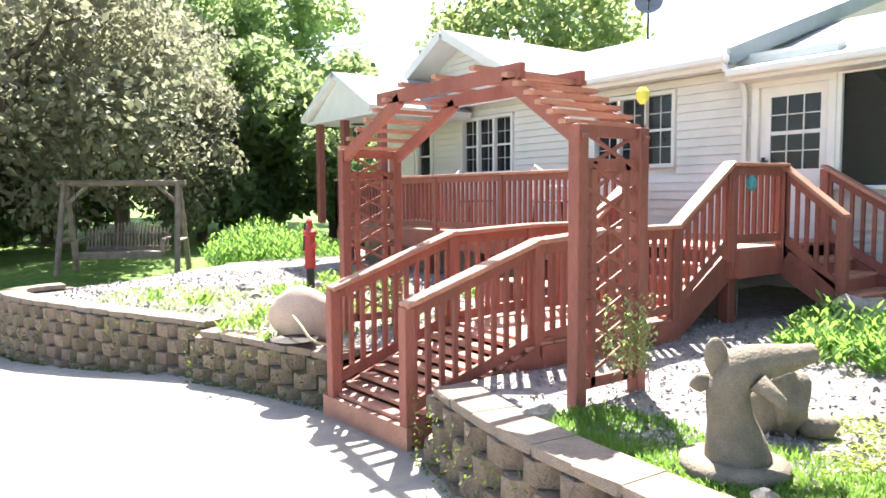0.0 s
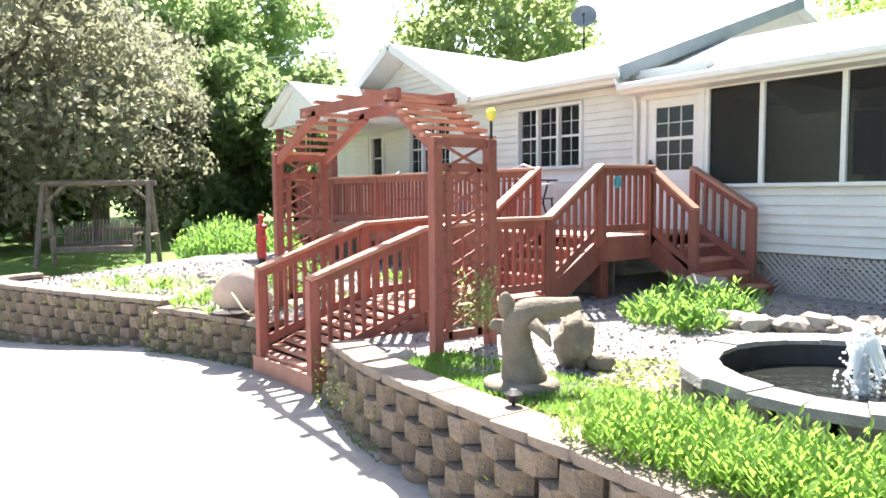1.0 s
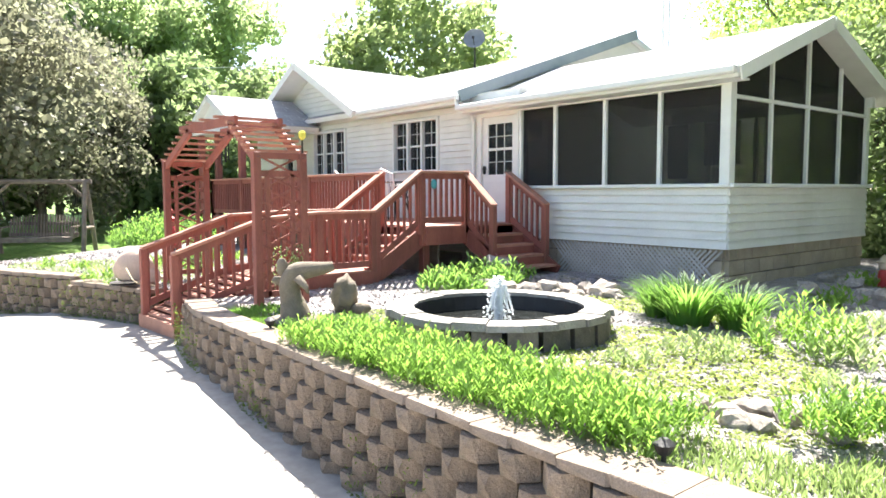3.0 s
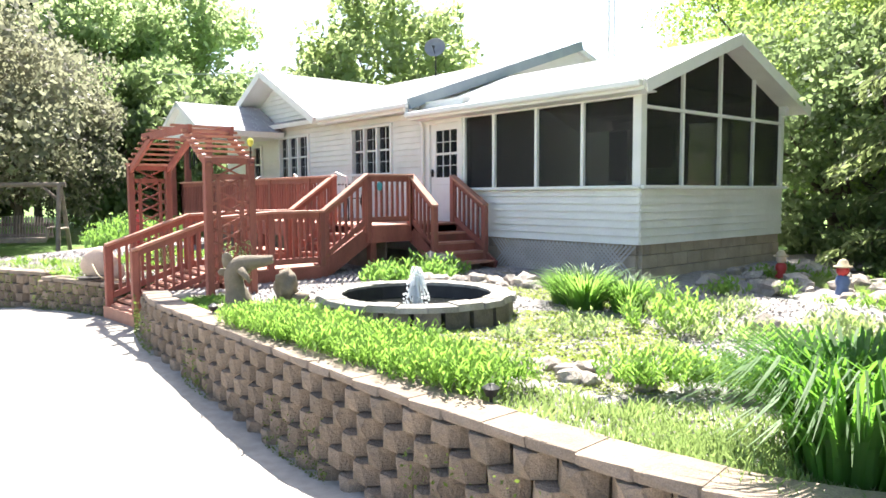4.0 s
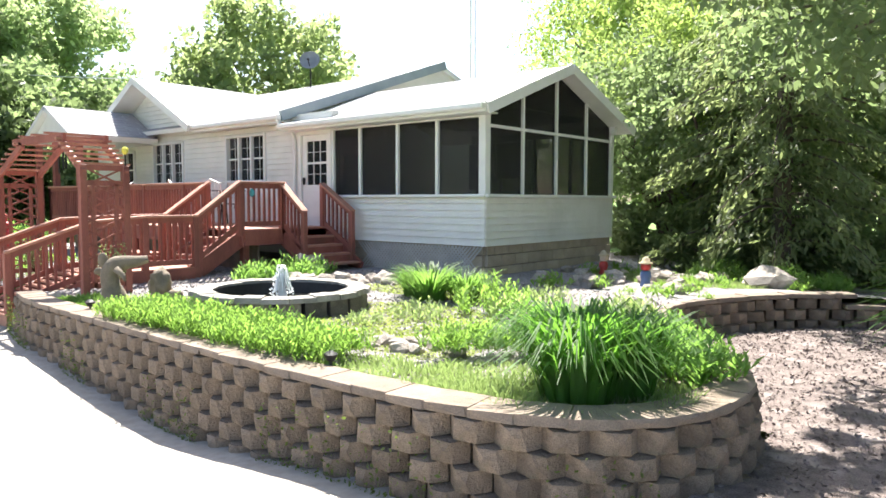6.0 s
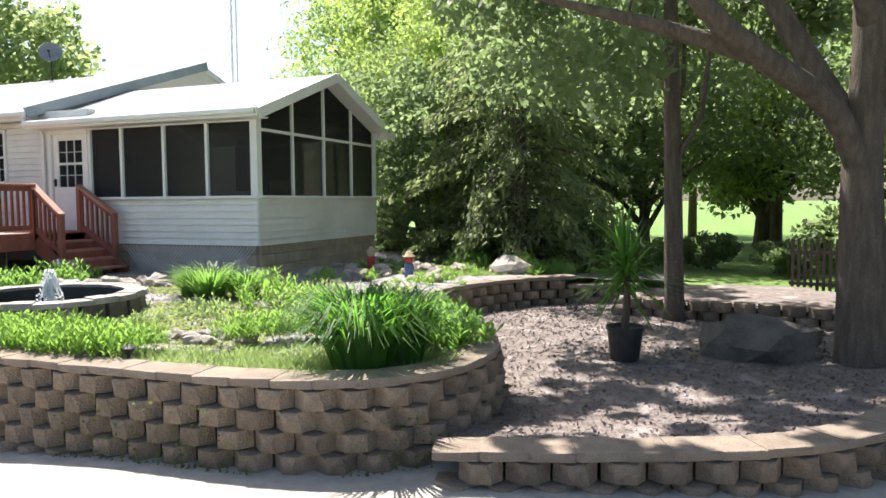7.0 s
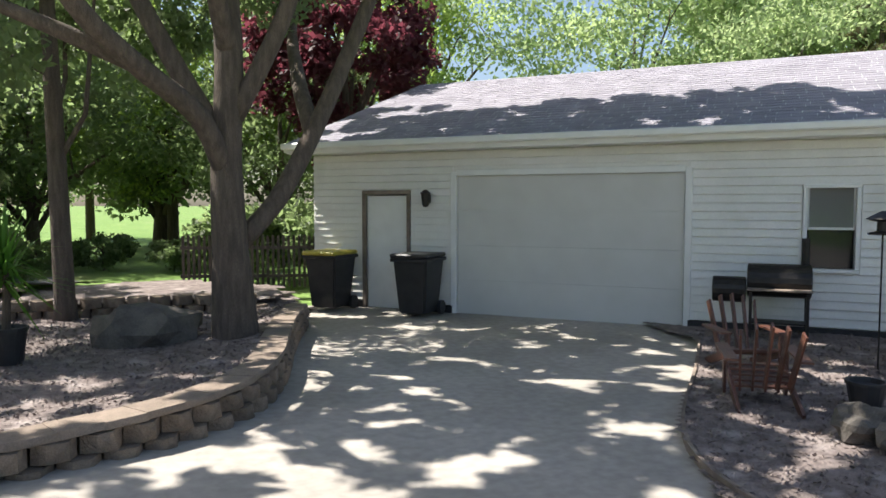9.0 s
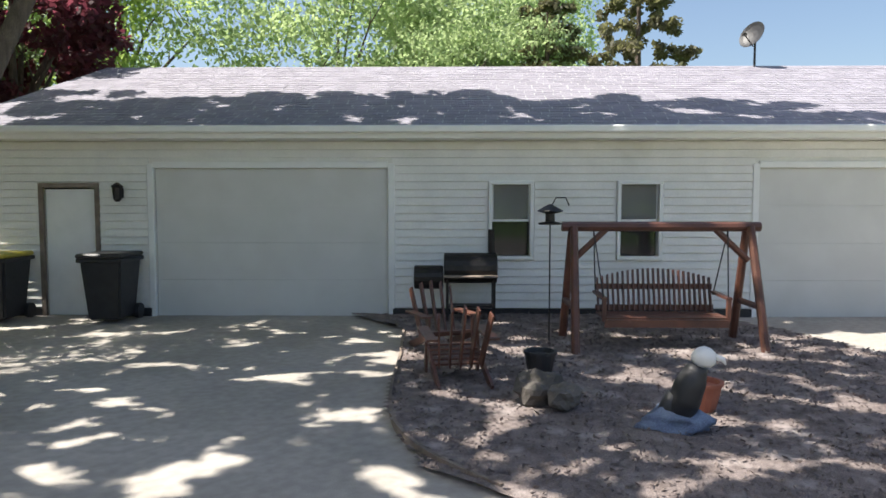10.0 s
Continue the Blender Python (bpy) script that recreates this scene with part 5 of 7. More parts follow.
# slim tree in the mulch bed
slim = thing("slim_tree", "slim dark-trunked tree growing in the mulch bed", "tree", at=(7.62, 7.85, 0.22))
bm = BM()
tube(bm, [(0, 0, -0.1), (0, 0, 0.3), (-0.05, 0, 2.5), (-0.12, 0.05, 5.0), (-0.2, 0.1, 8.0)], [0.19, 0.14, 0.12, 0.09, 0.03], 10)
part("trunk", bm, BARK, slim, smooth=True)
cents = []
for k in range(44):
    a, rr = rng.random() * 6.28, 2.6 * math.sqrt(rng.random())
    cents.append((math.cos(a) * rr - 1.4, math.sin(a) * rr + 0.5, rng.uniform(3.3, 9.0), rng.uniform(0.35, 0.8)))
for k in range(5):
    bm = BM()
    c = cents[k * 3]
    tube(bm, [(-0.05, 0, 2.2 + k * 0.6), (c[0] * 0.5, c[1] * 0.5, 2.9 + k * 0.6), c[:3]], [0.05, 0.035, 0.01], 6)
    part("limb", bm, BARK, slim)
crown_only(slim, "crown", cents, 7500, 0.075, LEAF_D, 79, 0.45, 0.8)


# ---- planting ----
def leafy(name, label, cat, r, h, n, size, material, seed, dome=False):
    """A leafy plant: upright stems with pointed leaves."""
    rng = np.random.default_rng(seed)
    t = thing(name, label, cat, "garden plants", at=(0, 0, -50))
    verts, faces = [], []
    for k in range(n):
        a, d = rng.random() * math.tau, r * math.sqrt(rng.random())
        x, y = math.cos(a) * d, math.sin(a) * d
        top = h * (0.7 + 0.45 * rng.random()) * ((1 - 0.6 * (d / r) ** 2) if dome else 1)
        lx, ly = x * 0.25 + rng.normal() * 0.03, y * 0.25 + rng.normal() * 0.03
        for j in range(7):
            f = (j + 1) / 7 if dome else 0.35 + 0.65 * (j + 1) / 7
            p = Vector((x + lx * f, y + ly * f, top * f))
            b = rng.random() * math.tau
            dv = Vector((math.cos(b), math.sin(b), 0.8 + 1.1 * rng.random())).normalized()
            sv = dv.cross(Vector((0, 0, 1))).normalized()
            s = size * (0.7 + 0.6 * rng.random())
            i = len(verts)
            verts += [tuple(p), tuple(p + dv * s * 0.5 + sv * s * 0.13), tuple(p + dv * s + Vector((0, 0, -0.15 * s))), tuple(p + dv * s * 0.5 - sv * s * 0.13)]
            faces.append((i, i + 1, i + 2, i + 3))
    quads("foliage", verts, faces, material, t)
    return t


def bladed(name, label, cat, r, h, n, width, material, seed, stiff=0.3):
    """A clump of arching strap leaves."""
    rng = np.random.default_rng(seed)
    t = thing(name, label, cat, "garden plants", at=(0, 0, -50))
    verts, faces = [], []
    for k in range(n):
        a = rng.random() * math.tau
        d0 = r * 0.35 * math.sqrt(rng.random())
        ln = h * (0.65 + 0.6 * rng.random())
        out = r * (0.25 + 0.75 * rng.random())
        dv = Vector((math.cos(a), math.sin(a), 0))
        sv = Vector((-dv.y, dv.x, 0))
        i = len(verts)
        for j in range(5):
            f = j / 4
            z = ln * (f * 1.25 - (1 - stiff) * 0.75 * f ** 3)
            p = dv * (d0 + out * f ** 1.5) + Vector((0, 0, z))
            w = width * (1 - f) ** 0.7 * 0.5 + 0.001
            verts += [tuple(p + sv * w), tuple(p - sv * w)]
        for j in range(4):
            q = i + 2 * j
            faces.append((q, q + 1, q + 3, q + 2))
    quads("foliage", verts, faces, material, t)
    return t


def plant_at(kind, x, y, s=1.0, rz=0.0, z=None, sz=None):
    zz = garden_height(x, y) - 0.01 if z is None else z
    return copy_thing(kind, pose(x, y, zz, 0, 0, rz) @ Matrix.Diagonal((s, s, sz or s, 1)))


def retire(*kinds):
    for k in kinds:
        for o in (*k.children_recursive, k):
            bpy.data.objects.remove(o)


prng = random.Random(9)
lime = [leafy("loosestrife_plant", "bright lime-green upright perennial in the front row", "plant", 0.24, 0.32, 58, 0.082, PLANT_LIME, s) for s in (1, 2, 3)]
for k in range(32):
    f = k / 31
    for row in (0, 1):
        y = 1.56 + 0.30 * row + prng.uniform(-0.05, 0.05)
        plant_at(prng.choice(lime), 0.55 + 3.2 * f + prng.uniform(-.06, .06), y + 0.08 * f, prng.uniform(0.62, 0.82), prng.uniform(0, 360))
for k in range(22):
    f = k / 21
    plant_at(prng.choice(lime), 4.3 + 1.3 * f + prng.uniform(-.08, .08), 2.6 + 0.85 * f + prng.uniform(-0.16, 0.16), prng.uniform(0.55, 0.8), prng.uniform(0, 360))
lush = [leafy("hosta_plant", "fresh green leafy clump beside the steps", "plant", 0.30, 0.30, 55, 0.13, PLANT, s, True) for s in (5, 6)]
for x, y, s in ((-1.25, 4.55, 0.95), (-1.55, 4.75, 0.8), (-0.95, 4.62, 0.75), (-1.75, 5.55, 1.0), (-1.3, 5.75, 0.95), (-1.1, 5.4, 0.8)):
    plant_at(prng.choice(lush), x, y, s, prng.uniform(0, 360))
lime_dome = leafy("spirea_shrub", "rounded lime-yellow shrub in full sun", "shrub", 0.42, 0.42, 120, 0.10, PLANT_LIME, 12, True)
plant_at(lime_dome, 3.25, 4.55, 0.95, 20)
pale = [leafy("sage_plant", "low pale grey-green plant", "plant", 0.26, 0.2, 50, 0.08, PLANT_GREY, s, True) for s in (15, 16)]
for x, y, s in ((2.85, 3.75, 1.0), (3.75, 4.35, 1.2), (4.15, 4.55, 0.9), (3.9, 3.6, 0.6), (4.6, 5.0, 1.2), (4.4, 5.4, 1.0), (3.3, 5.6, 1.0), (2.6, 3.2, 0.7)):
    plant_at(prng.choice(pale), x, y, s, prng.uniform(0, 360))
lily = [bladed("daylily_clump", "tall arching daylily clump", "plant", 0.62, 0.80, 360, 0.026, PLANT_DARK, s, -0.05) for s in (22, 23)]
lily_b = bladed("iris_clump", "bright green iris clump with upright blades", "plant", 0.55, 0.46, 340, 0.024, PLANT, 25, 0.45)
for x, y, s in ((2.05, 4.85, 1.0), (1.62, 5.05, 0.8), (2.45, 5.05, 0.85)):
    plant_at(lily_b, x, y, s, prng.uniform(0, 360))
for x, y, s in ((5.70, 2.12, 1.05), (5.86, 2.42, 0.95), (5.52, 2.40, 0.95)):
    plant_at(prng.choice(lily), x, y, s, prng.uniform(0, 360))
for x, y, s in ((6.1, 3.2, 0.95), (5.85, 3.55, 1.0), (5.55, 3.75, 0.95), (6.0, 3.0, 1.0), (5.6, 3.3, 1.1), (5.2, 3.6, 1.0), (5.35, 4.1, 0.8)):
    plant_at(prng.choice(lush), x, y, s, prng.uniform(0, 360))
weed = [leafy("weed", "small green weed in the gravel", "plant", 0.14, 0.13, 16, 0.08, PLANT_LIME, s, True) for s in (31, 32)]
for k in range(26):
    x, y = prng.uniform(-9.0, -4.6), prng.uniform(1.2, 4.6)
    if y > 0.6 + (-5 - x) * -0.38:
        plant_at(prng.choice(weed), x, y, prng.uniform(0.5, 1.6), prng.uniform(0, 360), 0.74)
for k in range(26):
    plant_at(prng.choice(weed), prng.uniform(2.0, 5.6), prng.uniform(6.6, 10.6), prng.uniform(0.6, 1.5), prng.uniform(0, 360))
shrub = leafy("shrub", "rounded sunlit green shrub at the lawn edge", "shrub", 0.85, 0.85, 420, 0.14, PLANT, 41, True)
for x, y, s in ((-12.9, 4.5, 1.0), (-12.2, 5.2, 0.9), (-13.8, 5.0, 1.0), (-16.6, -0.6, 0.7), (4.7, 10.6, 0.45), (3.4, 11.2, 0.5), (5.3, 10.9, 0.35)):
    plant_at(shrub, x, y, s, prng.uniform(0, 360), 0.55)
arb_plant = leafy("clematis_vine", "young vine climbing the arbor post", "vine", 0.2, 1.0, 60, 0.09, PLANT_GREY, 44)
plant_at(arb_plant, -1.60, 2.55, 0.75, 10, sz=0.6)
plant_at(arb_plant, -4.6, 2.6, 0.75, 100, sz=0.55)
retire(*lime, *lush, lime_dome, *pale, *lily, lily_b, *weed, shrub, arb_plant)


def scatter(name, label, cat, areas, n, size, material, zf, seed, flat=0.35, lift=0.01):
    """Fine bits strewn over ellipses (x, y, rx, ry)."""
    r = np.random.default_rng(seed)
    verts, faces = [], []
    tot = sum(a[2] * a[3] for a in areas)
    for x, y, rx, ry in areas:
        for k in range(int(n * rx * ry / tot)):
            a, d = r.random() * math.tau, math.sqrt(r.random())
            px, py = x + rx * d * math.cos(a), y + ry * d * math.sin(a)
            z = zf(px, py)
            if z is None:
                continue
            u = Vector(r.normal(size=3))
            u.z *= flat
            u.normalize()
            w = u.cross(Vector(r.normal(size=3)) * Vector((1, 1, 1))).normalized()
            w.z *= flat
            s = size * (0.5 + r.random())
            c = Vector((px, py, z + lift + s * 0.3 * r.random()))
            i = len(verts)
            verts += [tuple(c - u * s), tuple(c + w * s * 0.6), tuple(c + u * s), tuple(c - w * s * 0.6)]
            faces.append((i, i + 1, i + 2, i + 3))
    ob = quads(name, verts, faces, material)
    return tagged(ob, label, cat, kind="stuff")


in_garden = lambda x, y: garden_height(x, y) + 0.03 * noise.noise((x * 1.3, y * 1.3, 0)) if inside(GARDEN, x, y) and y < 7.2 or (x > 1.4 and inside(GARDEN, x, y)) else None
in_shade = lambda x, y: mulch_height(x, y) + 0.03 * noise.noise((x * 1.3, y * 1.3, 0)) if inside(SHADE_BED, x, y) else None
in_island = lambda x, y: 0.06 + 0.03 * noise.noise((x * 1.3, y * 1.3, 0)) if inside(ISLAND, x, y) else None
scatter("moss_cover", "yellow-green creeping moss between the stones", "moss", [(2.6, 3.6, 1.2, 1.0), (0.9, 2.0, 1.5, 0.45), (3.4, 2.7, 1.0, 0.5), (0.2, 4.6, 0.8, 0.5), (-0.1, 2.2, 0.8, 0.5), (-0.6, 1.9, 0.6, 0.35), (-0.2, 3.1, 0.5, 0.5), (1.6, 5.4, 1.3, 0.4)], 42000, 0.016, MOSS_LIME, in_garden, 1, 0.6, 0.0)
def tufts(name, label, cat, areas, n, height, material, zf, seed):
    """Fine upright blades strewn over ellipses (x, y, rx, ry)."""
    r = np.random.default_rng(seed)
    verts, faces = [], []
    tot = sum(a[2] * a[3] for a in areas)
    for x, y, rx, ry in areas:
        for k in range(int(n * rx * ry / tot)):
            a, d = r.random() * math.tau, math.sqrt(r.random())
            px, py = x + rx * d * math.cos(a), y + ry * d * math.sin(a)
            z = zf(px, py)
            if z is None:
                continue
            h = height * (0.35 + 0.9 * r.random()) * (0.7 + 0.6 * noise.noise((px * 2.3, py * 2.3, 7)))
            b = r.random() * math.tau
            w, lean = Vector((math.cos(b), math.sin(b), 0)) * 0.005, Vector((r.normal() * 0.35, r.normal() * 0.35, 0)) * h
            c = Vector((px, py, z - 0.01))
            m = c + Vector((0, 0, h * 0.6)) + lean * 0.4
            i = len(verts)
            verts += [tuple(c - w), tuple(c + w), tuple(m + w), tuple(c + lean + Vector((0, 0, h))), tuple(m - w)]
            faces.append((i, i + 1, i + 2, i + 3, i + 4))
    return tagged(quads(name, verts, faces, material), label, cat, kind="stuff")


tufts("ground_cover", "pale feathery ground cover behind the wall", "ground cover", [(4.4, 1.85, 1.0, 0.35), (5.0, 2.2, 0.6, 0.4), (5.9, 2.3, 0.5, 0.6), (5.4, 1.9, 0.7, 0.4), (3.4, 9.6, 1.5, 1.2), (5.2, 4.6, 0.5, 0.5)], 24000, 0.10, PLANT_GREY, in_garden, 2)
scatter("gravel_chips", "loose grey stone chips", "gravel", [(1.5, 4.0, 5.0, 3.2)], 16000, 0.018, CHIPS, in_garden, 3, 0.6)
scatter("mulch_chips", "loose shredded bark", "mulch", [(7.8, 5.4, 3.6, 4.4)], 22000, 0.019, MULCH, in_shade, 4, 0.5)
scatter("mulch_chips", "loose shredded bark", "mulch", [(14.8, 0.6, 4.0, 4.2)], 18000, 0.022, MULCH, in_island, 5, 0.5)
in_west = lambda x, y: 0.71 + 0.10 * min(max((y - 1.5) / 4, 0), 1) + 0.02 * noise.noise((x * 1.3, y * 1.3, 0)) if inside(WEST, x, y) else None
scatter("gravel_chips", "loose grey stone chips", "gravel", [(-7.4, 2.4, 3.5, 2.5)], 7000, 0.022, CHIPS, in_west, 6, 0.6)
tufts("west_weeds", "thin weeds and grass in the west gravel bed", "weeds", [(-6.6, 2.2, 1.6, 1.2), (-8.4, 1.6, 1.0, 0.9), (-5.2, 2.6, 0.8, 0.9)], 4000, 0.08, PLANT_GREY, in_west, 8)
tufts("shade_grass", "blue-green grass at the foot of the arbor", "grass", [(-1.15, 2.05, 0.55, 0.35), (-0.75, 1.75, 0.5, 0.22), (-0.2, 2.2, 0.5, 0.4)], 6000, 0.08, PLANT, in_garden, 9)
# moss and weeds at the foot of the walls
mv, mf = [], []
mr = np.random.default_rng(12)
for line, sign, ng, zt in ((WALL_LINE[:9], -1, 2600, 0.45), (LEFT_LINE, 1, 900, 0.4), (LEFT2_LINE, 1, 2600, 0.6)):
    pts = smooth_line(line, 0.05)
    for k in range(ng):
        i = mr.integers(0, len(pts) - 1)
        d = (pts[i + 1] - pts[i]).normalized()
        if noise.noise((pts[i].x * 1.1, pts[i].y * 1.1, 3)) < -0.1:
            continue
        c = pts[i] + Vector((-d.y, d.x, 0)) * sign * (0.012 + 0.03 * mr.random())
        c.z = drive_height(c.x, c.y) + zt * mr.random() ** 2.2
        u, w = Vector(mr.normal(size=3)).normalized(), Vector(mr.normal(size=3)).normalized()
        s = 0.014 * (0.5 + mr.random())
        j = len(mv)
        mv += [tuple(c - u * s), tuple(c + w * s * .6), tuple(c + u * s), tuple(c - w * s * .6)]
        mf.append((j, j + 1, j + 2, j + 3))
tagged(quads("wall_moss", mv, mf, MOSS), "moss and small weeds on the lower wall courses", "moss", kind="stuff")


# ---- rocks ----
def rock_mesh(seed, squash):
    bm = BM()
    blob(bm, (0, 0, 0.35 * squash[2]), 0.5, seed, squash, 0.45, 2)
    me = bpy.data.meshes.new("rock")
    bm.to_mesh(me)
    bm.free()
    me.materials.append(STONE)
    return me


ROCKS = [rock_mesh(k, (1, 0.7 + 0.1 * (k % 3), 0.55 + 0.1 * (k % 2))) for k in range(6)]


def rock(x, y, s, z=None, label="weathered tan garden rock", rr=random.Random(3)):
    ob = new("rock", rr.choice(ROCKS))
    ob.matrix_basis = pose(x, y, (garden_height(x, y) if z is None else z) - 0.02, rr.uniform(-12, 12), rr.uniform(-12, 12), rr.uniform(0, 360)) @ Matrix.Diagonal((s, s, s, 1))
    return tagged(ob, label, "rock", "garden rocks")


for k in range(46):
    f = k / 45
    rock(-1.0 + 2.0 * f + prng.uniform(-.2, .2), 5.1 + 1.0 * f + prng.uniform(-.35, .35), prng.uniform(0.12, 0.34))
for k in range(30):
    f = k / 29
    rock(3.35 + 0.95 * f + prng.uniform(-.15, .15), 2.45 + 0.45 * f + prng.uniform(-.2, .2), prng.uniform(0.1, 0.26))
for k in range(40):
    rock(prng.uniform(1.4, 4.2), prng.uniform(7.4, 9.6), prng.uniform(0.12, 0.36))
for k in range(30):
    rock(prng.uniform(2.0, 5.0), prng.uniform(9.6, 12.5), prng.uniform(0.15, 0.5))
for k in range(22):
    rock(prng.uniform(-9.0, -4.8), prng.uniform(1.9, 4.4), prng.uniform(0.1, 0.28), 0.74)
rock(-1.68, 1.86, 0.26, label="round pale boulder beside the ramp")
rock(-1.7, 5.95, 0.62, label="large rounded boulder behind the hostas")
rock(0.35, 5.75, 0.42, label="pale block of stone at the rock edge")
rock(4.7, 9.55, 0.75, label="large white boulder above the back wall")
big_rock = new("rock", rock_mesh(17, (1, 0.62, 0.62)))
big_rock.matrix_basis = pose(8.62, 5.62, 0.22, 0, 0, 8) @ Matrix.Diagonal((1.15, 1.0, 1.0, 1))
big_rock.data.materials.clear()
big_rock.data.materials.append(DARKSTONE)
tagged(big_rock, "large grey-green boulder lying on the shaded mulch", "rock", "garden rocks")
block_wall([(6.7, 8.02), (8.15, 7.98), (9.05, 7.86), (9.65, 7.7), (10.35, 7.45)], 0.255, lambda f: 0.50, "low dark block edge behind the shaded mulch bed", caps=False)
bed("mulch_bed", [(6.7, 8.2), (8.2, 8.15), (9.1, 8.03), (9.7, 7.87), (10.45, 7.62), (10.9, 9.3), (9.5, 11.1), (7.0, 10.7)], lambda x, y: 0.46, 0.2, MULCH, "reddish mulch strip behind the low block edge", "mulch bed")
rock(4.35, 4.9, 0.3)
rock(3.9, 5.1, 0.34)


# ---- garden fountain ----
FX, FY, FZ = 1.00, 3.36, 0.69
fountain = thing("fountain", "round stone-edged garden fountain with a white water jet", "fountain", at=(FX, FY, FZ))
rimr = random.Random(6)
for row in range(2):
    n = 22
    for k in range(n):
        a = math.tau * (k + 0.5 * row) / n
        bm = BM()
        r0, r1 = (0.80, 1.04) if row else (0.82, 1.02)
        v = []
        for rr_, zz in ((r0, 0), (r1 + rimr.uniform(-.015, .03), 0)):
            for da in ((-0.49, 0.49) if row else (-0.42, 0.42)):
                aa = a + da * math.tau / n
                v.append((rr_ * math.cos(aa), rr_ * math.sin(aa)))
        h0, h1 = (0.0, 0.208) if row == 0 else (0.21, 0.27 + rimr.uniform(-.008, .008))
        lo = [bm.verts.new((*v[i], h0)) for i in (0, 1, 3, 2)]
        hi = [bm.verts.new((v[i][0] * 0.99, v[i][1] * 0.99, h1)) for i in (0, 1, 3, 2)]
        bm.faces.new(lo[::-1])
        bm.faces.new(hi)
        for i in range(4):
            bm.faces.new((lo[i], lo[(i + 1) % 4], hi[(i + 1) % 4], hi[i]))
        bmesh.ops.recalc_face_normals(bm, faces=bm.faces[:])
        # Darker stone below, paler rim above: side shade and lit top put into colour.
        part("rim_stone", bm, FOUNTAINSTONE if row else DARKSTONE, fountain)
bm = BM()
lathe(bm, [(0.815, 0.0), (0.815, 0.24), (0.79, 0.24), (0.78, 0.05), (0.02, 0.04)], 40)
part("basin", bm, BLACK, fountain, "black basin liner")
water = bpy.data.materials.new("water_dark")
water.use_nodes = True
wb = water.node_tree.nodes["Principled BSDF"]
wb.inputs["Base Color"].default_value, wb.inputs["Roughness"].default_value = (0.02, 0.022, 0.02, 1), 0.06
wnz, wbp = water.node_tree.nodes.new("ShaderNodeTexNoise"), water.node_tree.nodes.new("ShaderNodeBump")
wnz.inputs["Scale"].default_value, wbp.inputs["Strength"].default_value, wbp.inputs["Distance"].default_value = 14.0, 0.9, 0.03
water.node_tree.links.new(wnz.outputs["Fac"], wbp.inputs["Height"])
water.node_tree.links.new(wbp.outputs[0], wb.inputs["Normal"])
bm = BM()
lathe(bm, [(0.78, 0.06), (0.78, 0.105), (0.4, 0.108), (0.05, 0.11)], 40)
part("water", bm, water, fountain, "dark rippling water")
foam = leaf_mat("water_foam", (0.86, 0.88, 0.88), (0.80, 0.82, 0.83), (0.95, 0.97, 0.98), 0.05)
bm = BM()
for k in range(9):
    a, h = k * 2.4, 0.46 - 0.03 * (k % 4)
    r0, r1 = 0.02 * (k > 0), 0.025 + 0.05 * rimr.random()
    tube(bm, [(r0 * math.cos(a), r0 * math.sin(a), 0.08), (r0 * math.cos(a), r0 * math.sin(a), h * 0.8), (r1 * math.cos(a), r1 * math.sin(a), h), (r1 * 2.2 * math.cos(a), r1 * 2.2 * math.sin(a), h * 0.55)], [0.022, 0.026, 0.02, 0.008], 6)
for k in range(420):
    a, z = rimr.random() * math.tau, rimr.random()
    d = 0.02 + (0.16 - 0.12 * z) * rimr.random() ** 1.3
    bmesh.ops.create_icosphere(bm, subdivisions=1, radius=rimr.uniform(0.004, 0.014), matrix=Matrix.Translation((math.cos(a) * d, math.sin(a) * d, 0.11 + 0.42 * z)))
part("water_jet", bm, foam, fountain, "white bubbling water jet")


# ---- statues and ornaments (plain shapes) ----
def statue(name, label, at, rz, build, mats):
    bm = BM()
    build(bm)
    me = bpy.data.meshes.new(name)
    bm.to_mesh(me)
    bm.free()
    for m in mats:
        me.materials.append(m)
    for p in me.polygons:
        p.use_smooth = True
    ob = new(name, me)
    ob.matrix_basis = pose(*at, 0, 0, rz)
    return tagged(ob, label, "statue")


def fish_body(bm):
    lathe(bm, [(0.23, 0.0), (0.25, 0.02), (0.25, 0.06), (0.19, 0.075)], 24)
    pts = smooth_line([(0.02, 0, 0.06), (0.0, 0, 0.16), (-0.03, 0, 0.30), (-0.035, 0, 0.41), (0.03, 0, 0.50), (0.16, 0, 0.53), (0.30, 0, 0.545), (0.42, 0, 0.57)], 0.03)
    n = len(pts)
    tube(bm, pts, [float(np.interp(i / (n - 1), [0, .1, .25, .42, .55, .7, .9, 1], [0.155, 0.14, 0.105, 0.098, 0.105, 0.085, 0.06, 0.045])) for i in range(n)], 16)
    blob(bm, (-0.10, 0.0, 0.56), 0.10, 6, (0.6, 0.22, 1.0), 0.2, 2)
    blob(bm, (-0.15, 0.04, 0.43), 0.075, 3, (0.8, 0.3, 0.6), 0.2, 2)
    tube(bm, [(0.05, -0.10, 0.46), (0.12, -0.17, 0.38), (0.14, -0.19, 0.32)], [0.05, 0.03, 0.01], 8)


statue("dolphin_statue", "cast concrete leaping dolphin statue on a round foot", (-0.56, 2.07, 0.715), 62, fish_body, [CONC_STATUE])


def stump_body(bm):
    blob(bm, (0, 0, 0.19), 0.18, 9, (0.72, 0.72, 1.15), 0.5, 3)
    blob(bm, (0.17, 0.02, 0.06), 0.10, 4, (1.1, 0.9, 0.7), 0.3, 2)


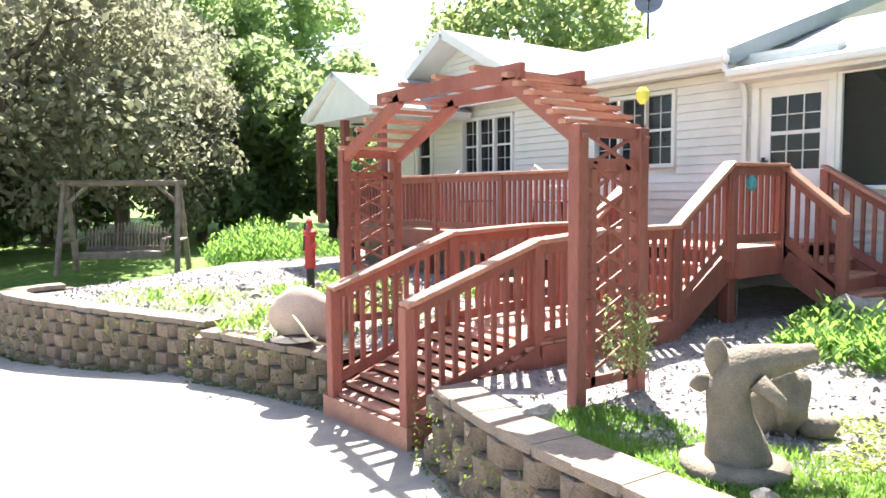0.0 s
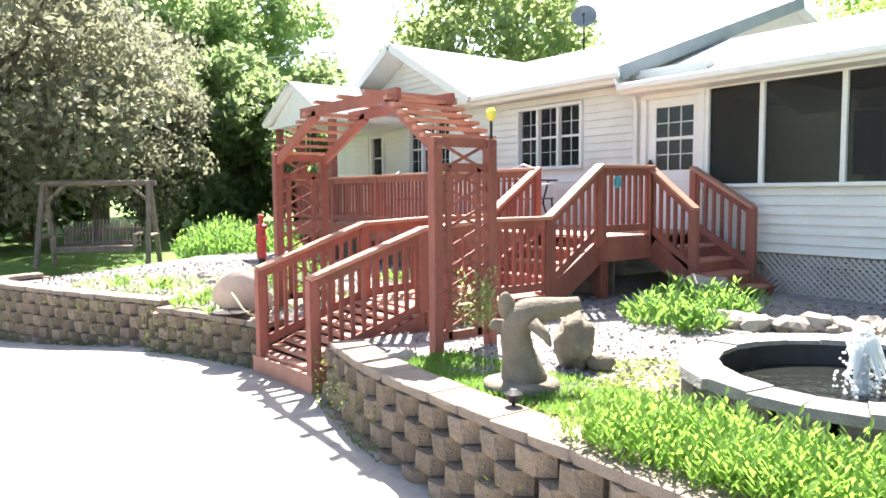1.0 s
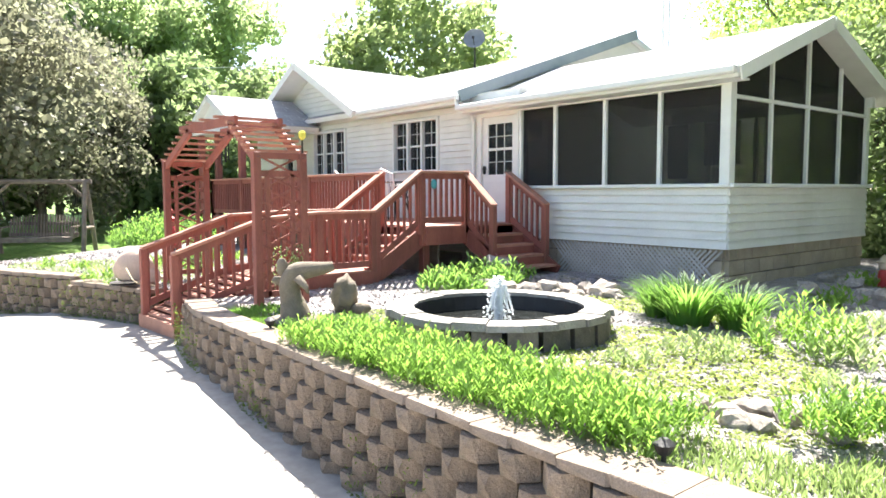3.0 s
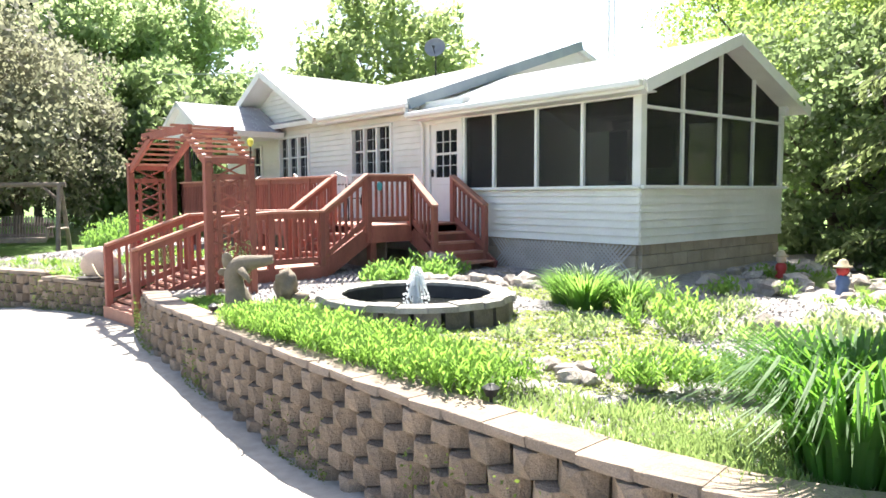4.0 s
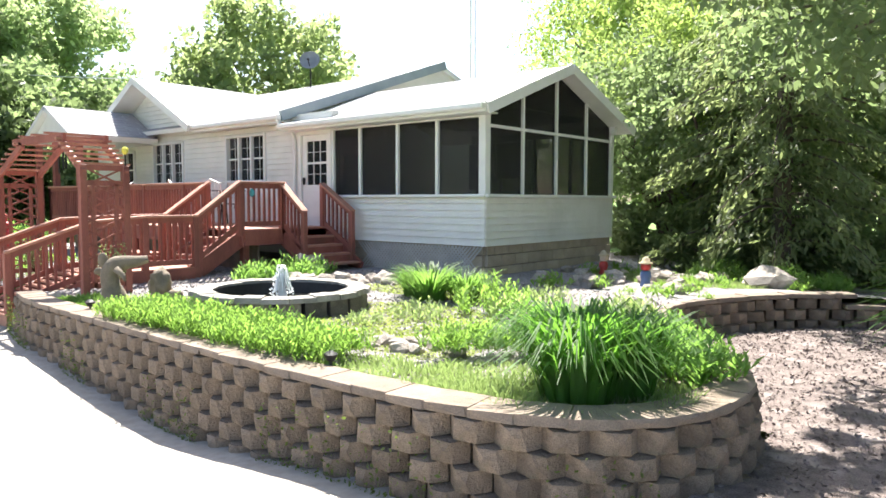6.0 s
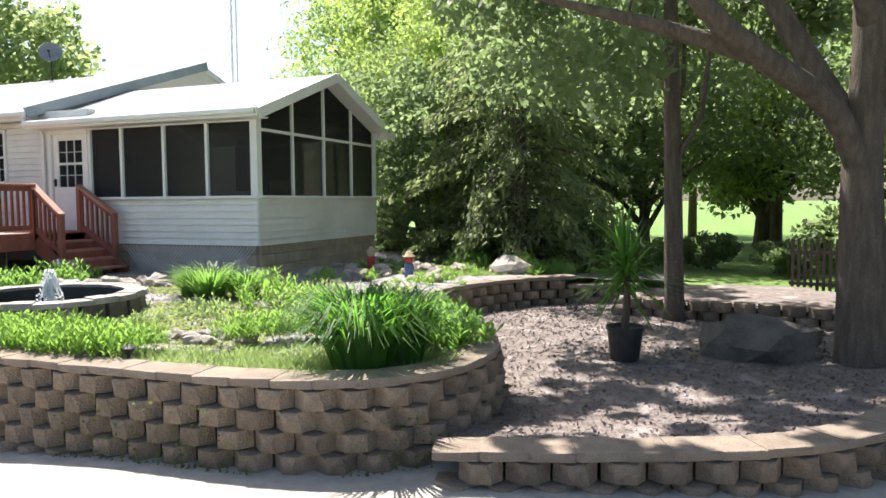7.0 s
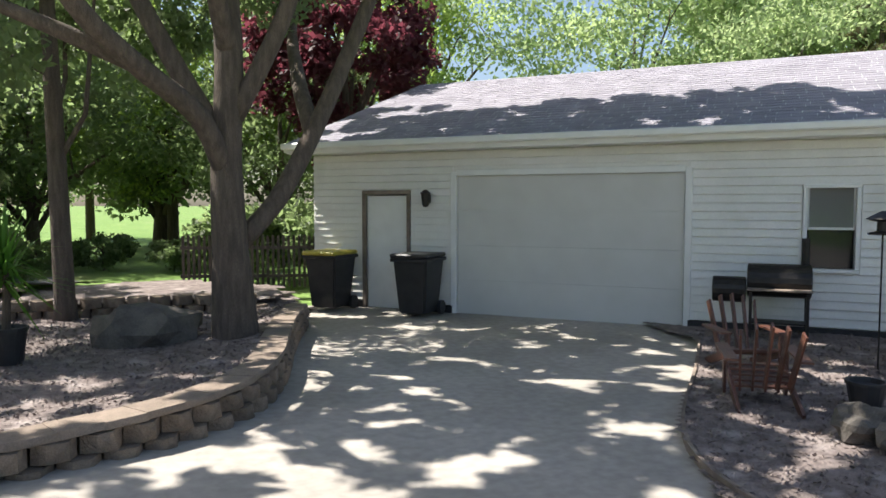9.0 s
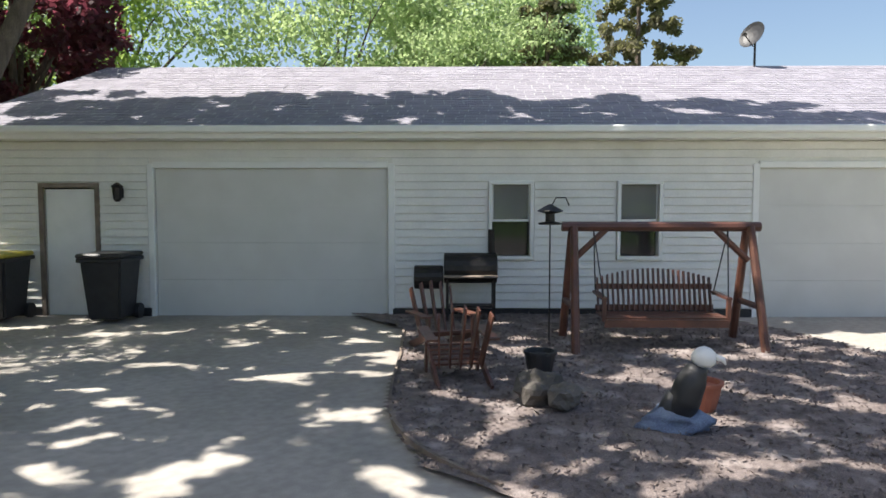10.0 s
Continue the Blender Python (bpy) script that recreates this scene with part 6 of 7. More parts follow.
statue("stump_ornament", "rough squat stone ornament beside the dolphin", (-0.70, 2.74, 0.72), 30, stump_body, [CONC_STATUE])


def gnome_body(bm):
    lathe(bm, [(0.09, 0), (0.10, 0.05), (0.075, 0.16), (0.10, 0.22), (0.085, 0.3), (0.05, 0.33)], 14)
    for f in bm.faces:
        f.material_index = 0
    a = len(bm.faces)
    lathe(bm, [(0.05, 0.32), (0.085, 0.36), (0.085, 0.42), (0.06, 0.46)], 12)
    bm.faces.ensure_lookup_table()
    for f in bm.faces[a:]:
        f.material_index = 1
    a = len(bm.faces)
    lathe(bm, [(0.13, 0.44), (0.12, 0.46), (0.08, 0.47), (0.06, 0.53), (0.02, 0.56)], 14)
    bm.faces.ensure_lookup_table()
    for f in bm.faces[a:]:
        f.material_index = 2


RED = mat("red_paint", (0.45, 0.035, 0.03), (0.36, 0.03, 0.03), 8, 0.5, 0.1, 40)
CREAM = mat("cream_paint", (0.62, 0.48, 0.36), (0.55, 0.42, 0.32), 8, 0.6)
BLUE = mat("blue_paint", (0.10, 0.16, 0.30), (0.08, 0.12, 0.24), 8, 0.6)
STRAW = mat("straw", (0.50, 0.42, 0.28), (0.42, 0.34, 0.22), 12, 0.9, 0.3, 60)
statue("garden_figure", "small painted red garden ornament among rocks", (2.32, 8.9, 0.74), 0, gnome_body, [RED, CREAM, STRAW]).scale = (0.78, 0.78, 0.78)
statue("garden_figure", "small painted red and blue garden ornament with straw hat", (3.45, 8.05, 0.70), 40, gnome_body, [BLUE, RED, STRAW]).scale = (0.85, 0.85, 0.85)


def heart_body(bm):
    blob(bm, (0, 0, 0.24), 0.27, 2, (1.15, 0.5, 0.95), 0.12, 3)
    blob(bm, (0.2, 0.02, 0.14), 0.17, 5, (1.0, 0.6, 0.9), 0.12, 3)


statue("pink_boulder", "smooth pink granite slab standing beside the ramp", (-4.62, 1.74, 0.72), 40, heart_body, [PINKSTONE])
pan = thing("saucer", "dark shallow saucer on the block wall", "saucer", at=(-4.3, 1.52, 0.79))
bm = BM()
lathe(bm, [(0.16, 0.0), (0.19, 0.025), (0.2, 0.03), (0.15, 0.02)], 20)
part("dish", bm, IRON, pan)
# red hand pump
pump = thing("hand_pump", "red cast hand pump on a dark post in the gravel", "pump", at=(-7.6, 3.25, 0.76))
bm = BM()
lathe(bm, [(0.06, 0.0), (0.05, 0.3)], 12)
part("base_post", bm, IRON, pump)
bm = BM()
lathe(bm, [(0.085, 0.28), (0.075, 0.3), (0.07, 0.72), (0.09, 0.74), (0.09, 0.78), (0.04, 0.82), (0.035, 0.9), (0.05, 0.93), (0.02, 0.96)], 14)
part("barrel", bm, RED, pump)
bm = BM()
tube(bm, [(0.06, 0, 0.6), (0.14, 0, 0.62), (0.17, 0, 0.56)], [0.03, 0.028, 0.025], 8)
part("spout", bm, RED, pump)
bm = BM()
tube(bm, [(-0.02, 0, 0.92), (-0.14, 0, 0.88), (-0.2, 0, 0.5)], [0.014, 0.014, 0.016], 8)
part("pump_handle", bm, IRON, pump)
# solar path lamps on the wall
for x, y in ((-0.15, 1.62), (3.95, 1.58), (1.05, 1.60)):
    l = thing("path_lamp", "small black solar path lamp behind the wall cap", "lamp", "path lamps", at=(x, y, 0.73))
    bm = BM()
    lathe(bm, [(0.012, 0), (0.012, 0.09)], 8)
    part("stake", bm, BLACK, l)
    bm = BM()
    lathe(bm, [(0.03, 0.08), (0.05, 0.12), (0.055, 0.13), (0.02, 0.155)], 12)
    part("lamp_head", bm, BLACK, l)
# yucca in a pot
pot = thing("plant_pot", "black plastic nursery pot on the mulch", "pot", at=(7.28, 5.12, 0.27))
bm = BM()
lathe(bm, [(0.15, 0.0), (0.19, 0.33), (0.205, 0.33), (0.205, 0.37), (0.185, 0.37), (0.17, 0.33)], 20)
part("pot_body", bm, BLACK, pot)
yu = thing("yucca", "tall spiky yucca palm growing in a black pot", "plant", at=(7.28, 5.12, 0.58))
bm = BM()
tube(bm, [(0, 0, 0), (0.02, 0, 0.4), (0.0, 0.02, 0.75)], [0.045, 0.04, 0.035], 8)
part("stem", bm, BARK, yu)
yr = np.random.default_rng(5)
yv, yf = [], []
for k in range(150):
    a, el = yr.random() * math.tau, yr.uniform(-0.7, 1.45)
    dv = Vector((math.cos(a) * math.cos(el), math.sin(a) * math.cos(el), math.sin(el)))
    sv = dv.cross(Vector((0, 0, 1.01))).normalized()
    ln = yr.uniform(0.5, 0.78)
    o = Vector((0, 0, yr.uniform(0.5, 0.85)))
    i = len(yv)
    for f, w in ((0, 0.012), (0.5, 0.016), (1, 0.001)):
        p = o + dv * ln * f + Vector((0, 0, -0.10 * f * f))
        yv += [tuple(p + sv * w), tuple(p - sv * w)]
    yf += [(i, i + 1, i + 3, i + 2), (i + 2, i + 3, i + 5, i + 4)]
quads("fronds", yv, yf, PLANT_DARK, yu)


# ---- porch swings ----
def swing(name, label, at, rz, wood, width=2.1, height=1.72, seat_w=1.35):
    s = thing(name, label, "swing", "garden swings", at=at, rz=rz)
    hw = width / 2
    for sx in (-1, 1):
        for sy in (-1, 1):
            bm = BM()
            tube(bm, [(sx * hw, sy * 0.52, 0), (sx * (hw - 0.04), sy * 0.06, height)], [0.055, 0.05], 8)
            part("leg", bm, wood, s)
        bm = BM()
        tube(bm, [(sx * hw, -0.36, height * 0.36), (sx * hw, 0.36, height * 0.36)], [0.04, 0.04], 8)
        part("cross_tie", bm, wood, s)
        bm = BM()
        tube(bm, [(sx * (hw - 0.04), 0, height - 0.42), (sx * (hw - 0.48), 0, height)], [0.04, 0.04], 8)
        part("brace", bm, wood, s)
    bm = BM()
    tube(bm, [(-hw - 0.1, 0, height), (hw + 0.1, 0, height)], [0.06, 0.06], 8)
    part("top_beam", bm, wood, s)
    n = 23
    for k in range(n):
        f = (k + 0.5) / n * 2 - 1
        hgt = 0.40 + 0.13 * (1 - f * f)
        bm = BM()
        beam(bm, (f * seat_w / 2, 0.20, 0.42), (f * seat_w / 2, 0.32, 0.42 + hgt), 0.018, 0.058)
        part("back_slat", bm, wood, s)
    for z, y in ((0.46, 0.20), (0.72, 0.27)):
        bm = BM()
        beam(bm, (-seat_w / 2, y + 0.03, z), (seat_w / 2, y + 0.03, z), 0.03, 0.07)
        part("back_rail", bm, wood, s)
    for k in range(6):
        bm = BM()
        beam(bm, (-seat_w / 2, -0.28 + k * 0.09, 0.40), (seat_w / 2, -0.28 + k * 0.09, 0.40), 0.075, 0.022)
        part("seat_slat", bm, wood, s)
    bm = BM()
    beam(bm, (-seat_w / 2, -0.33, 0.34), (seat_w / 2, -0.33, 0.34), 0.03, 0.09)
    part("seat_front", bm, wood, s)
    for sx in (-1, 1):
        bm = BM()
        beam(bm, (sx * seat_w / 2, -0.32, 0.64), (sx * seat_w / 2, 0.26, 0.66), 0.07, 0.03)
        beam(bm, (sx * seat_w / 2, -0.30, 0.36), (sx * seat_w / 2, -0.30, 0.64), 0.05, 0.05)
        part("armrest", bm, wood, s)
        for y in (-0.28, 0.24):
            bm = BM()
            tube(bm, [(sx * seat_w / 2, y, 0.62), (sx * (seat_w / 2 + 0.08), 0, height - 0.05)], [0.008, 0.008], 6)
            part("chain", bm, IRON, s)
    return s


swing("porch_swing", "weathered grey timber garden swing under the crab tree", (-13.5, 2.15, 0.56), 62, WEATHERED, 2.15, 1.72, 1.55)
swing("porch_swing", "reddish varnished log swing in front of the garage", (16.75, 0.85, 0.03), GRZ, LOG, 2.25, 1.50, 1.5)

# ---- things by the garage ----
def bin_thing(at, rz, lid_mat, label):
    b = thing("wheelie_bin", label, "bin", "rubbish bins", at=at, rz=rz)
    bm = BM()
    q0 = [bm.verts.new(p) for p in ((-0.24, -0.27, 0.06), (0.24, -0.27, 0.06), (0.24, 0.27, 0.06), (-0.24, 0.27, 0.06))]
    q1 = [bm.verts.new(p) for p in ((-0.31, -0.36, 0.98), (0.31, -0.36, 0.98), (0.31, 0.36, 0.98), (-0.31, 0.36, 0.98))]
    bm.faces.new(q0[::-1])
    bm.faces.new(q1)
    for i in range(4):
        bm.faces.new((q0[i], q0[(i + 1) % 4], q1[(i + 1) % 4], q1[i]))
    bmesh.ops.bevel(bm, geom=bm.edges[:], offset=0.03, segments=2, affect="EDGES")
    box(bm, (0, 0, 0.95), (0.68, 0.78, 0.06), 0, 0.01)
    part("bin_body", bm, BLACK, b)
    bm = BM()
    box(bm, (0, -0.02, 1.02), (0.68, 0.80, 0.07), 0, 0.025)
    part("lid", bm, lid_mat, b)
    for sx in (-1, 1):
        bm = BM()
        tube(bm, [(sx * 0.25, 0.30, 0.12), (sx * 0.31, 0.30, 0.12)], [0.12, 0.12], 16)
        part("wheel", bm, BLACK, b)
    bm = BM()
    tube(bm, [(-0.25, 0.42, 0.97), (0.25, 0.42, 0.97)], [0.018, 0.018], 8)
    part("handle", bm, BLACK, b)
    return b


YELLOW = mat("yellow_lid", (0.50, 0.42, 0.06), (0.42, 0.35, 0.05), 6, 0.5, 0.1, 40)
p1, p2 = gp(1.38, 0.55), gp(-0.35, 0.55)
bin_thing((p1.x, p1.y, 0.02), GRZ, BLACK, "black wheeled rubbish bin beside the garage door")
bin_thing((p2.x, p2.y, 0.02), GRZ, YELLOW, "black wheeled bin with a yellow lid by the garage corner")
sc = thing("wall_lantern", "small dark wall lantern beside the side door", "lamp", at=tuple(gp(1.32, 0.03, 1.98)), rz=GRZ)
bm = BM()
box(bm, (0, 0, 0), (0.09, 0.03, 0.16), 0, 0.008)
part("back_plate", bm, IRON, sc)
bm = BM()
lathe(bm, [(0.02, 0.16), (0.10, 0.10), (0.08, 0.08), (0.065, -0.1), (0.03, -0.14)], 8, (0, -0.12, 0))
part("lantern_body", bm, IRON, sc)
grill = thing("smoker_grill", "black barrel smoker grill on legs against the garage", "grill", at=tuple(gp(6.75, 0.55, 0.02)), rz=GRZ)
bm = BM()
tube(bm, [(-0.30, 0, 0.82), (-0.29, 0, 0.82), (0.49, 0, 0.82), (0.50, 0, 0.82)], [0.20, 0.23, 0.23, 0.20], 20)
part("barrel", bm, IRON, grill)
bm = BM()
tube(bm, [(-0.75, 0, 0.68), (-0.74, 0, 0.68), (-0.32, 0, 0.68), (-0.31, 0, 0.68)], [0.15, 0.18, 0.18, 0.15], 18)
part("firebox", bm, IRON, grill)
bm = BM()
box(bm, (0.1, -0.30, 0.72), (0.8, 0.2, 0.025), 0, 0.005)
part("front_shelf", bm, WEATHERED, grill)
bm = BM()
tube(bm, [(0.42, 0.1, 0.95), (0.42, 0.1, 1.40)], [0.05, 0.05], 10)
part("chimney", bm, IRON, grill)
for sx in (-0.25, 0.45):
    for sy in (-0.18, 0.18):
        bm = BM()
        beam(bm, (sx, sy, 0.0), (sx, sy, 0.66), 0.04, 0.04)
        part("leg", bm, IRON, grill)
bm = BM()
box(bm, (0.1, 0, 0.25), (0.7, 0.34, 0.02))
part("bottom_rack", bm, IRON, grill)


def slat_chair(at, rz, scale=1.0):
    c = thing("adirondack_chair", "small red-brown slatted garden chair on the mulch", "chair", at=at, rz=rz)
    k = scale
    for i in range(5):
        f = (i - 2) / 2
        bm = BM()
        beam(bm, (f * 0.22 * k, 0.18 * k, 0.20 * k), (f * 0.27 * k, 0.48 * k, (0.86 - 0.08 * f * f) * k), 0.02 * k, 0.09 * k)
        part("back_slat", bm, LOG, c)
    for i in range(5):
        bm = BM()
        beam(bm, (-0.26 * k, (-0.32 + i * 0.11) * k, (0.33 - i * 0.03) * k), (0.26 * k, (-0.32 + i * 0.11) * k, (0.33 - i * 0.03) * k), 0.09 * k, 0.02 * k)
        part("seat_slat", bm, LOG, c)
    for sx in (-1, 1):
        bm = BM()
        beam(bm, (sx * 0.32 * k, -0.36 * k, 0.52 * k), (sx * 0.32 * k, 0.36 * k, 0.50 * k), 0.12 * k, 0.022 * k)
        part("armrest", bm, LOG, c)
        bm = BM()
        beam(bm, (sx * 0.29 * k, -0.32 * k, 0), (sx * 0.29 * k, -0.32 * k, 0.51 * k), 0.03 * k, 0.08 * k)
        part("front_leg", bm, LOG, c)
        bm = BM()
        beam(bm, (sx * 0.27 * k, -0.34 * k, 0.30 * k), (sx * 0.27 * k, 0.52 * k, 0.02 * k), 0.03 * k, 0.09 * k)
        part("side_rail", bm, LOG, c)


slat_chair((13.75, 1.55, 0.03), GRZ + 190, 0.95)
slat_chair((14.6, 2.55, 0.03), GRZ + 20, 0.95)


def planter(at, h, r, m, label):
    p = thing("planter", label, "planter", "planters", at=at)
    bm = BM()
    lathe(bm, [(r * 0.7, 0), (r, h * 0.9), (r * 1.08, h * 0.9), (r * 1.08, h), (r * 0.9, h), (r * 0.85, h * 0.85)], 18)
    part("planter_body", bm, m, p)
    return p


TERRA = mat("terracotta", (0.36, 0.13, 0.08), (0.30, 0.10, 0.06), 8, 0.85, 0.2, 50)
planter((14.35, 0.95, 0.03), 0.30, 0.16, BLACK, "small black planter on the mulch")
planter((14.35, -0.72, 0.03), 0.28, 0.18, TERRA, "round terracotta pot on the mulch")
for x, y, sc_ in ((13.62, 0.42, 0.46), (13.55, 0.12, 0.32)):
    bm = BM()
    blob(bm, (0, 0, 0.14), 0.5 * sc_, x, (1, 0.85, 0.75), 0.35, 3)
    ob = tagged(part("boulder", bm, DARKSTONE), "dark rounded boulder on the mulch island", "rock")
    ob.matrix_basis = pose(x, y, 0.03)


def eagle_body(bm):
    blob(bm, (-0.04, 0, 0.09), 0.19, 3, (1.3, 0.8, 0.55), 0.7, 3)
    for f in bm.faces:
        f.material_index = 2
    a = len(bm.faces)
    pts = smooth_line([(0.0, 0, 0.12), (0.02, 0, 0.28), (0.08, 0, 0.46), (0.12, 0, 0.56)], 0.04)
    tube(bm, pts, [float(np.interp(i / (len(pts) - 1), [0, .3, .7, 1], [0.08, 0.125, 0.115, 0.075])) for i in range(len(pts))], 14)
    tube(bm, [(-0.05, 0, 0.3), (-0.14, 0, 0.14), (-0.2, 0, 0.02)], [0.08, 0.06, 0.02], 8)
    bm.faces.ensure_lookup_table()
    for f in bm.faces[a:]:
        f.material_index = 0
    a = len(bm.faces)
    blob(bm, (0.15, 0, 0.61), 0.085, 2, (1.15, 0.9, 1.0), 0.1, 2)
    tube(bm, [(0.22, 0, 0.62), (0.29, 0, 0.6), (0.31, 0, 0.56)], [0.03, 0.022, 0.006], 8)
    bm.faces.ensure_lookup_table()
    for f in bm.faces[a:]:
        f.material_index = 1


PALEBLUE = mat("pale_blue_stone", (0.20, 0.25, 0.34), (0.12, 0.15, 0.24), 9, 0.8, 0.6, 40, fine=0.3)
statue("eagle_statue", "dark eagle ornament with white head on a blue-grey base", (13.72, -0.85, 0.03), GRZ - 15, eagle_body, [BLACK, TRIM, PALEBLUE])
hook = thing("shepherd_hook", "thin iron hook with a hanging lantern by the swing", "garden hook", at=(15.95, 1.95, 0.03))
bm = BM()
tube(bm, [(0, 0, 0), (0, 0, 1.72), (0.05, -0.05, 1.86), (0.14, -0.14, 1.86), (0.17, -0.17, 1.76)], [0.01] * 5, 6)
part("pole", bm, IRON, hook)
bm = BM()
lathe(bm, [(0.02, 1.78), (0.16, 1.70), (0.17, 1.69), (0.06, 1.66), (0.06, 1.56), (0.15, 1.54), (0.14, 1.52)], 12)
part("feeder", bm, IRON, hook, "dark hanging feeder")
edge_line = [(15.45, 4.1), (14.2, 2.85), (12.6, 1.3), (12.0, 0.3), (11.85, -0.8)]
edging = thing("bed_edging", "thin dark edging along the mulch island", "edging")
bm = BM()
ep = smooth_line(edge_line, 0.3)
for a, b in zip(ep, ep[1:]):
    beam(bm, (a.x, a.y, 0.045), (b.x, b.y, 0.045), 0.03, 0.07, 0, 0.01)
part("edging_strip", bm, WEATHERED, edging)

# fence behind the big tree by the garage corner
fence = thing("picket_fence", "low dark slatted fence beside the garage corner", "fence")
for k in range(26):
    bm = BM()
    x, y = 9.4 + k * 0.095, 11.3 - k * 0.03
    box(bm, (x, y, 0.78), (0.05, 0.02, 1.0 + 0.03 * (k % 2)), -18)
    part("slat", bm, DARKWOOD, fence)
for z in (0.5, 1.05):
    bm = BM()
    beam(bm, (9.35, 11.33, z), (11.85, 10.53, z), 0.03, 0.06)
    part("rail", bm, DARKWOOD, fence)

# ---- roof and deck details ----
def sat_dish(at, rz, label, shell=DISHGREY):
    d = thing("satellite_dish", label, "satellite dish", "satellite dishes", at=at, rz=rz)
    bm = BM()
    tube(bm, [(0, 0, -0.75), (0, 0, 0.0)], [0.025, 0.022], 8)
    part("mast", bm, IRON, d)
    bm = BM()
    prof = [(0.0, 0.0), (0.12, 0.012), (0.22, 0.04), (0.29, 0.075), (0.295, 0.07), (0.22, 0.03), (0.12, 0.002)]
    lathe(bm, [(max(r, 0.001), z) for r, z in prof], 22)
    bmesh.ops.transform(bm, matrix=pose(0, -0.05, 0.1, 68, 0, 0), verts=bm.verts[:])
    part("reflector", bm, shell, d, "grey dish reflector")
    bm = BM()
    tube(bm, [(0, -0.05, -0.12), (0, -0.32, 0.08)], [0.012, 0.012], 6)
    box(bm, (0, -0.34, 0.10), (0.06, 0.08, 0.05))
    part("feed_arm", bm, IRON, d)


sat_dish((-8.75, 11.8, 5.95), 40, "grey satellite dish on the house ridge")
gq = gp(12.95, -4.1, 5.22)
# Black shell stands for the dish's backlit, shaded side.
sat_dish((gq.x, gq.y, gq.z), GRZ - 60, "satellite dish on the garage ridge, coloured black as a backlit silhouette", BLACK)
mast = thing("antenna_mast", "tall thin antenna mast behind the roof", "antenna", at=(-3.9, 13.2, 4.6))
bm = BM()
tube(bm, [(0, 0, 0), (0, 0, 5.5)], [0.03, 0.025], 6)
for z in range(9):
    beam(bm, (-0.12, 0, 0.4 + z * 0.5), (0.12, 0, 0.6 + z * 0.5), 0.012, 0.012)
tube(bm, [(0.16, 0, 0), (0.14, 0, 5.5)], [0.02, 0.016], 6)
part("mast_pole", bm, TRIM, mast)
cable = thing("power_cable", "thin overhead power cable to the house gable", "cable")
bm = BM()
cp = [Vector((-9.3, 7.0, 5.0)).lerp(Vector((-42, 10.5, 10.2)), f) - Vector((0, 0, 1.2 * f * (1 - f))) for f in [k / 14 for k in range(15)]]
tube(bm, cp, [0.014] * 15, 5)
part("cable_strand", bm, TRIM, cable)
chime = thing("wind_chime", "dark metal wind chime hanging from the entry roof", "wind chime", at=(-9.55, 5.12, 3.38))
bm = BM()
lathe(bm, [(0.11, -0.16), (0.12, -0.15), (0.11, -0.14)], 14)
part("chime_plate", bm, IRON, chime)
for k in range(5):
    bm = BM()
    a = k * math.tau / 5
    tube(bm, [(0.08 * math.cos(a), 0.08 * math.sin(a), -0.2), (0.08 * math.cos(a), 0.08 * math.sin(a), -0.62 - 0.04 * k)], [0.018, 0.018], 8)
    part("chime_tube", bm, IRON, chime)


def iron_chair(at, rz):
    c = thing("patio_chair", "wrought iron patio chair with pale frame on the deck", "chair", "patio chairs", at=at, rz=rz)
    bm = BM()
    tube(bm, [(-0.22, 0.2, 0.4), (-0.22, 0.27, 0.82), (0, 0.29, 0.9), (0.22, 0.27, 0.82), (0.22, 0.2, 0.4)], [0.016] * 5, 6)
    for k in range(5):
        tube(bm, [(-0.16 + 0.08 * k, 0.21, 0.42), (-0.16 + 0.08 * k, 0.28, 0.85)], [0.007, 0.007], 5)
    part("backrest", bm, TRIM, c)
    bm = BM()
    box(bm, (0, 0, 0.42), (0.48, 0.46, 0.02), 0, 0.008)
    part("seat", bm, IRON, c)
    for sx in (-1, 1):
        for sy in (-1, 1):
            bm = BM()
            tube(bm, [(sx * 0.21, sy * 0.2, 0.42), (sx * 0.23, sy * 0.23, 0)], [0.014, 0.012], 6)
            part("leg", bm, IRON, c)
        bm = BM()
        tube(bm, [(sx * 0.24, 0.22, 0.62), (sx * 0.25, -0.18, 0.64), (sx * 0.24, -0.22, 0.42)], [0.013] * 3, 6)
        part("armrest", bm, TRIM, c)


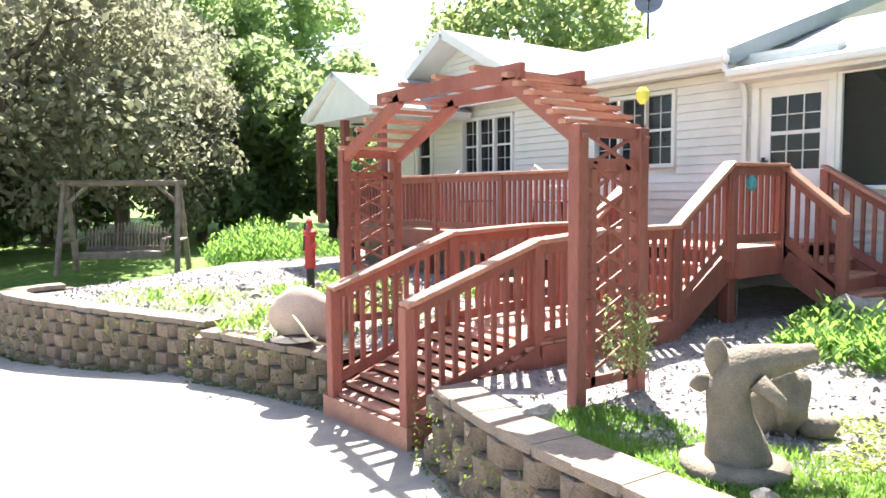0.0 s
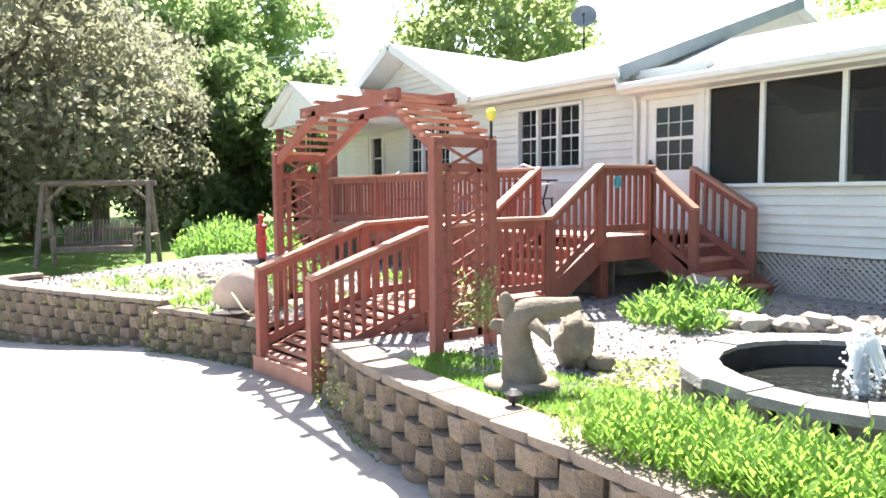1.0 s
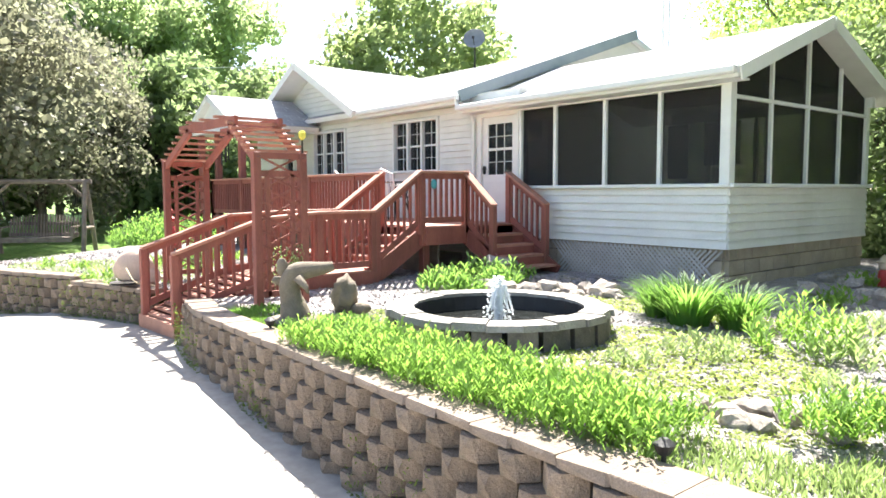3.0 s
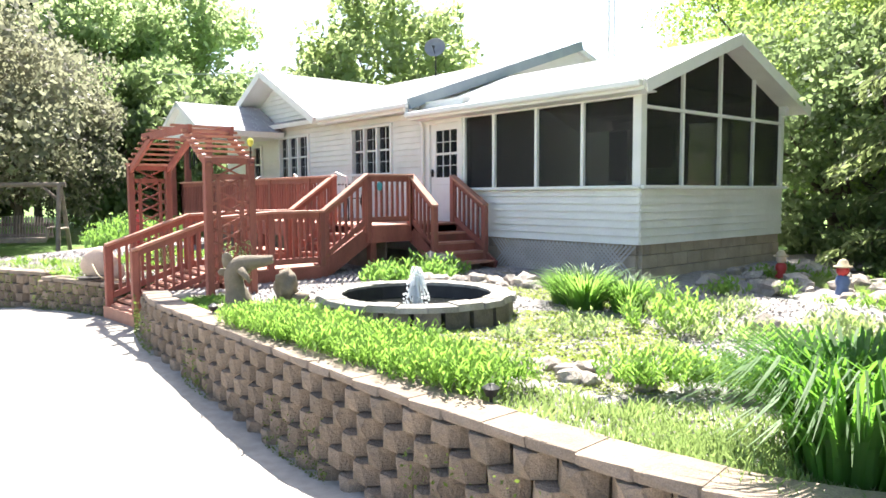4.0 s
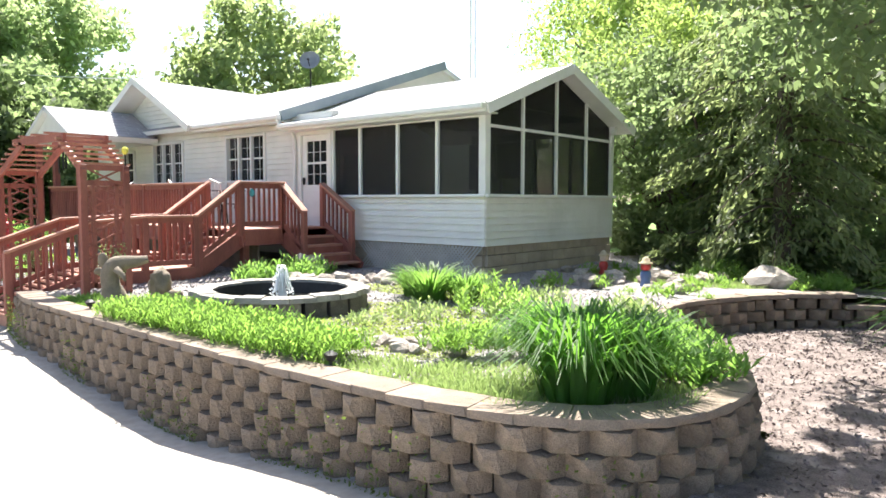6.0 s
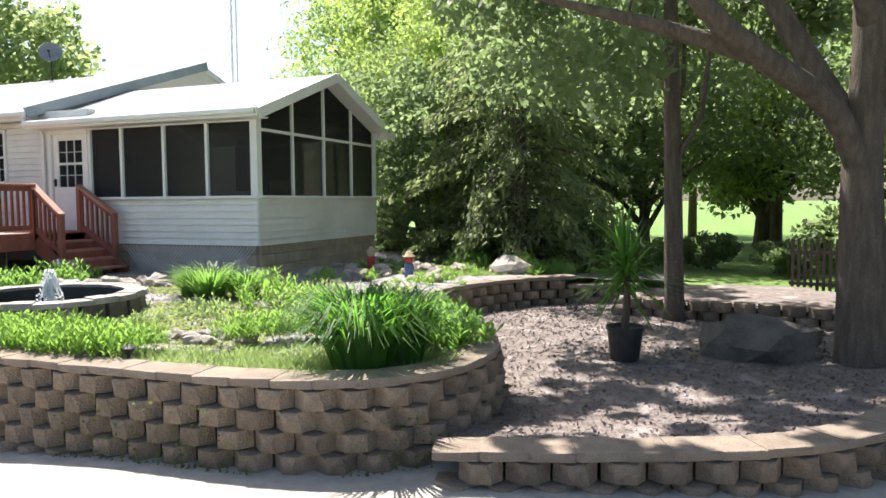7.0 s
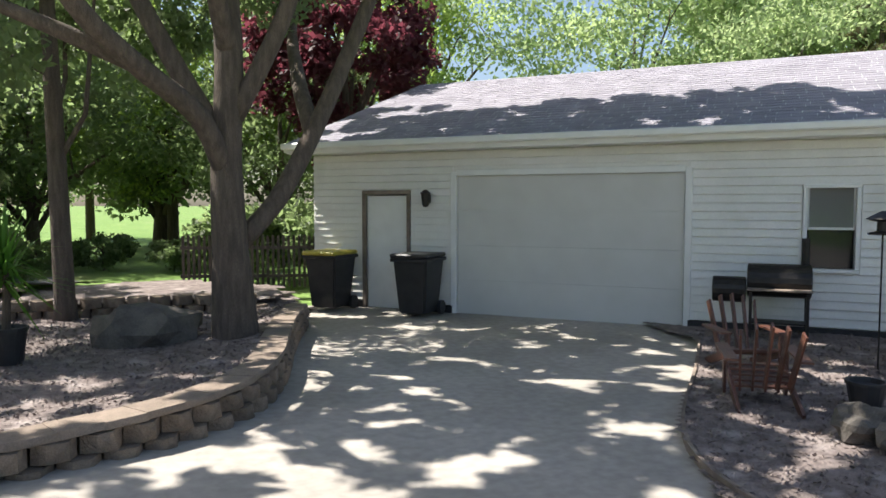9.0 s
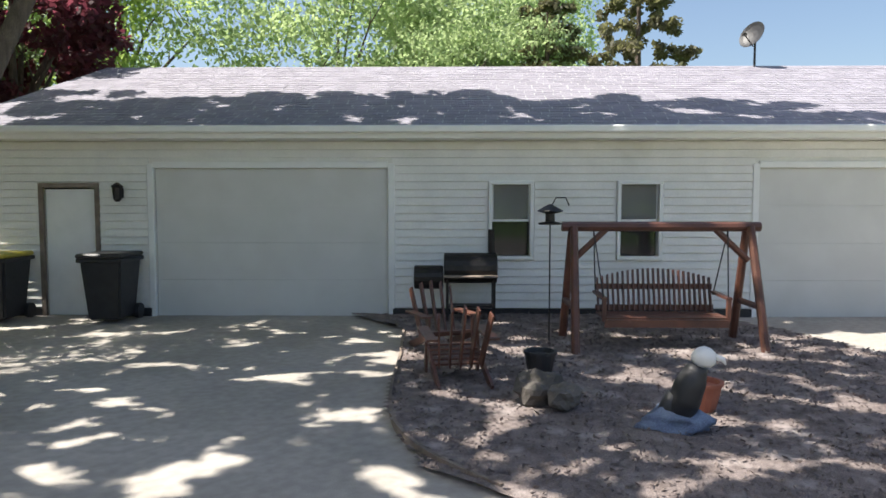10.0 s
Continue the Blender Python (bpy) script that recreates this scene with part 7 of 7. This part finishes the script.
iron_chair((-5.6, 5.9, DZ), 160)
iron_chair((-4.6, 6.1, DZ), 200)
iron_chair((-7.4, 6.0, DZ), 120)
tb = thing("patio_table", "round glass-topped iron patio table on the deck", "table", at=(-5.1, 6.5, DZ))
bm = BM()
lathe(bm, [(0.44, 0.68), (0.45, 0.69), (0.44, 0.70)], 24)
part("tabletop", bm, IRON, tb)
for k in range(4):
    bm = BM()
    a = math.pi / 4 + k * math.pi / 2
    tube(bm, [(0.3 * math.cos(a), 0.3 * math.sin(a), 0.68), (0.22 * math.cos(a), 0.22 * math.sin(a), 0.35), (0.34 * math.cos(a), 0.34 * math.sin(a), 0)], [0.015] * 3, 6)
    part("leg", bm, IRON, tb)
bench = thing("garden_bench", "small red slatted bench beside the walkway", "bench", at=(-4.35, 4.35, 0.80), rz=0)
YGLASS = mat("yellow_glass", (0.75, 0.68, 0.12), (0.65, 0.58, 0.10), 10, 0.15)
fin = thing("glass_ornament", "yellow glass ornament on the arbor corner", "ornament", at=(AXR + 0.02, AYB, 2.46))
bm = BM()
tube(bm, [(0, 0, 0), (0, 0, 0.16)], [0.012, 0.012], 6)
part("stem", bm, IRON, fin)
bm = BM()
lathe(bm, [(0.015, 0.15), (0.04, 0.18), (0.045, 0.23), (0.02, 0.26)], 12)
part("globe", bm, YGLASS, fin)
for k in range(3):
    bm = BM()
    box(bm, (0, -0.12 + 0.12 * k, 0.27), (0.9, 0.10, 0.025), 0, 0.004)
    part("seat_slat", bm, REDWOOD_LIT, bench)
for sx in (-0.38, 0.38):
    bm = BM()
    box(bm, (sx, 0, 0.12), (0.05, 0.3, 0.27), 0, 0.004)
    part("leg", bm, REDWOOD, bench)

orn = thing("rail_ornament", "small teal glazed ornament hung on the deck rail", "ornament", at=(-2.46, 5.36, 2.12))
bm = BM()
lathe(bm, [(0.02, -0.07), (0.045, -0.03), (0.045, 0.03), (0.02, 0.07)], 10)
part("glazed_body", bm, TEAL, orn)
hose = thing("garden_hose", "pale garden hose lying over the west wall", "hose")
bm = BM()
hp = smooth_line([(-4.75, 1.7, 0.90), (-4.5, 1.6, 0.98), (-4.25, 1.55, 0.95), (-4.05, 1.6, 0.82), (-3.95, 1.9, 0.76)], 0.05)
tube(bm, hp, [0.011] * len(hp), 6)
part("hose_tube", bm, STRAW, hose)
